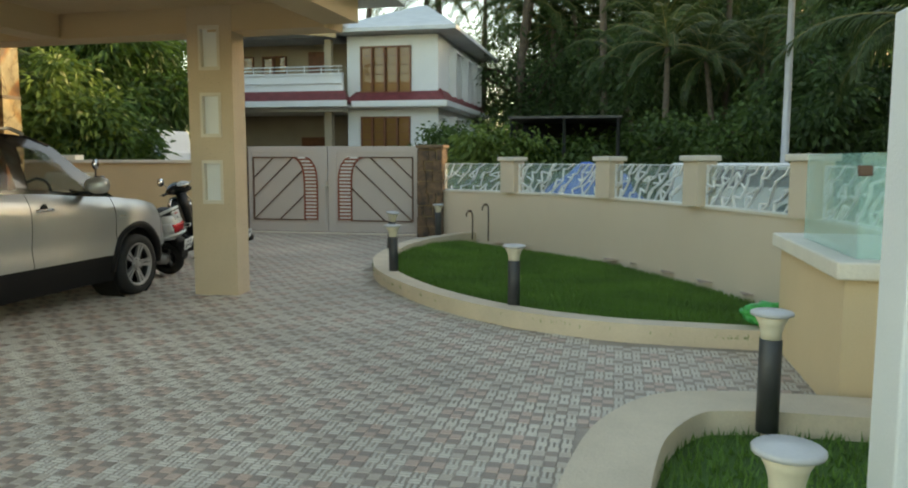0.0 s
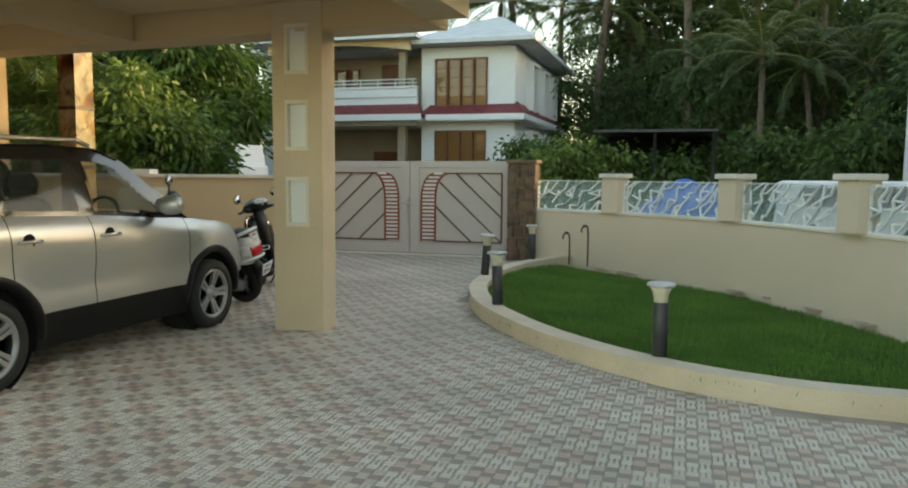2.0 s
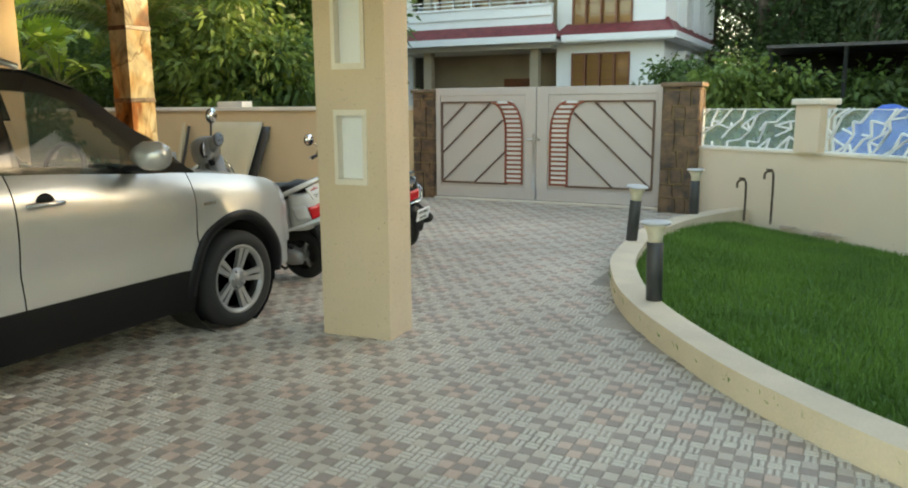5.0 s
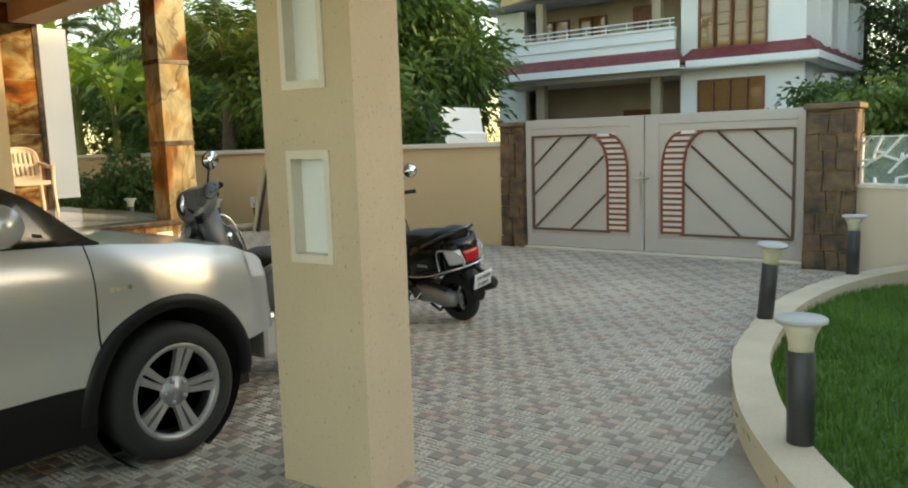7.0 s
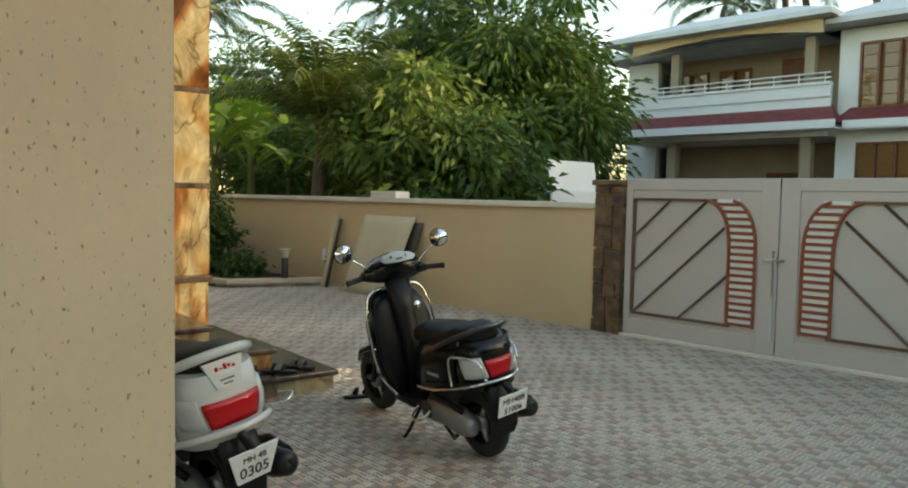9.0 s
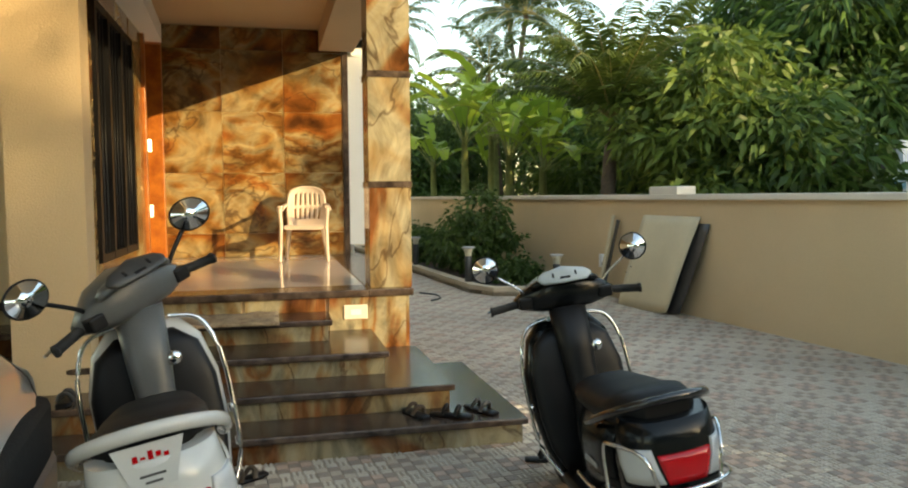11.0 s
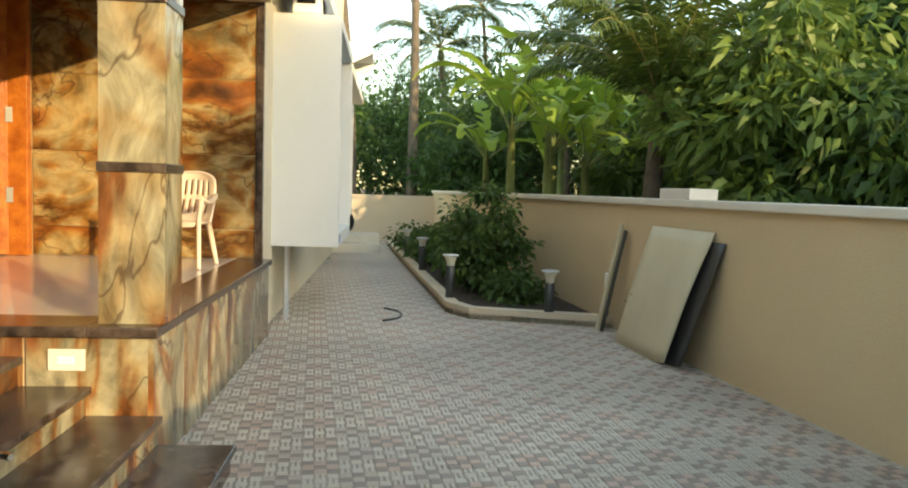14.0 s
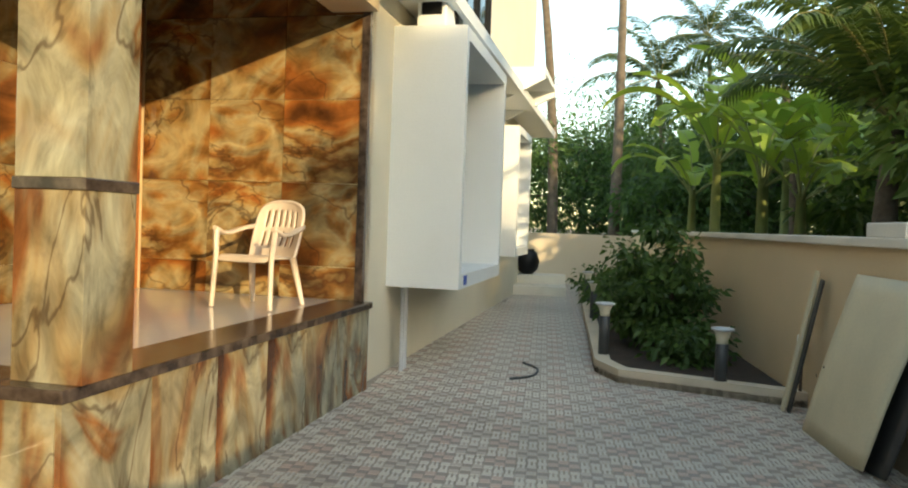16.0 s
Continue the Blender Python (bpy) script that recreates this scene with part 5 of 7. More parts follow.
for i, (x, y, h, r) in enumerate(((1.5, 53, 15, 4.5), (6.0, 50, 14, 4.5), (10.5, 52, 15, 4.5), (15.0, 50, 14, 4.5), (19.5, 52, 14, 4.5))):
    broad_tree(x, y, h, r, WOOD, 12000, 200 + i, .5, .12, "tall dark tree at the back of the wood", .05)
# added unseen tree, keeps the low sun off steps and plinth foot
broad_tree(26.0, 31.2, 9.2, 2.6, WOOD, 14000, 210, .4, .09, "dark dense tree added across the road to shade the steps", .05)
for i in range(11):
    palm(-19 + i * 2.3, 43 + (i * 5) % 7, PALMS[i % 2], i * 71, 1.15 + .1 * (i % 3))
# trees added to the east, mostly unseen, to shade the yard and bay
broad_tree(13.4, 29.4, 11.8, 2.0, WOOD, 24000, 118, .34, .08, "tall leafy tree added across the road to shade the window bay", .1)
broad_tree(22.0, 26.4, 10.0, 3.0, WOOD, 16000, 117, .4, .09, "dark dense tree added beyond the curved wall for shade", .05)
broad_tree(10.2, 28.6, 10.5, 1.6, WOOD, 11000, 119, .3, .06, "slender leafy tree added beyond the gate to shade the window bay", .3)
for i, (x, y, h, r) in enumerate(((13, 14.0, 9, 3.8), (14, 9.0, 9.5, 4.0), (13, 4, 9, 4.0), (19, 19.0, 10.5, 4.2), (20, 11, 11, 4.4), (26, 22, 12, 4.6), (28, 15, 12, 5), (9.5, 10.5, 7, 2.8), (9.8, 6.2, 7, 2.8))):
    broad_tree(x, y, h, r, WOOD, 8000, 120 + i, .4, .09, "dark dense tree added beyond the curved wall for shade", .05)
# feathery branches hanging over the curved wall
palm(7.6, 15.8, palm_mesh(3.9, 3.0, 22, 7, .2), 40, 1.0, "coconut palm with drooping fronds over the curved wall")
# bush in the passage bed and small plants
for i, (x, y, h, r, n) in enumerate(((-13.3, 14.95, 1.65, .58, 3400), (-14.7, 15.1, 1.2, .6, 2600), (-17.0, 15.1, .95, .7, 2400), (-19.2, 15.1, .9, .8, 2200), (-12.2, 15.2, .6, .4, 900))):
    broad_tree(x, y, h, r, MID, n, 150 + i, .11, .03, "flowering shrub with small dark green leaves in the bed", .05, "shrub")


# ---- car ----
def loft(bm, secs, axis="z", seg=18, m=0, power=2.6, caps=True):
    """A closed skin through rounded sections (centre, half-size a, half-size b)."""
    rings = []
    for c, a, b in secs:
        ring = []
        for k in range(seg):
            t = 2 * math.pi * k / seg
            ct, st = math.cos(t), math.sin(t)
            p, q = a * abs(ct) ** (2 / power) * (1 if ct > 0 else -1), b * abs(st) ** (2 / power) * (1 if st > 0 else -1)
            off = {"z": (p, q, 0), "x": (0, p, q), "y": (p, 0, q)}[axis]
            ring.append(bm.verts.new(Vector(c) + Vector(off)))
        rings.append(ring)
    for p, q in zip(rings, rings[1:]):
        for k in range(seg):
            f = bm.faces.new((p[k], p[(k + 1) % seg], q[(k + 1) % seg], q[k]))
            f.smooth, f.material_index = True, m
    if caps:
        bm.faces.new(rings[0]), bm.faces.new(rings[-1])
    bmesh.ops.recalc_face_normals(bm, faces=bm.faces[:])


def smooth(x, pts):
    """Piecewise smooth curve through (x, value) pairs."""
    if x <= pts[0][0]:
        return pts[0][1]
    for (a, va), (b, vb) in zip(pts, pts[1:]):
        if x <= b:
            t = (x - a) / (b - a)
            t = t * t * (3 - 2 * t) * .5 + t * .5
            return va + (vb - va) * t
    return pts[-1][1]


HW = [(-3.17, .70), (-3.05, .80), (-2.7, .86), (-2.2, .885), (-1.2, .89), (-.2, .895), (.25, .885), (.5, .84), (.70, .75), (.83, .60), (.89, .42)]
BELT = [(-3.17, 1.17), (-2.6, 1.19), (-1.5, 1.15), (-.5, 1.085), (-.3, 1.07), (.1, 1.03), (.4, .98), (.62, .91), (.80, .82), (.89, .74)]
ROOF = [(-3.12, 1.18), (-2.95, 1.42), (-2.7, 1.61), (-2.2, 1.675), (-1.6, 1.69), (-1.2, 1.675), (-.95, 1.59), (-.6, 1.325), (-.28, 1.08)]


def side_y(x, z):
    hw, zb = smooth(x, HW), smooth(x, BELT)
    y = hw
    if z < .55:
        y -= .05 * ((.55 - z) / .3) ** 2
    y -= .075 * max(0, (z - (zb - .22)) / .22) ** 2.2
    y -= .018 * math.exp(-((z - .66) / .10) ** 2)
    for c in (0, -2.5):
        r = math.hypot(x - c, z - .33)
        y += .03 * math.exp(-((r - .40) / .10) ** 2)
    return y


def z_low(x):
    z = .48
    for c in (0, -2.5):
        d = abs(x - c)
        if d < .41:
            z = max(z, .33 + math.sqrt(.41 ** 2 - d * d))
    return z


def side_panel(x0, x1, sg, nx=26, nz=12, lo=None, hi=None):
    bm = BM()
    g = []
    for i in range(nx + 1):
        x = x0 + (x1 - x0) * i / nx
        a, b = (lo or z_low)(x), (hi(x) if hi else smooth(x, BELT))
        a = min(a, b - .01)
        g.append([bm.verts.new((x, sg * side_y(x, a + (b - a) * k / nz), a + (b - a) * k / nz)) for k in range(nz + 1)])
    for i in range(nx):
        for k in range(nz):
            f = bm.faces.new((g[i][k], g[i + 1][k], g[i + 1][k + 1], g[i][k + 1]))
            f.smooth = True
    # folded rims give the panel its thickness; near-black colour paints the gaps' shade
    for row in (g[0], g[-1], [r[0] for r in g]):
        out = [bm.verts.new(v.co) for v in row]
        inn = [bm.verts.new(v.co + Vector((0, -sg * .03, 0))) for v in row]
        for k in range(len(row) - 1):
            bm.faces.new((out[k], out[k + 1], inn[k + 1], inn[k])).material_index = 1
    bmesh.ops.recalc_face_normals(bm, faces=bm.faces[:])
    return bm


def glass_y(x, z):
    zb = smooth(x, BELT)
    return smooth(x, HW) - .085 - .22 * max(0, (z - zb) / .55) ** 1.25


def wheel(parent, m, radius, width, rim_r, alloy=True):
    w = new("wheel")
    w.parent = parent
    w.matrix_basis = m
    bm = BM()
    h = width / 2
    xf = pose(0, 0, 0, 90, 0, 0)
    lathe(bm, [(rim_r, -h * .8), (rim_r + .02, -h * .95), (radius - .05, -h), (radius - .012, -h * .8), (radius, -h * .4), (radius, h * .4), (radius - .012, h * .8), (radius - .05, h), (rim_r + .02, h * .95), (rim_r, h * .8)], 40, xf=xf, caps=False)
    part("tyre", bm, M["rubber"], w, "black rubber tyre")
    bm = BM()
    lathe(bm, [(rim_r + .012, h * .9), (rim_r + .012, h * .8), (rim_r - .015, h * .72), (rim_r - .03, h * .2), (rim_r - .03, -h * .6)], 40, xf=xf, caps=False)
    lathe(bm, [(rim_r - .03, h * .1), (.0, h * .1)], 40, xf=xf)
    # car rims go near-black, painting in the shade between the spokes
    part("rim", bm, M["exhaust" if alloy else "rim_dark"], w, "dark rim barrel and disc behind the spokes")
    if alloy:
        bm = BM()
        lathe(bm, [(rim_r - .022, h * .62), (rim_r - .016, h * .80), (rim_r + .004, h * .90), (rim_r + .012, h * .84)], 40, xf=xf, caps=False)
        part("rim_lip", bm, M["alloy"], w, "silver rim lip")
    bm = BM()
    if alloy:
        for k in range(5):
            for off in (-.13, .13):
                a0, a1 = 2 * math.pi * k / 5 + off * 1.6, 2 * math.pi * k / 5 + off
                p0 = Vector((math.cos(a0) * .07, 0, math.sin(a0) * .07))
                p1 = Vector((math.cos(a1) * (rim_r - .005), 0, math.sin(a1) * (rim_r - .005)))
                d = (p1 - p0).normalized()
                n = Vector((-d.z, 0, d.x))
                vs = []
                for p, wd, y in ((p0, .014, -h * .60), (p0.lerp(p1, .5), .015, -h * .70), (p1, .021, -h * .80)):
                    vs.append([bm.verts.new(p + n * s_ * wd + Vector((0, yy, 0))) for s_, yy in ((-1, y), (1, y), (1, y + .03), (-1, y + .03))])
                for q, r in zip(vs, vs[1:]):
                    for i in range(4):
                        bm.faces.new((q[i], q[(i + 1) % 4], r[(i + 1) % 4], r[i]))
        lathe(bm, [(.078, h * .52), (.078, h * .60), (.035, h * .62), (.03, h * .68), (0, h * .68)], 24, xf=xf)
        for k in range(5):
            a = 2 * math.pi * (k + .5) / 5
            lathe(bm, [(.012, h * .66), (.012, h * .76), (0, h * .76)], 8, xf=xf @ pose(math.cos(a) * .055, math.sin(a) * .055, 0))
    else:
        for k in range(3):
            tube(bm, [(0, -h * .3, 0), (math.cos(k * 2.094) * rim_r, -h * .3, math.sin(k * 2.094) * rim_r)], .018, 6)
            tube(bm, [(0, h * .3, 0), (math.cos(k * 2.094) * rim_r, h * .3, math.sin(k * 2.094) * rim_r)], .018, 6)
        lathe(bm, [(.05, -h * .9), (.05, h * .9)], 16, xf=xf)
    bmesh.ops.recalc_face_normals(bm, faces=bm.faces[:])
    part("spokes", bm, M["alloy"], w, "silver alloy spokes")


WINDOWS = ((-1.46, -.50, -1.40, -1.02), (-2.26, -1.58, -2.2, -1.56), (-2.86, -2.36, -2.66, -2.32))


def car(m):
    t = thing("car", m, "silver compact sports utility car parked under the porch", "car")
    P = M["car_paint"]
    for sg in (-1, 1):
        for nm, a, b in (("front_wing", -.355, .885), ("front_door", -1.52, -.363), ("rear_door", -2.28, -1.528), ("rear_wing", -3.16, -2.288)):
            part(nm, side_panel(a, b, sg, nx=40 if "wing" in nm else 16), [P, M["well"]], t)
        # lower cladding and arch trims
        bm = side_panel(-2.1, -.4, sg, 12, 4, lo=lambda x: .21, hi=lambda x: .478)
        part("sill_cladding", bm, [M["black"], M["well"]], t, "black plastic sill cladding")
        for c in (0, -2.5):
            bm = BM()
            rows = []
            for k in range(25):
                a = math.pi * (-.02 + 1.04 * k / 24)
                row = []
                for r, dy in ((.475, .004), (.462, .02), (.41, .022), (.40, -.03)):
                    x, z = c + math.cos(a) * r, .33 + math.sin(a) * r
                    xx, zz = c + math.cos(a) * .43, .33 + math.sin(a) * .43
                    row.append(bm.verts.new((x, sg * (side_y(min(xx, .7), max(zz, .3)) - .012 + dy), z)))
                rows.append(row)
            for p, q in zip(rows, rows[1:]):
                for i in range(3):
                    bm.faces.new((p[i], q[i], q[i + 1], p[i + 1])).smooth = True
            bmesh.ops.recalc_face_normals(bm, faces=bm.faces[:])
            part("arch_trim", bm, M["black"], t, "black plastic wheel arch trim")
            bm = BM()
            lathe(bm, [(.41, -.02), (.40, .28), (0, .30)], 28, xf=pose(c, sg * .82, .36, 90 * sg, 0, 0), caps=False)
            part("wheel_well", bm, M["well"], t, "dark wheel well")
        # windows on the greenhouse
        for nm, (a0, a1, b0, b1) in zip(("front_window", "rear_window", "quarter_window"), WINDOWS):
            bm = BM()
            rows = []
            for k in range(7):
                s = k / 6
                xa, xb = a0 + (b0 - a0) * s, a1 + (b1 - a1) * s
                row = []
                for i in range(9):
                    x = xa + (xb - xa) * i / 8
                    lo_, hi_ = smooth(x, BELT) + .035, smooth(x, ROOF) - .105
                    z = lo_ + (max(hi_, lo_ + .005) - lo_) * s
                    row.append(bm.verts.new((x, sg * (glass_y(x, z) + .008), z)))
                rows.append(row)
            for p, q in zip(rows, rows[1:]):
                for i in range(8):
                    bm.faces.new((p[i], p[i + 1], q[i + 1], q[i])).smooth = True
            bmesh.ops.recalc_face_normals(bm, faces=bm.faces[:])
            part(nm, bm, M["car_glass"], t, "tinted window glass")
        bm = BM()
        tube(bm, [(-2.6, sg * .60, 1.66), (-2.5, sg * .60, 1.72), (-1.4, sg * .60, 1.735), (-1.25, sg * .60, 1.69)], .018, 6)
        part("roof_rail", bm, M["steel"], t, "silver roof rail")
        # door mirrors and handles
        bm = BM()
        lathe(bm, [(0, -.11), (.05, -.1), (.075, -.03), (.075, .05), (.06, .1), (0, .11)], 14, xf=pose(-.78, sg * 1.0, 1.21, 90, 0, 0) @ Matrix.Diagonal((1, 1.1, 1.05, 1)))
        mr = part("mirror_housing", bm, P, t)
        bm = BM()
        box(bm, -.80, -.70, min(sg * .78, sg * .96), max(sg * .78, sg * .96), 1.115, 1.15, bevel=.01)
        part("mirror_arm", bm, M["black"], t)
        for hx in (-1.36, -2.14):
            bm = BM()
            y = side_y(hx, 1.0)
            tube(bm, [(hx - .10, sg * y, .995), (hx - .08, sg * (y + .03), 1.0), (hx + .08, sg * (y + .03), 1.0), (hx + .10, sg * y, .995)], .014, 8)
            part("door_handle", bm, M["chrome"], t, "chrome door handle")
            # nearly flat black disc, the hollow's shade is put into its colour
            bm = BM()
            lathe(bm, [(.0, 0), (.05, .003), (.055, .0)], 16, xf=pose(hx, sg * (y - .001), 1.0, -90 * sg, 0, 0))
            part("handle_cup", bm, M["well"], t)
        bm = BM()
        rows = []
        for k in range(9):
            s = k / 8
            x = .52 + .34 * s
            row = [bm.verts.new((x, sg * (side_y(x, z) + .008), z)) for z in (.80 - .05 * s, .86 - .03 * s, smooth(x, BELT) - .005)]
            rows.append(row)
        for p, q in zip(rows, rows[1:]):
            for i in range(2):
                bm.faces.new((p[i], q[i], q[i + 1], p[i + 1])).smooth = True
        bmesh.ops.recalc_face_normals(bm, faces=bm.faces[:])
        part("headlamp", bm, M["lamp_glass"], t, "clear headlamp glass")
        wheel(t, pose(0, sg * .80, .33, 0, 0, 0 if sg < 0 else 180), .33, .21, .225)
        wheel(t, pose(-2.5, sg * .80, .33, 0, 40, 0 if sg < 0 else 180), .33, .21, .225)
        bm = BM()
        for k in range(4):
            box(bm, -.30 + k * .028, -.28 + k * .028, min(sg * side_y(-.3, .87), sg * (side_y(-.3, .87) + .006)), max(sg * side_y(-.3, .87), sg * (side_y(-.3, .87) + .006)), .865, .885)
        part("wing_badge", bm, M["chrome"], t, "small chrome lettering badge")
    # bonnet, roof, screens, ends
    def cross(xs, ytop, ztop, crown, ny=12):
        bm = BM()
        g = []
        for x in xs:
            w, z = ytop(x), ztop(x)
            g.append([bm.verts.new((x, w * (2 * k / ny - 1), z + crown * (1 - (2 * k / ny - 1) ** 2))) for k in range(ny + 1)])
        for p, q in zip(g, g[1:]):
            for k in range(ny):
                bm.faces.new((p[k], q[k], q[k + 1], p[k + 1])).smooth = True
        bmesh.ops.recalc_face_normals(bm, faces=bm.faces[:])
        return bm
    lin = lambda a, b, n: [a + (b - a) * i / n for i in range(n + 1)]
    part("bonnet", cross(lin(-.30, .885, 18), lambda x: side_y(x, smooth(x, BELT)) - .004, lambda x: smooth(x, BELT), .035), P, t)
    part("roof", cross(lin(-2.75, -.95, 14), lambda x: glass_y(x, smooth(x, ROOF)) + .02, lambda x: smooth(x, ROOF), .03), M["car_roof"], t, "dark silver roof panel")
    part("windscreen", cross(lin(-.95, -.29, 8), lambda x: glass_y(x, smooth(x, ROOF)), lambda x: smooth(x, ROOF), .05), M["car_glass"], t, "tinted windscreen")
    part("rear_screen", cross(lin(-3.12, -2.75, 5), lambda x: glass_y(x, smooth(x, ROOF)), lambda x: smooth(x, ROOF), .04), M["car_glass"], t, "tinted rear screen")
    for sg in (-1, 1):
        bm = BM()
        g = []
        for i in range(73):
            x = -3.12 + 2.84 * i / 72
            a, b = smooth(x, BELT), max(smooth(x, ROOF), smooth(x, BELT) + .002)
            g.append([bm.verts.new((x, sg * glass_y(x, a + (b - a) * k / 14), a + (b - a) * k / 14)) for k in range(15)])
        for p, q in zip(g, g[1:]):
            for k in range(14):
                c = (p[k].co + q[k].co + p[k + 1].co + q[k + 1].co) / 4
                lo_, hi_ = smooth(c.x, BELT) + .05, smooth(c.x, ROOF) - .12
                sl = (c.z - lo_) / max(hi_ - lo_, .02)
                if 0 < sl < 1 and any(a0 + (b0 - a0) * sl + .02 < c.x < a1 + (b1 - a1) * sl - .02 for a0, a1, b0, b1 in WINDOWS):
                    continue
                bm.faces.new((p[k], q[k], q[k + 1], p[k + 1])).smooth = True
        bmesh.ops.recalc_face_normals(bm, faces=bm.faces[:])
        part("window_frame", bm, M["gloss_black"], t, "gloss black pillars and window frame")
        bm = BM()
        g = []
        for i in range(33):
            x = -3.12 + 2.66 * i / 32
            a = smooth(x, BELT)
            g.append([bm.verts.new((x, sg * y, a)) for y in (side_y(x, a), glass_y(x, a))])
        for p, q in zip(g, g[1:]):
            bm.faces.new((p[0], q[0], q[1], p[1]))
        bmesh.ops.recalc_face_normals(bm, faces=bm.faces[:])
        part("waist_trim", bm, M["black"], t, "black waist trim")
    for nm, x, y0, z0, z1, mt in (("grille", .85, .44, .52, .76, "well"), ("front_bumper", .84, .58, .24, .52, "car_paint"), ("rear_bumper", -3.16, .70, .25, .62, "black"), ("tailgate", -3.13, .72, .62, 1.10, "car_paint")):
        bm = BM()
        box(bm, x - .06, x + .06 if x > 0 else x + .08, -y0, y0, z0, z1, bevel=.035)
        part(nm, bm, M[mt], t)
    bm = BM()
    box(bm, -3.0, .55, -.72, .72, .20, .34)
    box(bm, -3.0, -.35, -.74, .74, .34, .70)
    box(bm, -.62, -.35, -.72, .72, .70, 1.06)
    part("underbody", bm, M["well"], t, "dark underbody")
    for sx in (-1.55, -2.45):
        for sy in (-.36, .36):
            bm = BM()
            loft(bm, [((sx + .10, sy, .72), .09, .24), ((sx, sy, 1.0), .08, .25), ((sx - .09, sy, 1.24), .06, .20), ((sx - .11, sy, 1.30), .03, .12)], "z", 16, power=4)
            loft(bm, [((sx - .11, sy, 1.31), .04, .10), ((sx - .12, sy, 1.40), .05, .13), ((sx - .13, sy, 1.47), .03, .10)], "z", 14, power=4)
            part("seat", bm, M["seat_vinyl"], t, "dark cloth car seat with a headrest")
    bm = BM()
    tube(bm, [(-.86 + .10 * math.sin(k * math.pi / 10) * .5, -.36 + .18 * math.cos(k * math.pi / 10), 1.10 + .17 * math.sin(k * math.pi / 10)) for k in range(21)], .016, 6)
    tube(bm, [(-.86, -.36, 1.10), (-.60, -.36, 1.0)], .03, 6)
    part("steering_wheel", bm, M["black"], t)
    return t


car(pose(-3.44, 8.72, 0, 0, 0, 90))


# ---- scooters ----
def lettering(txt, size, m, parent, material, name="lettering"):
    cu = bpy.data.curves.new(name, "FONT")
    cu.body, cu.size, cu.extrude, cu.align_x = txt, size, .001, "CENTER"
    ob = new("text_source", cu)
    me = bpy.data.meshes.new_from_object(ob)
    bpy.data.objects.remove(ob)
    me.materials.clear()
    me.materials.append(material)
    o = new(name, me)
    o.parent = parent
    o.matrix_basis = m
    return o


def tail_point(th, z, grow=0.0):
    """The rounded rear end of a scooter's body; th runs round it, z is the height."""
    k = 1 - .9 * max(0, z - .60) - .35 * max(0, .60 - z)
    w, d = (.182 + grow) * k, (.185 + grow) * k
    sn, cs = math.sin(th), math.cos(th)
    return Vector((-.03 - d * abs(cs) ** .7, w * (abs(sn) ** .75) * (1 if sn > 0 else -1), z))


def tail_patch(a0, a1, z0, z1, grow, slant=0.0, n=10, thick=.012):
    """A shell that follows the tail between two angles and two heights."""
    bm = BM()
    lay = []
    for off in (grow, grow - thick):
        lay.append([[bm.verts.new(tail_point(a0 + (a1 - a0) * i / n + slant * (j / 4 - .5) * (1 if a0 + a1 > 0 else -1 if a0 + a1 < 0 else (2 * i / n - 1)), z0 + (z1 - z0) * j / 4, off)) for j in range(5)] for i in range(n + 1)])
    for g, flip in zip(lay, (False, True)):
        for i in range(n):
            for j in range(4):
                f = (g[i][j], g[i + 1][j], g[i + 1][j + 1], g[i][j + 1])
                bm.faces.new(f[::-1] if flip else f).smooth = True
    f, k = lay
    rim = lambda g: [g[i][0] for i in range(n + 1)] + [g[n][j] for j in range(1, 5)] + [g[i][4] for i in range(n - 1, -1, -1)] + [g[0][j] for j in range(3, 0, -1)]
    p, q = rim(f), rim(k)
    for i in range(len(p)):
        bm.faces.new((p[i], p[(i + 1) % len(p)], q[(i + 1) % len(q)], q[i]))
    bmesh.ops.recalc_face_normals(bm, faces=bm.faces[:])
    return bm


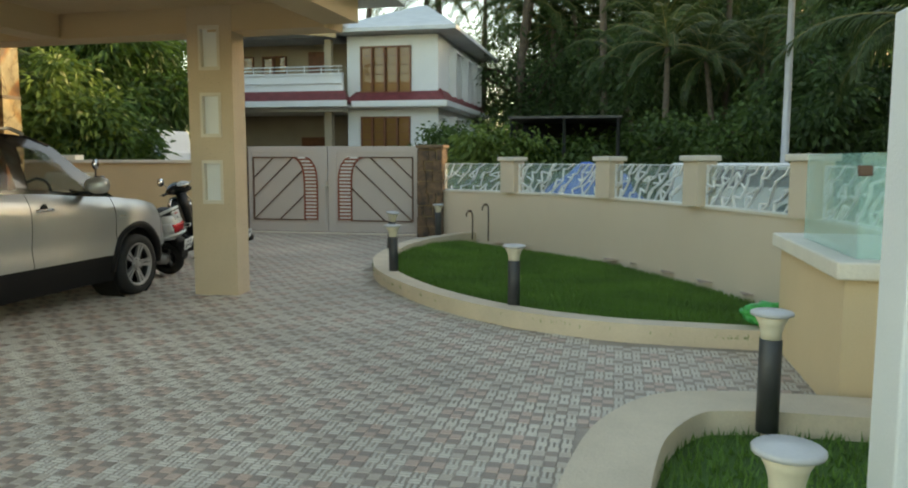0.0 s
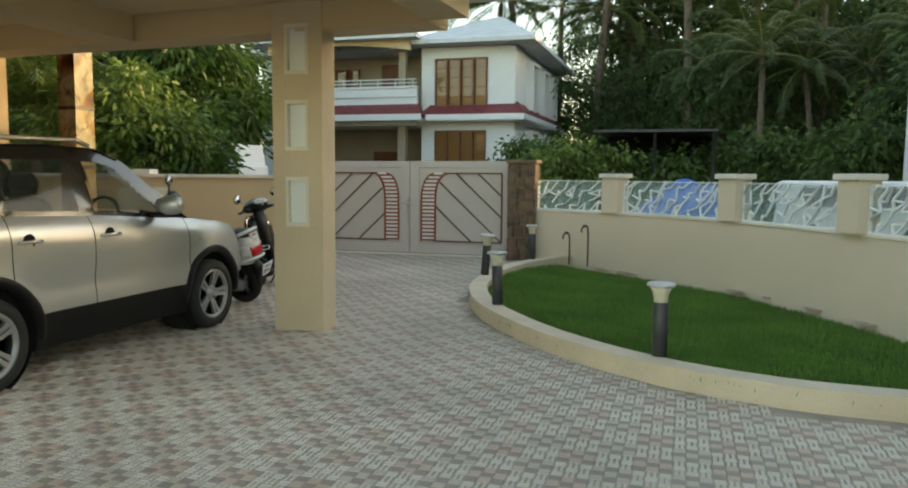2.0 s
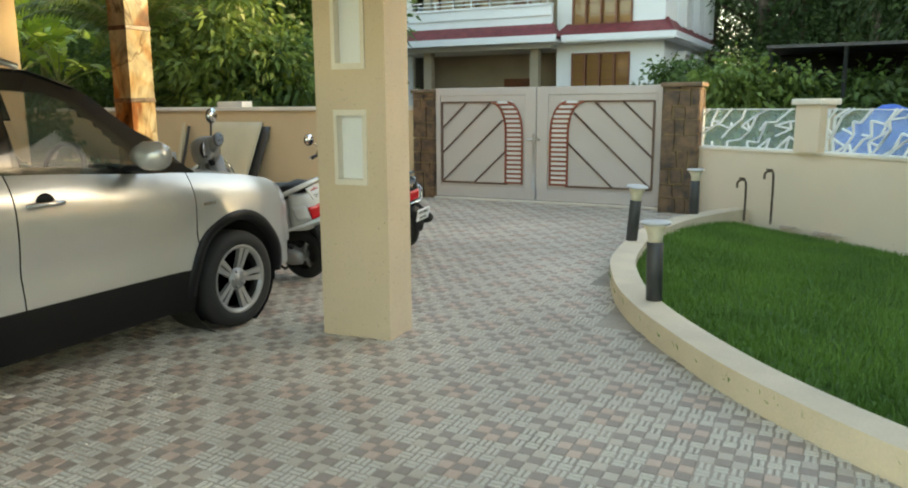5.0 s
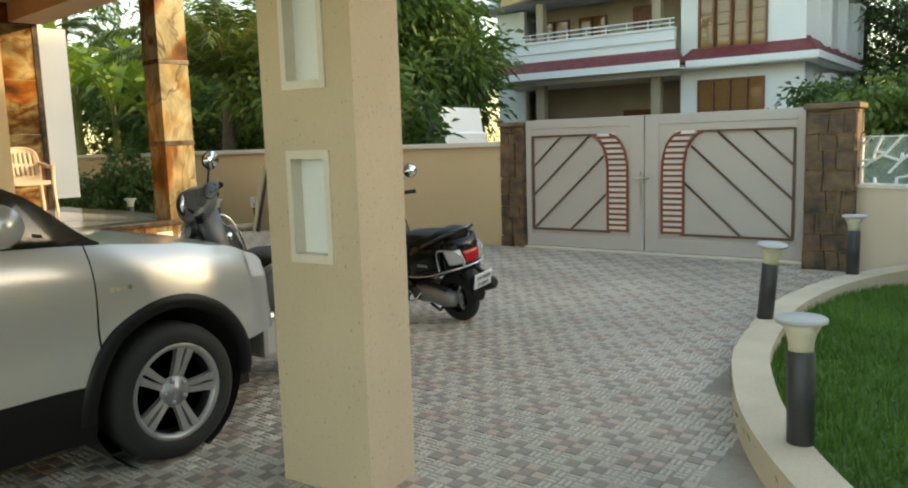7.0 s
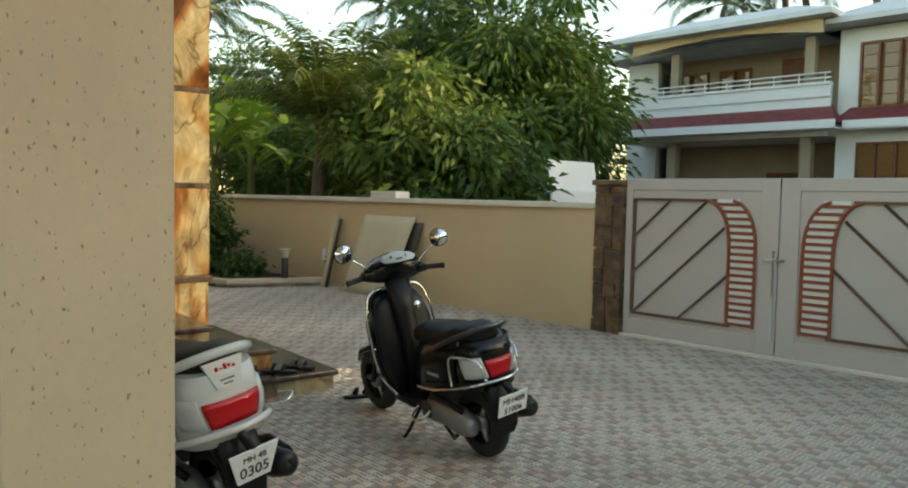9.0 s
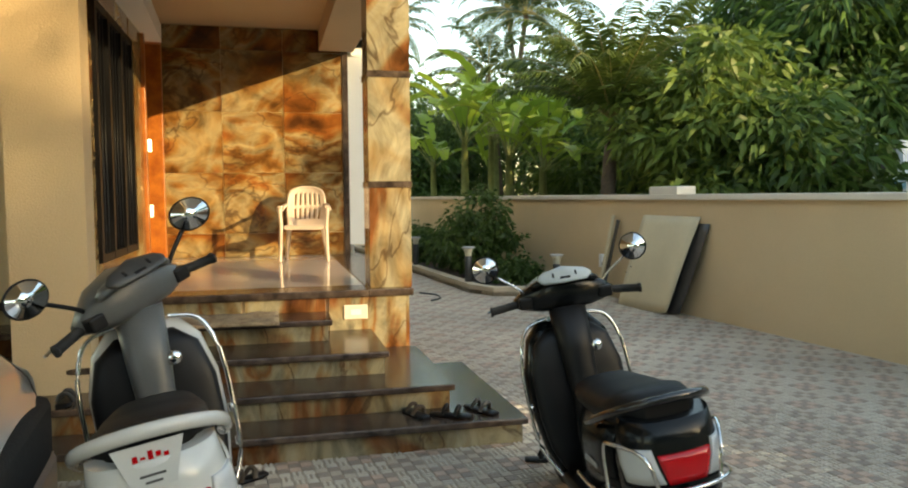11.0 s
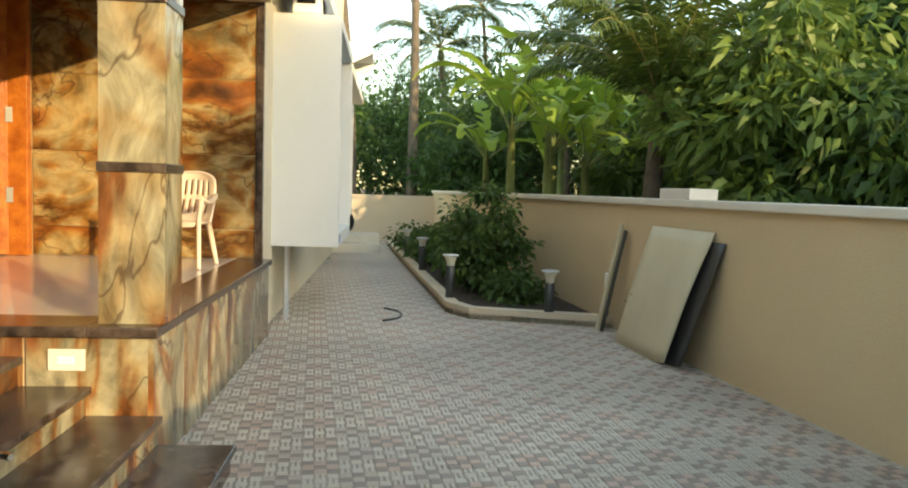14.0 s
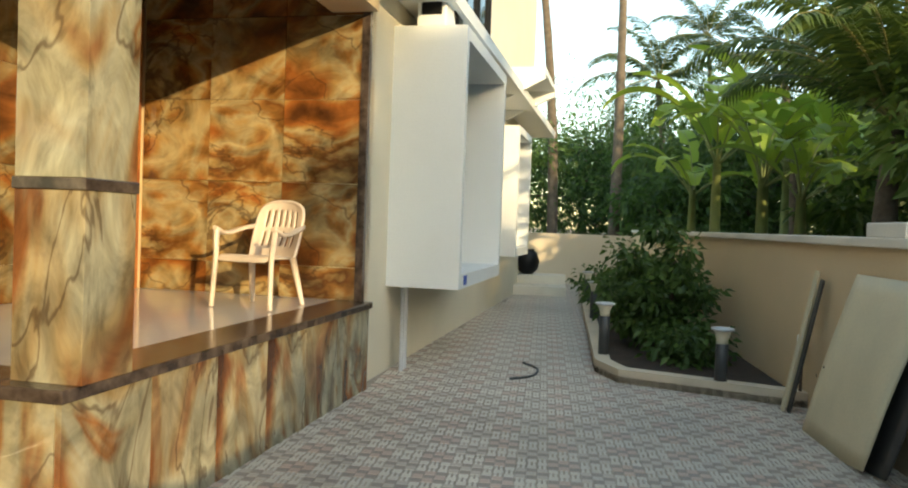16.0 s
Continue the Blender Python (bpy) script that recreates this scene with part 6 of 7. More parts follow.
def scooter(m, body, panel, tail, label, plate, steer, roll, white):
    t = thing("scooter", m, label, "scooter", "scooters in the yard")
    B, K, C, G = M[body], M["black"], M["chrome"], M[panel]
    wheel(t, pose(0, 0, .21), .21, .098, .125, False)
    wheel(t, pose(1.19, 0, .21), .21, .09, .125, False)
    # leg shield and footboard
    bm = BM()
    loft(bm, [((.72, 0, .25), .05, .15), ((.77, 0, .36), .065, .20), ((.81, 0, .52), .07, .225), ((.84, 0, .70), .07, .225), ((.865, 0, .84), .065, .19), ((.875, 0, .92), .05, .12)], "z", 24, power=3.2)
    part("front_apron", bm, B, t)
    bm = BM()
    loft(bm, [((.655, 0, .27), .03, .14), ((.70, 0, .38), .035, .19), ((.74, 0, .52), .04, .212), ((.77, 0, .70), .04, .212), ((.795, 0, .83), .035, .175), ((.81, 0, .89), .025, .10)], "z", 24, power=3.4)
    ia = part("inner_apron", bm, K, t, "black inner leg shield")
    bm = BM()
    loft(bm, [((.64, 0, .28), .05, .08), ((.70, 0, .6), .05, .06), ((.74, 0, .80), .06, .075), ((.79, 0, .99), .065, .085)], "z", 16)
    part("centre_column", bm, G, t)
    bm = BM()
    lathe(bm, [(.0, .010), (.019, .010), (.024, .004), (.027, 0)], 18, xf=pose(.703, -.085, .80, 0, -80, 0))
    part("key_lock", bm, C, t, "bright key lock")
    for sg in (-1, 1):
        bm = BM()
        tube(bm, spline([(.66, sg * .17, .27), (.72, sg * .235, .40), (.765, sg * .248, .60), (.80, sg * .24, .78), (.83, sg * .19, .90), (.83, sg * .09, .93)], 6), .0085, 8)
        part("leg_guard", bm, C, t, "chrome leg guard")
        for z in (.44, .56):
            bm = BM()
            lathe(bm, [(.0, -.016), (.013, -.014), (.013, .014), (0, .016)], 10, xf=pose(.74 + (z - .44) * .2, sg * .238, z))
            part("guard_clamp", bm, C, t, "chrome guard clamp")
    bm = BM()
    loft(bm, [((.78, 0, .235), .12, .02), ((.70, 0, .245), .165, .03), ((.50, 0, .245), .17, .035), ((.34, 0, .26), .15, .045)], "x", 18, power=4)
    part("floorboard", bm, K, t, "black footboard")
    # body and tail
    bm = BM()
    loft(bm, [((.47, 0, .44), .11, .17), ((.42, 0, .47), .15, .20), ((.30, 0, .51), .175, .19), ((.12, 0, .55), .188, .165), ((-.03, 0, .575), .182, .145)], "x", 26, power=2.9)
    part("side_body", bm, B, t)
    part("tail_shell", tail_patch(-1.5, 1.5, .46, .74, 0, n=22, thick=.05), B, t)
    bm = BM()
    loft(bm, [((.50, 0, .655), .06, .04), ((.44, 0, .69), .13, .06), ((.26, 0, .705), .155, .06), ((.10, 0, .715), .155, .06), ((.03, 0, .735), .155, .07), ((-.06, 0, .745), .13, .06), ((-.12, 0, .745), .08, .04)], "x", 22, power=2.8)
    part("seat", bm, M["seat_vinyl"], t, "black vinyl seat")
    bm = BM()
    tube(bm, spline([(.17, .185, .665), (.06, .192, .71), (-.07, .172, .765), (-.155, .10, .80), (-.178, 0, .81), (-.155, -.10, .80), (-.07, -.172, .765), (.06, -.192, .71), (.17, -.185, .665)], 6), .0195 if white else .016, 10)
    part("grab_rail", bm, M[tail], t, "curved rear grab rail")
    if white:
        bm = BM()
        prism(bm, [(-.05, -.03), (.05, -.03), (.085, .075), (-.085, .075)], 0, .012)
        q = part("tail_panel", bm, B, t, "white shield panel below the grab rail")
        q.matrix_basis = Matrix(((0, .30, -1, -.187), (1, 0, 0, 0), (0, .95, .30, .705), (0, 0, 0, 1)))
        bm = BM()
        for k in range(2):
            box(bm, -.03 + .01 * k, .03 - .01 * k, -.004 - .016 * k, .002 - .016 * k, .012, .0135)
        part("tail_badge", bm, M["rim_dark"], q)
        bm = BM()
        for k in range(5):
            box(bm, -.045 + k * .018, -.033 + k * .018, .035 + .004 * (k % 2), .045 + .006 * (k % 3), .012, .0135)
        part("tail_lettering", bm, M["red_lens"], q)
    part("tail_lamp", tail_patch(-.52 if white else -.34, .52 if white else .34, .535, .635, .009, .16), M["red_lens"], t, "red tail lamp lens")
    for sg in (-1, 1):
        a, b = sorted((sg * (.60 if white else .42), sg * 1.32))
        part("indicator", tail_patch(a, b, .54, .655, .008, .22), M["lamp_glass"], t, "clear indicator lens")
        bm = BM()
        for k in range(4):
            box(bm, .22 - .03 * k, .24 - .03 * k, min(sg * .187, sg * .192), max(sg * .187, sg * .192), .50, .518)
        part("side_badge", bm, M["rim_dark" if white else "cap_grey"], t, "small side badge")
    rail = B if white else C
    bm = BM()
    tube(bm, spline([(.36, .19, .40), (.14, .215, .43), (-.06, .215, .48), (-.19, .15, .51), (-.245, 0, .52), (-.19, -.15, .51), (-.06, -.215, .48), (.14, -.215, .43), (.36, -.19, .40)], 6), .015 if white else .0085, 8)
    part("body_guard", bm, rail, t, "body guard rail round the tail")
    if not white:
        for sg in (-1, 1):
            bm = BM()
            tube(bm, spline([(-.04, sg * .215, .49), (-.02, sg * .205, .63), (-.08, sg * .195, .66), (-.20, sg * .135, .635), (-.225, sg * .11, .53)], 5), .0075, 8)
            part("lamp_guard", bm, C, t, "chrome lamp guard loop")
    else:
        bm = BM()
        tube(bm, spline([(-.15, -.19, .53), (-.22, -.21, .54), (-.20, -.27, .56), (-.12, -.25, .55)], 4), .006, 6)
        part("rail_end", bm, C, t, "bent chrome rail end")
    # mudguard, number plate
    bm = BM()
    loft(bm, [((-.12, 0, .47), .09, .06), ((-.20, 0, .42), .09, .07), ((-.235, 0, .33), .085, .07), ((-.24, 0, .26), .07, .04), ((-.235, 0, .21), .05, .015)], "x", 16, power=3.5)
    part("rear_mudguard", bm, K, t, "dark rear mudguard flap")
    pm = pose(-.30, 0, .39, 0, -16, 0)
    bm = BM()
    if white:
        prism(bm, [(-.07, -.07), (.07, -.07), (.105, .065), (-.105, .065)], -.004, .004)
        for v in bm.verts:
            v.co = Vector((v.co.z, v.co.x, v.co.y))
        bmesh.ops.recalc_face_normals(bm, faces=bm.faces[:])
    else:
        box(bm, -.004, .004, -.10, .10, -.065, .065, bevel=.003)
    pl = part("number_plate", bm, M["white"], t, "white number plate", at=pm)
    bm = BM()
    tube(bm, [(.004, 0, .05), (.09, 0, .08)], .02, 6)
    part("plate_bracket", bm, K, pl)
    rot = Matrix(((0, 0, -1, 0), (-1, 0, 0, 0), (0, 1, 0, 0), (0, 0, 0, 1)))
    for txt, size, z in plate:
        lettering(txt, size, Matrix.Translation((-.0055, 0, z)) @ rot, pl, M["black"])
    # engine, exhaust, stands
    bm = BM()
    lathe(bm, [(.0, -.26), (.04, -.25), (.062, -.12), (.064, .10), (.05, .20), (.03, .22), (.0, .21)], 18, xf=pose(-.06, -.165, .27) @ pose(0, 0, 0, 0, -80, 0))
    part("exhaust", bm, M["exhaust"], t, "dark exhaust silencer")
    bm = BM()
    loft(bm, [((-.20, -.20, .30), .03, .05), ((-.02, -.235, .29), .018, .06), ((.16, -.225, .25), .012, .04)], "x", 14)
    part("heat_shield", bm, K, t, "black heat shield on the silencer")
    bm = BM()
    loft(bm, [((.42, .07, .24), .05, .05), ((.32, .10, .245), .065, .085), ((.18, .115, .25), .055, .075), ((.04, .115, .235), .06, .085), ((-.05, .11, .22), .045, .06), ((-.08, .11, .22), .02, .03)], "x", 16, power=2.4)
    part("engine_case", bm, M["alloy"], t, "grey cast engine case")
    bm = BM()
    lathe(bm, [(.0, .012), (.05, .01), (.058, 0)], 20, xf=pose(.33, .165, .25, -90, 0, 0))
    part("fan_cover", bm, M["rim_dark"], t)
    bm = BM()
    tube(bm, spline([(.30, .14, .33), (.20, .17, .36), (.06, .16, .34), (.0, .13, .30)], 4), .018, 8)
    part("intake_hose", bm, K, t)
    bm = BM()
    tube(bm, [(.46, .13, .22), (.50, .20, .09), (.54, .245, .012), (.59, .255, .006)], .011, 8)
    part("side_stand", bm, K, t, "black side stand")
    bm = BM()
    tube(bm, spline([(.40, .18, .26), (.37, .25, .22), (.28, .25, .22), (.25, .19, .27)], 4), .009, 8)
    part("foot_peg", bm, C, t, "chrome foot peg loop")
    bm = BM()
    tube(bm, [(.24, .10, .15), (.10, .14, .12), (.04, .16, .16)], .012, 8)
    tube(bm, [(.24, -.10, .15), (.10, -.14, .12)], .012, 8)
    part("centre_stand", bm, K, t, "black centre stand folded up")
    bm = BM()
    loft(bm, [((.97, 0, .40), .01, .02), ((1.03, 0, .44), .065, .03), ((1.17, 0, .455), .068, .03), ((1.33, 0, .40), .06, .03), ((1.40, 0, .33), .04, .02)], "x", 16)
    part("front_mudguard", bm, B, t)
    bm = BM()
    for sg in (-1, 1):
        tube(bm, [(1.17, sg * .06, .22), (.96, sg * .05, .62)], .018, 8)
    part("front_fork", bm, K, t)
    # handlebar group, steered
    hb = new("handlebar")
    hb.parent = t
    hb.matrix_basis = pose(.80, 0, 1.0, 0, 0, steer) @ pose(0, 0, 0, roll, 0, 0)
    cover = M["scooter_grey"] if white else B
    bm = BM()
    loft(bm, [((.02, -.225, .02), .025, .02), ((.02, -.18, .03), .055, .045), ((.025, -.11, .045), .10, .075), ((.03, 0, .055), .12, .09), ((.025, .11, .045), .10, .075), ((.02, .18, .03), .055, .045), ((.02, .225, .02), .025, .02)], "y", 20, power=3)
    part("handlebar_cover", bm, cover, hb)
    bm = BM()
    loft(bm, [((-.055, -.15, .095), .01, .01), ((-.06, -.12, .108), .035, .016), ((-.055, 0, .130), .055, .02), ((-.06, .12, .108), .035, .016), ((-.055, .15, .095), .01, .01)], "y", 16)
    ip = part("instrument_hood", bm, cover, hb)
    dm = pose(-.092, 0, .128, 0, -40, 0)
    bm = BM()
    loft(bm, [((0, -.118, 0), .008, .006), ((0, -.095, 0), .032, .010), ((.006, 0, .006), .048, .013), ((0, .095, 0), .032, .010), ((0, .118, 0), .008, .006)], "y", 16)
    dial = part("instrument_panel", bm, M["dial"] if not white else M["rim_dark"], ip, "instrument dial under clear plastic")
    dial.matrix_basis = dm
    bm = BM()
    box(bm, -.026, -.016, -.022, .022, .012, .019)
    for k in (-1, 1):
        box(bm, -.012, .010, k * .05 - .004, k * .05 + .004, .010, .018)
    part("dial_marks", bm, K, ip).matrix_basis = dm
    for sg in (-1, 1):
        bm = BM()
        tube(bm, [(.01, sg * .20, .02), (-.035, sg * .335, .012)], [.018, .018], 10)
        lathe(bm, [(.0, -.004), (.022, -.004), (.022, .006), (0, .008)], 12, xf=pose(-.035, sg * .335, .012, 90, 0, 0))
        part("grip", bm, M["rubber"], hb, "black rubber grip")
        bm = BM()
        box(bm, -.06, .0, min(sg * .15, sg * .21), max(sg * .15, sg * .21), .0, .05, bevel=.008)
        part("switch_block", bm, K, hb)
        bm = BM()
        tube(bm, spline([(.05, sg * .19, .015), (.05, sg * .26, .01), (.02, sg * .35, .0)], 3), .006, 6)
        part("brake_lever", bm, C if not white else M["steel"], hb)
        bm = BM()
        tube(bm, spline([(0, sg * .17, .05), (-.005, sg * .20, .09), (-.01, sg * .29, .16)], 4), .006 if not white else .008, 6)
        part("mirror_stem", bm, C if not white else K, hb)
        mm = pose(-.02, sg * .335, .20, 0, -86 - 6 * sg, sg * 14 - 12)
        rx = 1.25 if white else 1.0
        bm = BM()
        lathe(bm, [(.0, -.03), (.04, -.025), (.058, -.008), (.062, .002), (.056, .006)], 24, xf=mm @ Matrix.Diagonal((1, rx, 1, 1)))
        part("mirror_shell", bm, K, hb, "black mirror shell")
        bm = BM()
        lathe(bm, [(.056, .0075), (0, .009)], 24, xf=mm @ Matrix.Diagonal((1, rx, 1, 1)))
        part("mirror_glass", bm, M["mirror"], hb, "mirror glass")
    return t


scooter(pose(-3.06, 11.755, 0.0, 0, 0, 172) @ pose(0, 0, 0, -9, 0, 0), "scooter_black", "black", "gloss_black", "black scooter with chrome guards leaning on its side stand", (("MH48B", .052, .008), ("51006", .052, -.05)), -9, 0, False)
scooter(pose(-3.09, 10.14, 0.0, 0, 0, 182) @ pose(0, 0, 0, -10, 0, 0) @ Matrix.Diagonal((1.06, 1.08, 1.08, 1)), "scooter_white", "scooter_grey", "scooter_white", "white and grey scooter with a red tail lamp by the steps", (("MH 48", .036, .018), ("0305", .064, -.046)), 34, -14, True)


# ---- plastic chair on the verandah ----
def plastic_chair(m):
    t = thing("plastic_chair", m, "cream moulded plastic armchair with a slotted back", "chair")
    P = M["chair_plastic"]
    bm = BM()
    loft(bm, [((-.22, 0, .40), .20, .012), ((0, 0, .405), .23, .014), ((.20, 0, .415), .235, .018), ((.24, 0, .395), .23, .02)], "x", 18, power=5)
    part("seat", bm, P, t)
    # moulded back shell with two rows of slots
    bm = BM()
    NU, NV = 23, 22
    lay = []
    for off in (0, .014):
        g = []
        for i in range(NU + 1):
            u = 2 * i / NU - 1
            col = []
            for j in range(NV + 1):
                v = j / NV
                wide = .205 + .02 * math.sin(math.pi * v) - .05 * max(0, v - .8) ** 2 * 25
                col.append(bm.verts.new((-.20 - .17 * v - .03 * math.sin(math.pi * v) + .045 * u * u - off, u * wide, .41 + .46 * v - .025 * u * u * v)))
            g.append(col)
        lay.append(g)
    slot = lambda i, j: i % 3 == 1 and 3 <= i <= 20 and (4 <= j <= 9 or 12 <= j <= 18)
    F, K_ = lay
    for i in range(NU):
        for j in range(NV):
            if slot(i, j):
                for (a, b), (di, dj) in ((((0, 0), (1, 0)), (0, -1)), (((1, 0), (1, 1)), (1, 0)), (((1, 1), (0, 1)), (0, 1)), (((0, 1), (0, 0)), (-1, 0))):
                    if not slot(i + di, j + dj):
                        p, q = (i + a[0], j + a[1]), (i + b[0], j + b[1])
                        bm.faces.new((F[p[0]][p[1]], F[q[0]][q[1]], K_[q[0]][q[1]], K_[p[0]][p[1]]))
                continue
            for g in lay:
                bm.faces.new((g[i][j], g[i + 1][j], g[i + 1][j + 1], g[i][j + 1])).smooth = True
    bmesh.ops.recalc_face_normals(bm, faces=bm.faces[:])
    part("backrest", bm, P, t, "slotted moulded backrest")
    bm = BM()
    tube(bm, spline([(-.20, -.212, .40), (-.27, -.226, .60), (-.345, -.205, .80), (-.375, -.12, .865), (-.39, 0, .88), (-.375, .12, .865), (-.345, .205, .80), (-.27, .226, .60), (-.20, .212, .40)], 5), .017, 8)
    part("back_rim", bm, P, t)
    for sg in (-1, 1):
        bm = BM()
        loft(bm, [((-.31, sg * .235, .665), .018, .02), ((-.18, sg * .268, .645), .028, .017), ((.0, sg * .283, .605), .036, .016), ((.12, sg * .283, .60), .038, .016), ((.20, sg * .278, .63), .034, .016), ((.235, sg * .272, .645), .022, .014)], "x", 14, power=3)
        part("armrest", bm, P, t)
        bm = BM()
        tube(bm, spline([(.205, sg * .275, .63), (.215, sg * .27, .52), (.225, sg * .262, .40), (.25, sg * .275, .0)], 4), [.028 - .0007 * k for k in range(13)], 8)
        part("leg", bm, P, t)
        bm = BM()
        tube(bm, [(-.20, sg * .20, .41), (-.30, sg * .25, .0)], [.03, .02], 8)
        part("leg", bm, P, t)


plastic_chair(pose(-9.54, 11.36, .758, 0, 0, -12) @ Matrix.Diagonal((.94, .94, .94, 1)))


# ---- boards against the wall ----
def bent_board(m, w, h, lean, sag, mt, label, n=10):
    t = thing("leaning_board", m, label, "board", "boards against the wall")
    bm = BM()
    rows = []
    for i in range(n + 1):
        u = i / n
        row = []
        for j in range(n + 1):
            v = j / n
            x = w * u + .26 * v * (1 - .2 * v) - .10 * (1 - v) ** 3 * u
            z0 = .0 + .16 * max(0, u - .75) ** 1.2 * (1 if sag > 0 else 0)
            z = z0 + (h - z0) * v
            y = lean * v - sag * math.sin(math.pi * v) * (.4 + .6 * u)
            row.append((x, y, z))
        rows.append(row)
    for off in (0, .012):
        vs = [[bm.verts.new((x, y + off, z)) for x, y, z in r] for r in rows]
        for i in range(n):
            for j in range(n):
                f = bm.faces.new((vs[i][j], vs[i + 1][j], vs[i + 1][j + 1], vs[i][j + 1]))
                f.smooth = True
        if off == 0:
            front = vs
    rim = lambda g: [g[i][0] for i in range(n + 1)] + [g[n][j] for j in range(1, n + 1)] + [g[i][n] for i in range(n - 1, -1, -1)] + [g[0][j] for j in range(n - 1, 0, -1)]
    a, b = rim(front), rim(vs)
    for i in range(len(a)):
        bm.faces.new((a[i], a[(i + 1) % len(a)], b[(i + 1) % len(b)], b[i]))
    bmesh.ops.recalc_face_normals(bm, faces=bm.faces[:])
    part("sheet", bm, M[mt], t)
    if mt == "ply":
        for x, z in ((.14, .52), (.05, .44)):
            bm = BM()
            lathe(bm, [(.012, 0), (0, .003)], 10, xf=pose(x + .1, lean * z / h - .06, z, 90, 0, 0))
            part("knot_hole", bm, M["black"], t)


bent_board(pose(-9.80, 15.56, .0), 1.20, 1.20, .26, .05, "ply", "large pale plywood sheet leaning against the wall")
bent_board(pose(-9.60, 15.63, .0), 1.16, 1.12, .20, .03, "rim_dark", "dark sheet leaning behind the plywood")
for k, (x, dx, h) in enumerate(((-10.42, .20, 1.20), (-10.35, .13, 1.14), (-10.48, .16, 1.05))):
    t = thing("plank", pose(x, 15.60, 0), "narrow pale plank leaning against the wall", "plank", "planks against the wall")
    bm = BM()
    box(bm, -.035, .035, -.008, .008, 0, h, bevel=.003, xf=pose(0, .03 * k, 0.003, -9 + k, 6 + 3 * k, 0))
    part("plank_board", bm, M["ply" if k != 1 else "rim_dark"], t)

# ---- glass-topped pedestal at the end of the curved wall ----
t = thing("pedestal", pose(3.78, 5.92, 0), "cream pedestal with a white top slab", "pedestal")
bm = BM()
box(bm, 0, .82, 0, 1.70, -.03, .80)
part("body", bm, M["cream"], t)
bm = BM()
box(bm, -.06, .82, -.07, 1.76, .80, .90, bevel=.012)
part("top_slab", bm, M["coping"], t, "white top slab")
t = thing("glass_screen", pose(3.86, 6.02, .90), "frameless greenish glass screen on the pedestal", "glass screen")
for a, b, c, d in ((0, .012, 0, 1.25), (.012, .68, 0, .012)):
    bm = BM()
    box(bm, a, b, c, d, 0, .60)
    g = part("glass_pane", bm, M["glass_green"], t)
    g.visible_shadow = False
bm = BM()
box(bm, -.01, .06, -.012, .03, .47, .53, bevel=.006)
part("corner_clip", bm, M["dark_iron"], t, "brown metal corner clip")
t = thing("white_post", pose(3.56, 4.35, .05), "tall plain white post in the grass bed", "post")
bm = BM()
box(bm, 0, .3, 0, .3, -.05, 1.97, bevel=.01)
part("shaft", bm, M["white"], t)

# green bag on the kerb
t = thing("plastic_bag", pose(3.72, 7.72, .145), "crumpled bright green plastic bag on the kerb", "bag")
bm = BM()
bmesh.ops.create_icosphere(bm, subdivisions=4, radius=.115)
for v in bm.verts:
    q = v.co.copy()
    v.co *= 1 + .45 * noise.noise(q * 13) + .25 * noise.noise(q * 31)
    v.co.z = max(v.co.z * .85 + .10, 0)
    v.co.x *= 1.5
part("bag", bm, M["green_plastic"], t)

# taps, pipes
for x, y, z, h in ((.30, 14.72, .06, .55), (-.02, 14.9, .06, .42)):
    t = thing("garden_tap", pose(x, y, z, 0, 0, -130), "rusty garden tap on a standing pipe", "tap", "garden taps")
    bm = BM()
    tube(bm, spline([(0, 0, -.02), (0, 0, h), (.05, 0, h + .07), (.13, 0, h + .05), (.14, 0, h - .02)], 4), .014, 8)
    part("pipe", bm, M["rust"], t)
    bm = BM()
    box(bm, .05, .09, -.035, .035, h + .08, h + .10, bevel=.005)
    part("tap_handle", bm, M["rust"], t)
for x in (-10.62,):
    t = thing("wall_tap", pose(x, 15.80, .06), "tap on a pipe by the boundary wall", "tap")
    bm = BM()
    tube(bm, [(0, 0, -.02), (0, 0, .42), (.06, -.04, .42)], .014, 8)
    part("pipe", bm, M["rust"], t)
    bm = BM()
    box(bm, -.06, .02, -.03, .03, .36, .55, bevel=.01)
    part("tap_body", bm, M["white"], t)
t = thing("drain_pipe", HM @ pose(-4.75, .05, 0), "pair of grey pipes under the white bay", "pipe")
for dx in (0, .12):
    bm = BM()
    tube(bm, [(dx, 0, -.01), (dx + .02, 0, .82)], .022, 8)
    part("pipe", bm, M["cap_grey"], t)
bm = BM()
tube(bm, spline([(-11.9, 13.4, .012), (-11.6, 13.55, .012), (-11.2, 13.5, .012), (-11.0, 13.3, .012)], 5), .012, 8)
t = thing("hose_piece", pose(0, 0, 0), "short dark piece of hose on the tiles", "hose")
part("hose", bm, M["bollard"], t)
t = thing("passage_step", pose(-20.6, 13.35, 0), "low pale step at the end of the passage", "step")
bm = BM(); box(bm, -.8, .5, -.75, .7, -.03, .2, bevel=.015); part("block", bm, M["coping"], t)
bm = BM(); box(bm, -.8, -.1, -.75, .7, .2, .4, bevel=.015); part("block", bm, M["coping"], t)
t = thing("water_pot", pose(-20.9, 13.2, .4), "dark round pot on the passage step", "pot")
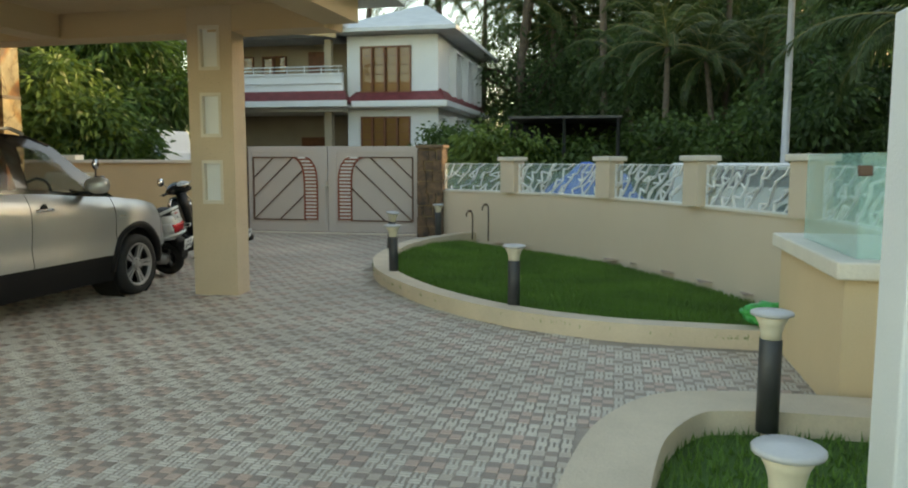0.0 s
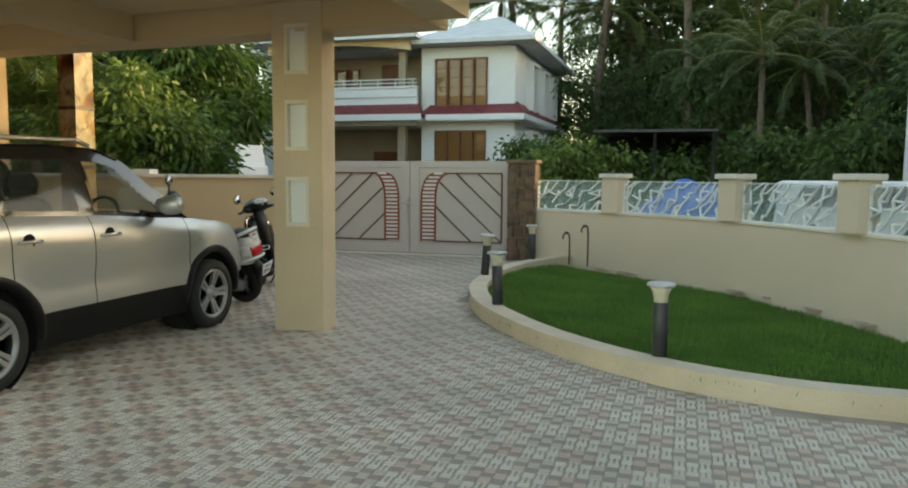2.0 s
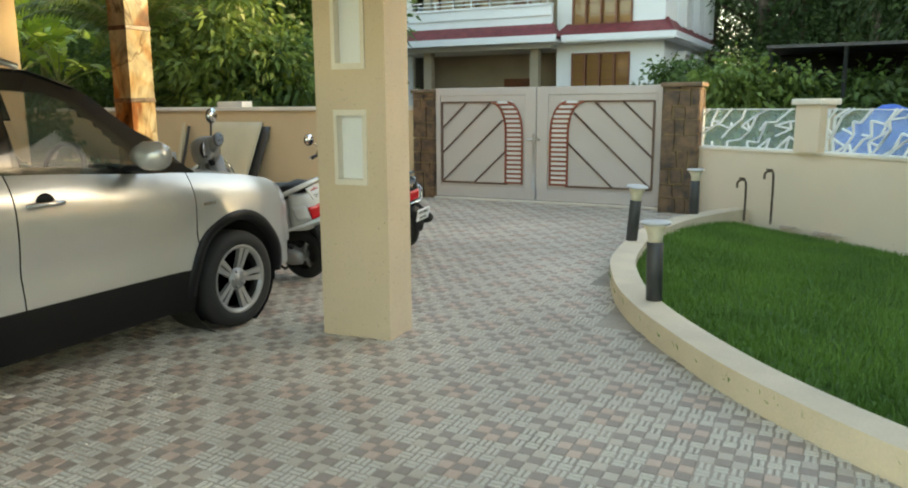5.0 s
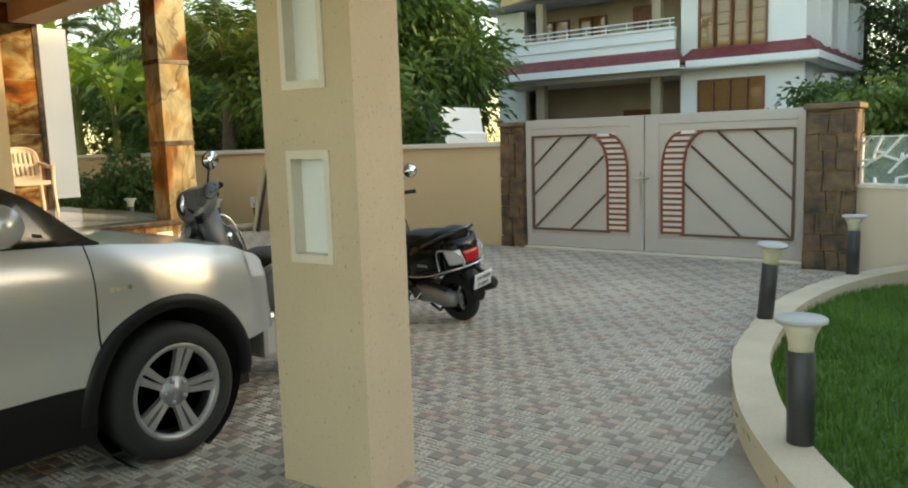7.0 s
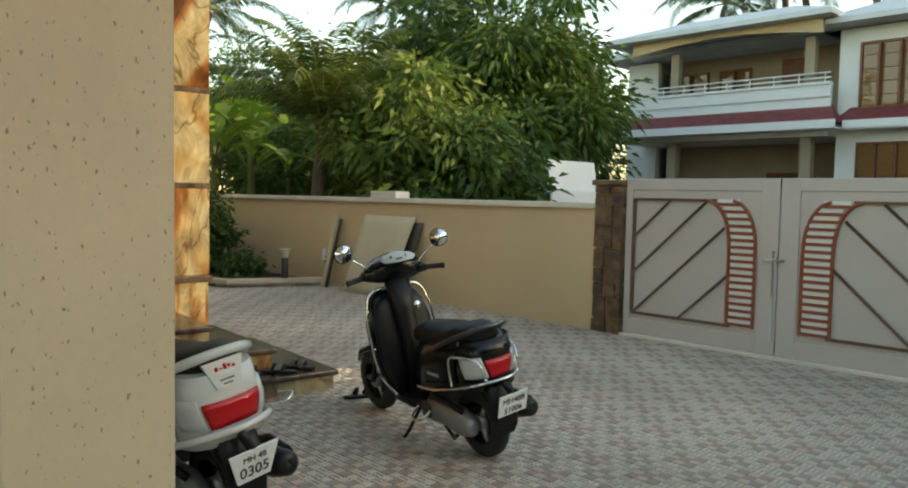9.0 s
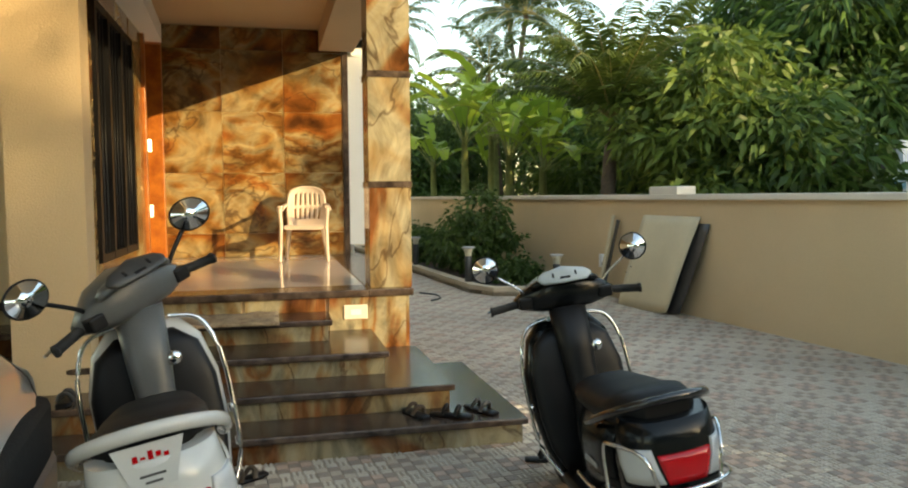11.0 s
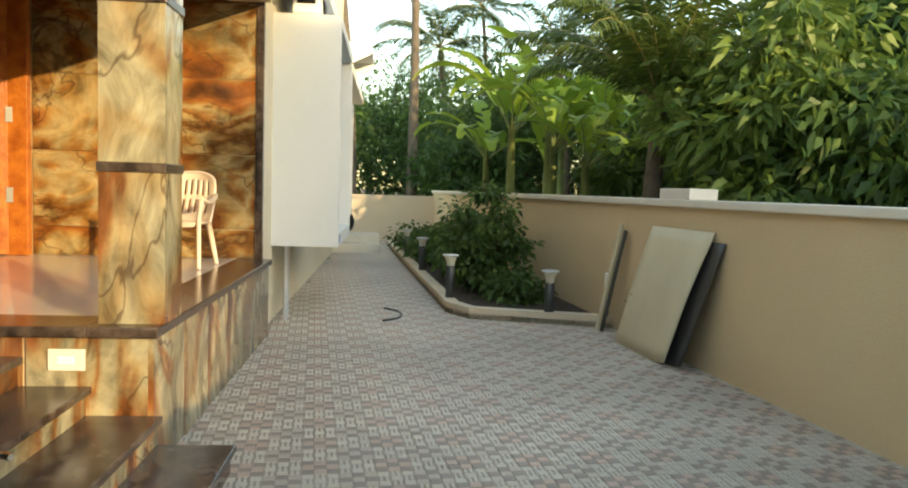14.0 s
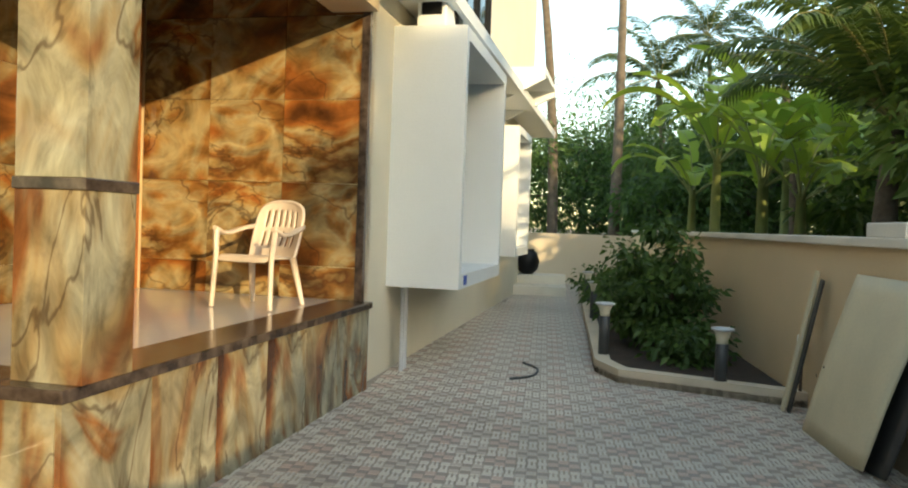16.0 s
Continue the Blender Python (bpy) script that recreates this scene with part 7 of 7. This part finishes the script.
bm = BM(); lathe(bm, [(.12, 0), (.24, .12), (.27, .3), (.2, .48), (.14, .52), (.16, .56)], 20); part("pot_body", bm, M["black"], t)

# ---- footwear and mat on the steps ----
def shoe(m, mt, label):
    t = thing("sandal", m, label, "footwear", "footwear by the steps")
    bm = BM()
    loft(bm, [((-.13, 0, .012), .025, .010), ((-.10, 0, .012), .036, .012), ((0, 0, .012), .034, .012), ((.08, 0, .012), .045, .012), ((.13, 0, .012), .03, .010)], "x", 12)
    part("sole", bm, M["black"], t)
    bm = BM()
    tube(bm, spline([(.03, -.042, .02), (.045, -.02, .06), (.045, .02, .06), (.03, .042, .02)], 4), .014, 6)
    tube(bm, spline([(-.05, -.036, .02), (-.03, -.015, .065), (-.03, .015, .065), (-.05, .036, .02)], 4), .012, 6)
    part("strap", bm, M[mt], t)


for u, v, z, a, mt in ((1.42, .18, .15, 30, "rim_dark"), (1.48, -.02, .15, 60, "black"), (1.40, -.22, .15, 20, "bark"), (1.95, .42, 0, 75, "black"), (1.85, -1.2, 0, 130, "bark"), (1.45, -1.75, .15, 10, "white"), (1.42, -1.92, .15, 14, "white"), (1.95, -2.0, 0, 80, "black"), (1.14, -2.2, .30, 0, "rim_dark")):
    shoe(HM @ pose(u, v, z, 0, 0, a), mt, "worn sandal beside the entrance steps")
t = thing("door_mat", HM @ pose(.34, -1.55, .602), "rumpled brown cloth mat on the top step", "mat")
bm = BM()
g = [[bm.verts.new((.50 * (i / 16 - .5) + .04 * noise.noise(Vector((i * .4, j * .3, 0))), 1.1 * (j / 24 - .5), .022 + .03 * noise.noise(Vector((i * .45, j * .32, 2))))) for j in range(25)] for i in range(17)]
for i in range(16):
    for j in range(24):
        bm.faces.new((g[i][j], g[i + 1][j], g[i + 1][j + 1], g[i][j + 1])).smooth = True
r = bmesh.ops.extrude_face_region(bm, geom=bm.faces[:])
for v in [v for v in r["geom"] if isinstance(v, bmesh.types.BMVert)]:
    v.co.z = 0.001
bmesh.ops.recalc_face_normals(bm, faces=bm.faces[:])
part("cloth", bm, M["mat_cloth"], t)

# ---- across the road: shed, pole, yellow house, tarpaulin ----
t = thing("shed", pose(1.8, 26.5, 0), "dark open shed with a flat sheet roof", "shed")
bm = BM(); box(bm, -2.6, .8, -1.6, 1.6, 2.75, 2.82); part("sheet_roof", bm, M["bollard"], t)
# back wall is near-black, the shed's inner shade sits in its colour
bm = BM(); box(bm, -2.5, .7, 1.4, 1.5, -.2, 2.75); part("back_wall", bm, M["well"], t)
for x in (-2.5, -.9, .7):
    bm = BM(); tube(bm, [(x, -1.5, -.15), (x, -1.5, 2.75)], .05, 8); part("post", bm, M["bollard"], t)
t = thing("tarpaulin_heap", pose(1.9, 21.5, -.13), "heap under a bright blue tarpaulin across the road", "tarpaulin")
bm = BM()
bmesh.ops.create_icosphere(bm, subdivisions=4, radius=1.0)
for v in bm.verts:
    q = v.co.copy()
    v.co *= 1 + .16 * noise.noise(q * 2.2) + .05 * noise.noise(q * 7)
    v.co = Vector((v.co.x * 1.35, v.co.y * .8, max(v.co.z, -.1) * 1.35 + .12))
part("tarpaulin", bm, M["tarp"], t)
t = thing("white_van", pose(5.4, 21.0, -.13), "pale van parked across the road", "van")
bm = BM(); box(bm, -1.6, 1.6, -.75, .75, .35, 1.55, bevel=.12); part("body", bm, M["white"], t)
bm = BM(); box(bm, -1.2, 1.2, -.77, -.74, 1.0, 1.4, bevel=.01); part("side_window", bm, M["mauve_glass"], t)
for x in (-1, 1):
    bm = BM(); lathe(bm, [(.15, -.1), (.3, -.1), (.32, 0), (.3, .1), (.15, .1)], 20, xf=pose(x, -.68, .32, 90, 0, 0)); part("wheel", bm, M["black"], t)
t = thing("utility_pole", pose(6.7, 22.5, 0), "pale concrete electric pole with a cross arm", "utility pole")
bm = BM(); tube(bm, [(0, 0, -.2), (0, 0, 6.6)], [.11, .075], 8); part("pole", bm, M["cap_grey"], t)
bm = BM(); box(bm, -.6, .6, -.04, .04, 5.7, 5.78); part("cross_arm", bm, M["cap_grey"], t)
for x in (-.5, .5):
    bm = BM(); lathe(bm, [(.04, 0), (.06, .05), (.03, .12), (0, .12)], 10, xf=pose(x, 0, 5.78)); part("insulator", bm, M["white"], t)
t = thing("overhead_cable", pose(0, 0, 0), "thin overhead electric cables", "cable")
for x in (-.5, .5):
    bm = BM(); tube(bm, spline([(6.7 + x, 22.5, 5.88), (17 + x, 23.5, 5.6), (28 + x, 25, 6.2)], 6), .014, 5); part("wire", bm, M["black"], t)
t = thing("yellow_house", pose(9.7, 29.6, 0), "yellow house with grey tiled roofs across the road", "house")
bm = BM(); box(bm, 0, 8.5, 0, 6, -.2, 3.1); part("wall", bm, M["yellow"], t)
part("porch_roof", hip(-.7, 9.2, -.9, 6.6, 3.1, .9, 2.0), M["roof_old"], t, "weathered grey roof")
bm = BM(); box(bm, 1.2, 8.0, 1.0, 5.6, 3.6, 5.9); part("upper_wall", bm, M["yellow"], t)
part("roof", hip(.6, 8.6, .3, 6.2, 5.9, 1.4, 2.0), M["roof_old"], t, "weathered grey roof")
for x, y, z in ((.7, 0, 1.2), (3.2, 0, 1.2), (2.0, 1.0, 4.2), (4.8, 1.0, 4.2)):
    bm = BM(); box(bm, x, x + 1.2, y - .03, y - .005, z, z + 1.3); w_ = part("window_pane", bm, M["dark_glass"], t)
    bm = BM()
    for k in range(5):
        box(bm, x + k * .29, x + .04 + k * .29, y - .06, y - .03, z, z + 1.3)
    part("window_bars", bm, M["window_wood"], t)


# ---- courtyard tiles ----
S = .39


def tile_faces():
    """One patterned tile: plain blocks and cells of paired bars."""
    V, F, K = [], [], []

    def block(x0, x1, y0, y1, z, k):
        i = len(V)
        e = .0025
        V.extend([(x0, y0, -.006), (x1, y0, -.006), (x1, y1, -.006), (x0, y1, -.006), (x0 + e, y0 + e, z), (x1 - e, y0 + e, z), (x1 - e, y1 - e, z), (x0 + e, y1 - e, z)])
        for q in ((4, 5, 6, 7), (0, 1, 5, 4), (1, 2, 6, 5), (2, 3, 7, 6), (3, 0, 4, 7)):
            F.append(tuple(i + a for a in q))
            K.append(k)
    # two quarters of plain checks, one pink and one pale, and two of woven bars
    lay = ("DPDVWV", "PDPWVW", "DPDVWV", "WVWQDQ", "VWVDQD", "WVWQDQ")
    c_ = S / 6
    for r in range(6):
        for c in range(6):
            x, y, k = c * c_, r * c_, lay[r][c]
            if k in "DPQ":
                block(x + .0015, x + c_ - .0015, y + .0015, y + c_ - .0015, 0 if k != "D" else -.001, "DPQ".index(k) if k != "Q" else 3)
            else:
                for q in range(2):
                    a, b = .009 + q * .029, .009 + q * .029 + .017
                    if k == "W":
                        block(x + .004, x + c_ - .004, y + a, y + b, 0, 2)
                    else:
                        block(x + a, x + b, y + .004, y + c_ - .004, 0, 2)
    return V, F, K


TV, TF, TK = tile_faces()
TM = [M["paver_dark"], M["paver_pink"], M["paver_pale"], M["paver_grey"]]
tm = bpy.data.meshes.new("tile")
tm.from_pydata(TV, [], TF)
for m_ in TM:
    tm.materials.append(m_)
tm.polygons.foreach_set("material_index", TK)
def paved(cx, cy):
    """Whether a tile centred there lies in the open court."""
    if not (-24 < cx < 4.5 and -3 < cy < 15.95) or (cx < -6.6 and cy < 9):
        return False
    # verandah and house
    d = Vector((cx - HX, cy - HY))
    c, s = math.cos(radians(HROT)), math.sin(radians(HROT))
    u, v = d.x * c - d.y * s, d.x * s + d.y * c
    if u < -.2 and v < -.2:
        return False
    if u < 1.2 and -2.8 < v < -.2 and u > -.3:
        return False
    for poly in (LAWN, BED_POLY):
        ins = False
        for i in range(len(poly)):
            a, b = poly[i], poly[i - 1]
            if (a[1] > cy) != (b[1] > cy) and cx < (b[0] - a[0]) * (cy - a[1]) / (b[1] - a[1]) + a[0]:
                ins = not ins
        if ins:
            return False
    if cx < -11.6 and cy > 14.5:
        return False
    return True


pave = bpy.data.objects["pavement"]
near, rest = [], []
for i in range(-62, 12):
    for j in range(-8, 42):
        cx, cy = (i + .5) * S, (j + .5) * S
        if paved(cx, cy):
            (near if (-7.2 < cx < -2.4 and 12.2 < cy < 15.6 and len(near) < 190) or (-.6 < cx < 1.9 and 4.4 < cy < 7.0 and len(near) < 290) else rest).append((i * S, j * S))
for x, y in near:
    o = new("tile", tm)
    o.matrix_basis = Matrix.Translation((x, y, 0))
    o.parent = pave
V0 = np.array(TV)
nv = len(TV)
verts = np.concatenate([V0 + np.array([x, y, 0]) for x, y in rest])
faces = [tuple(a + k * nv for a in f) for k in range(len(rest)) for f in TF]
me = bpy.data.meshes.new("tile_field")
me.from_pydata(verts.tolist(), [], faces)
for m_ in TM:
    me.materials.append(m_)
me.polygons.foreach_set("material_index", TK * len(rest))
o = new("tile_field", me)
o.parent = pave
tagged(o, "grey, pink and pale patterned courtyard tiles", "", "", "stuff")
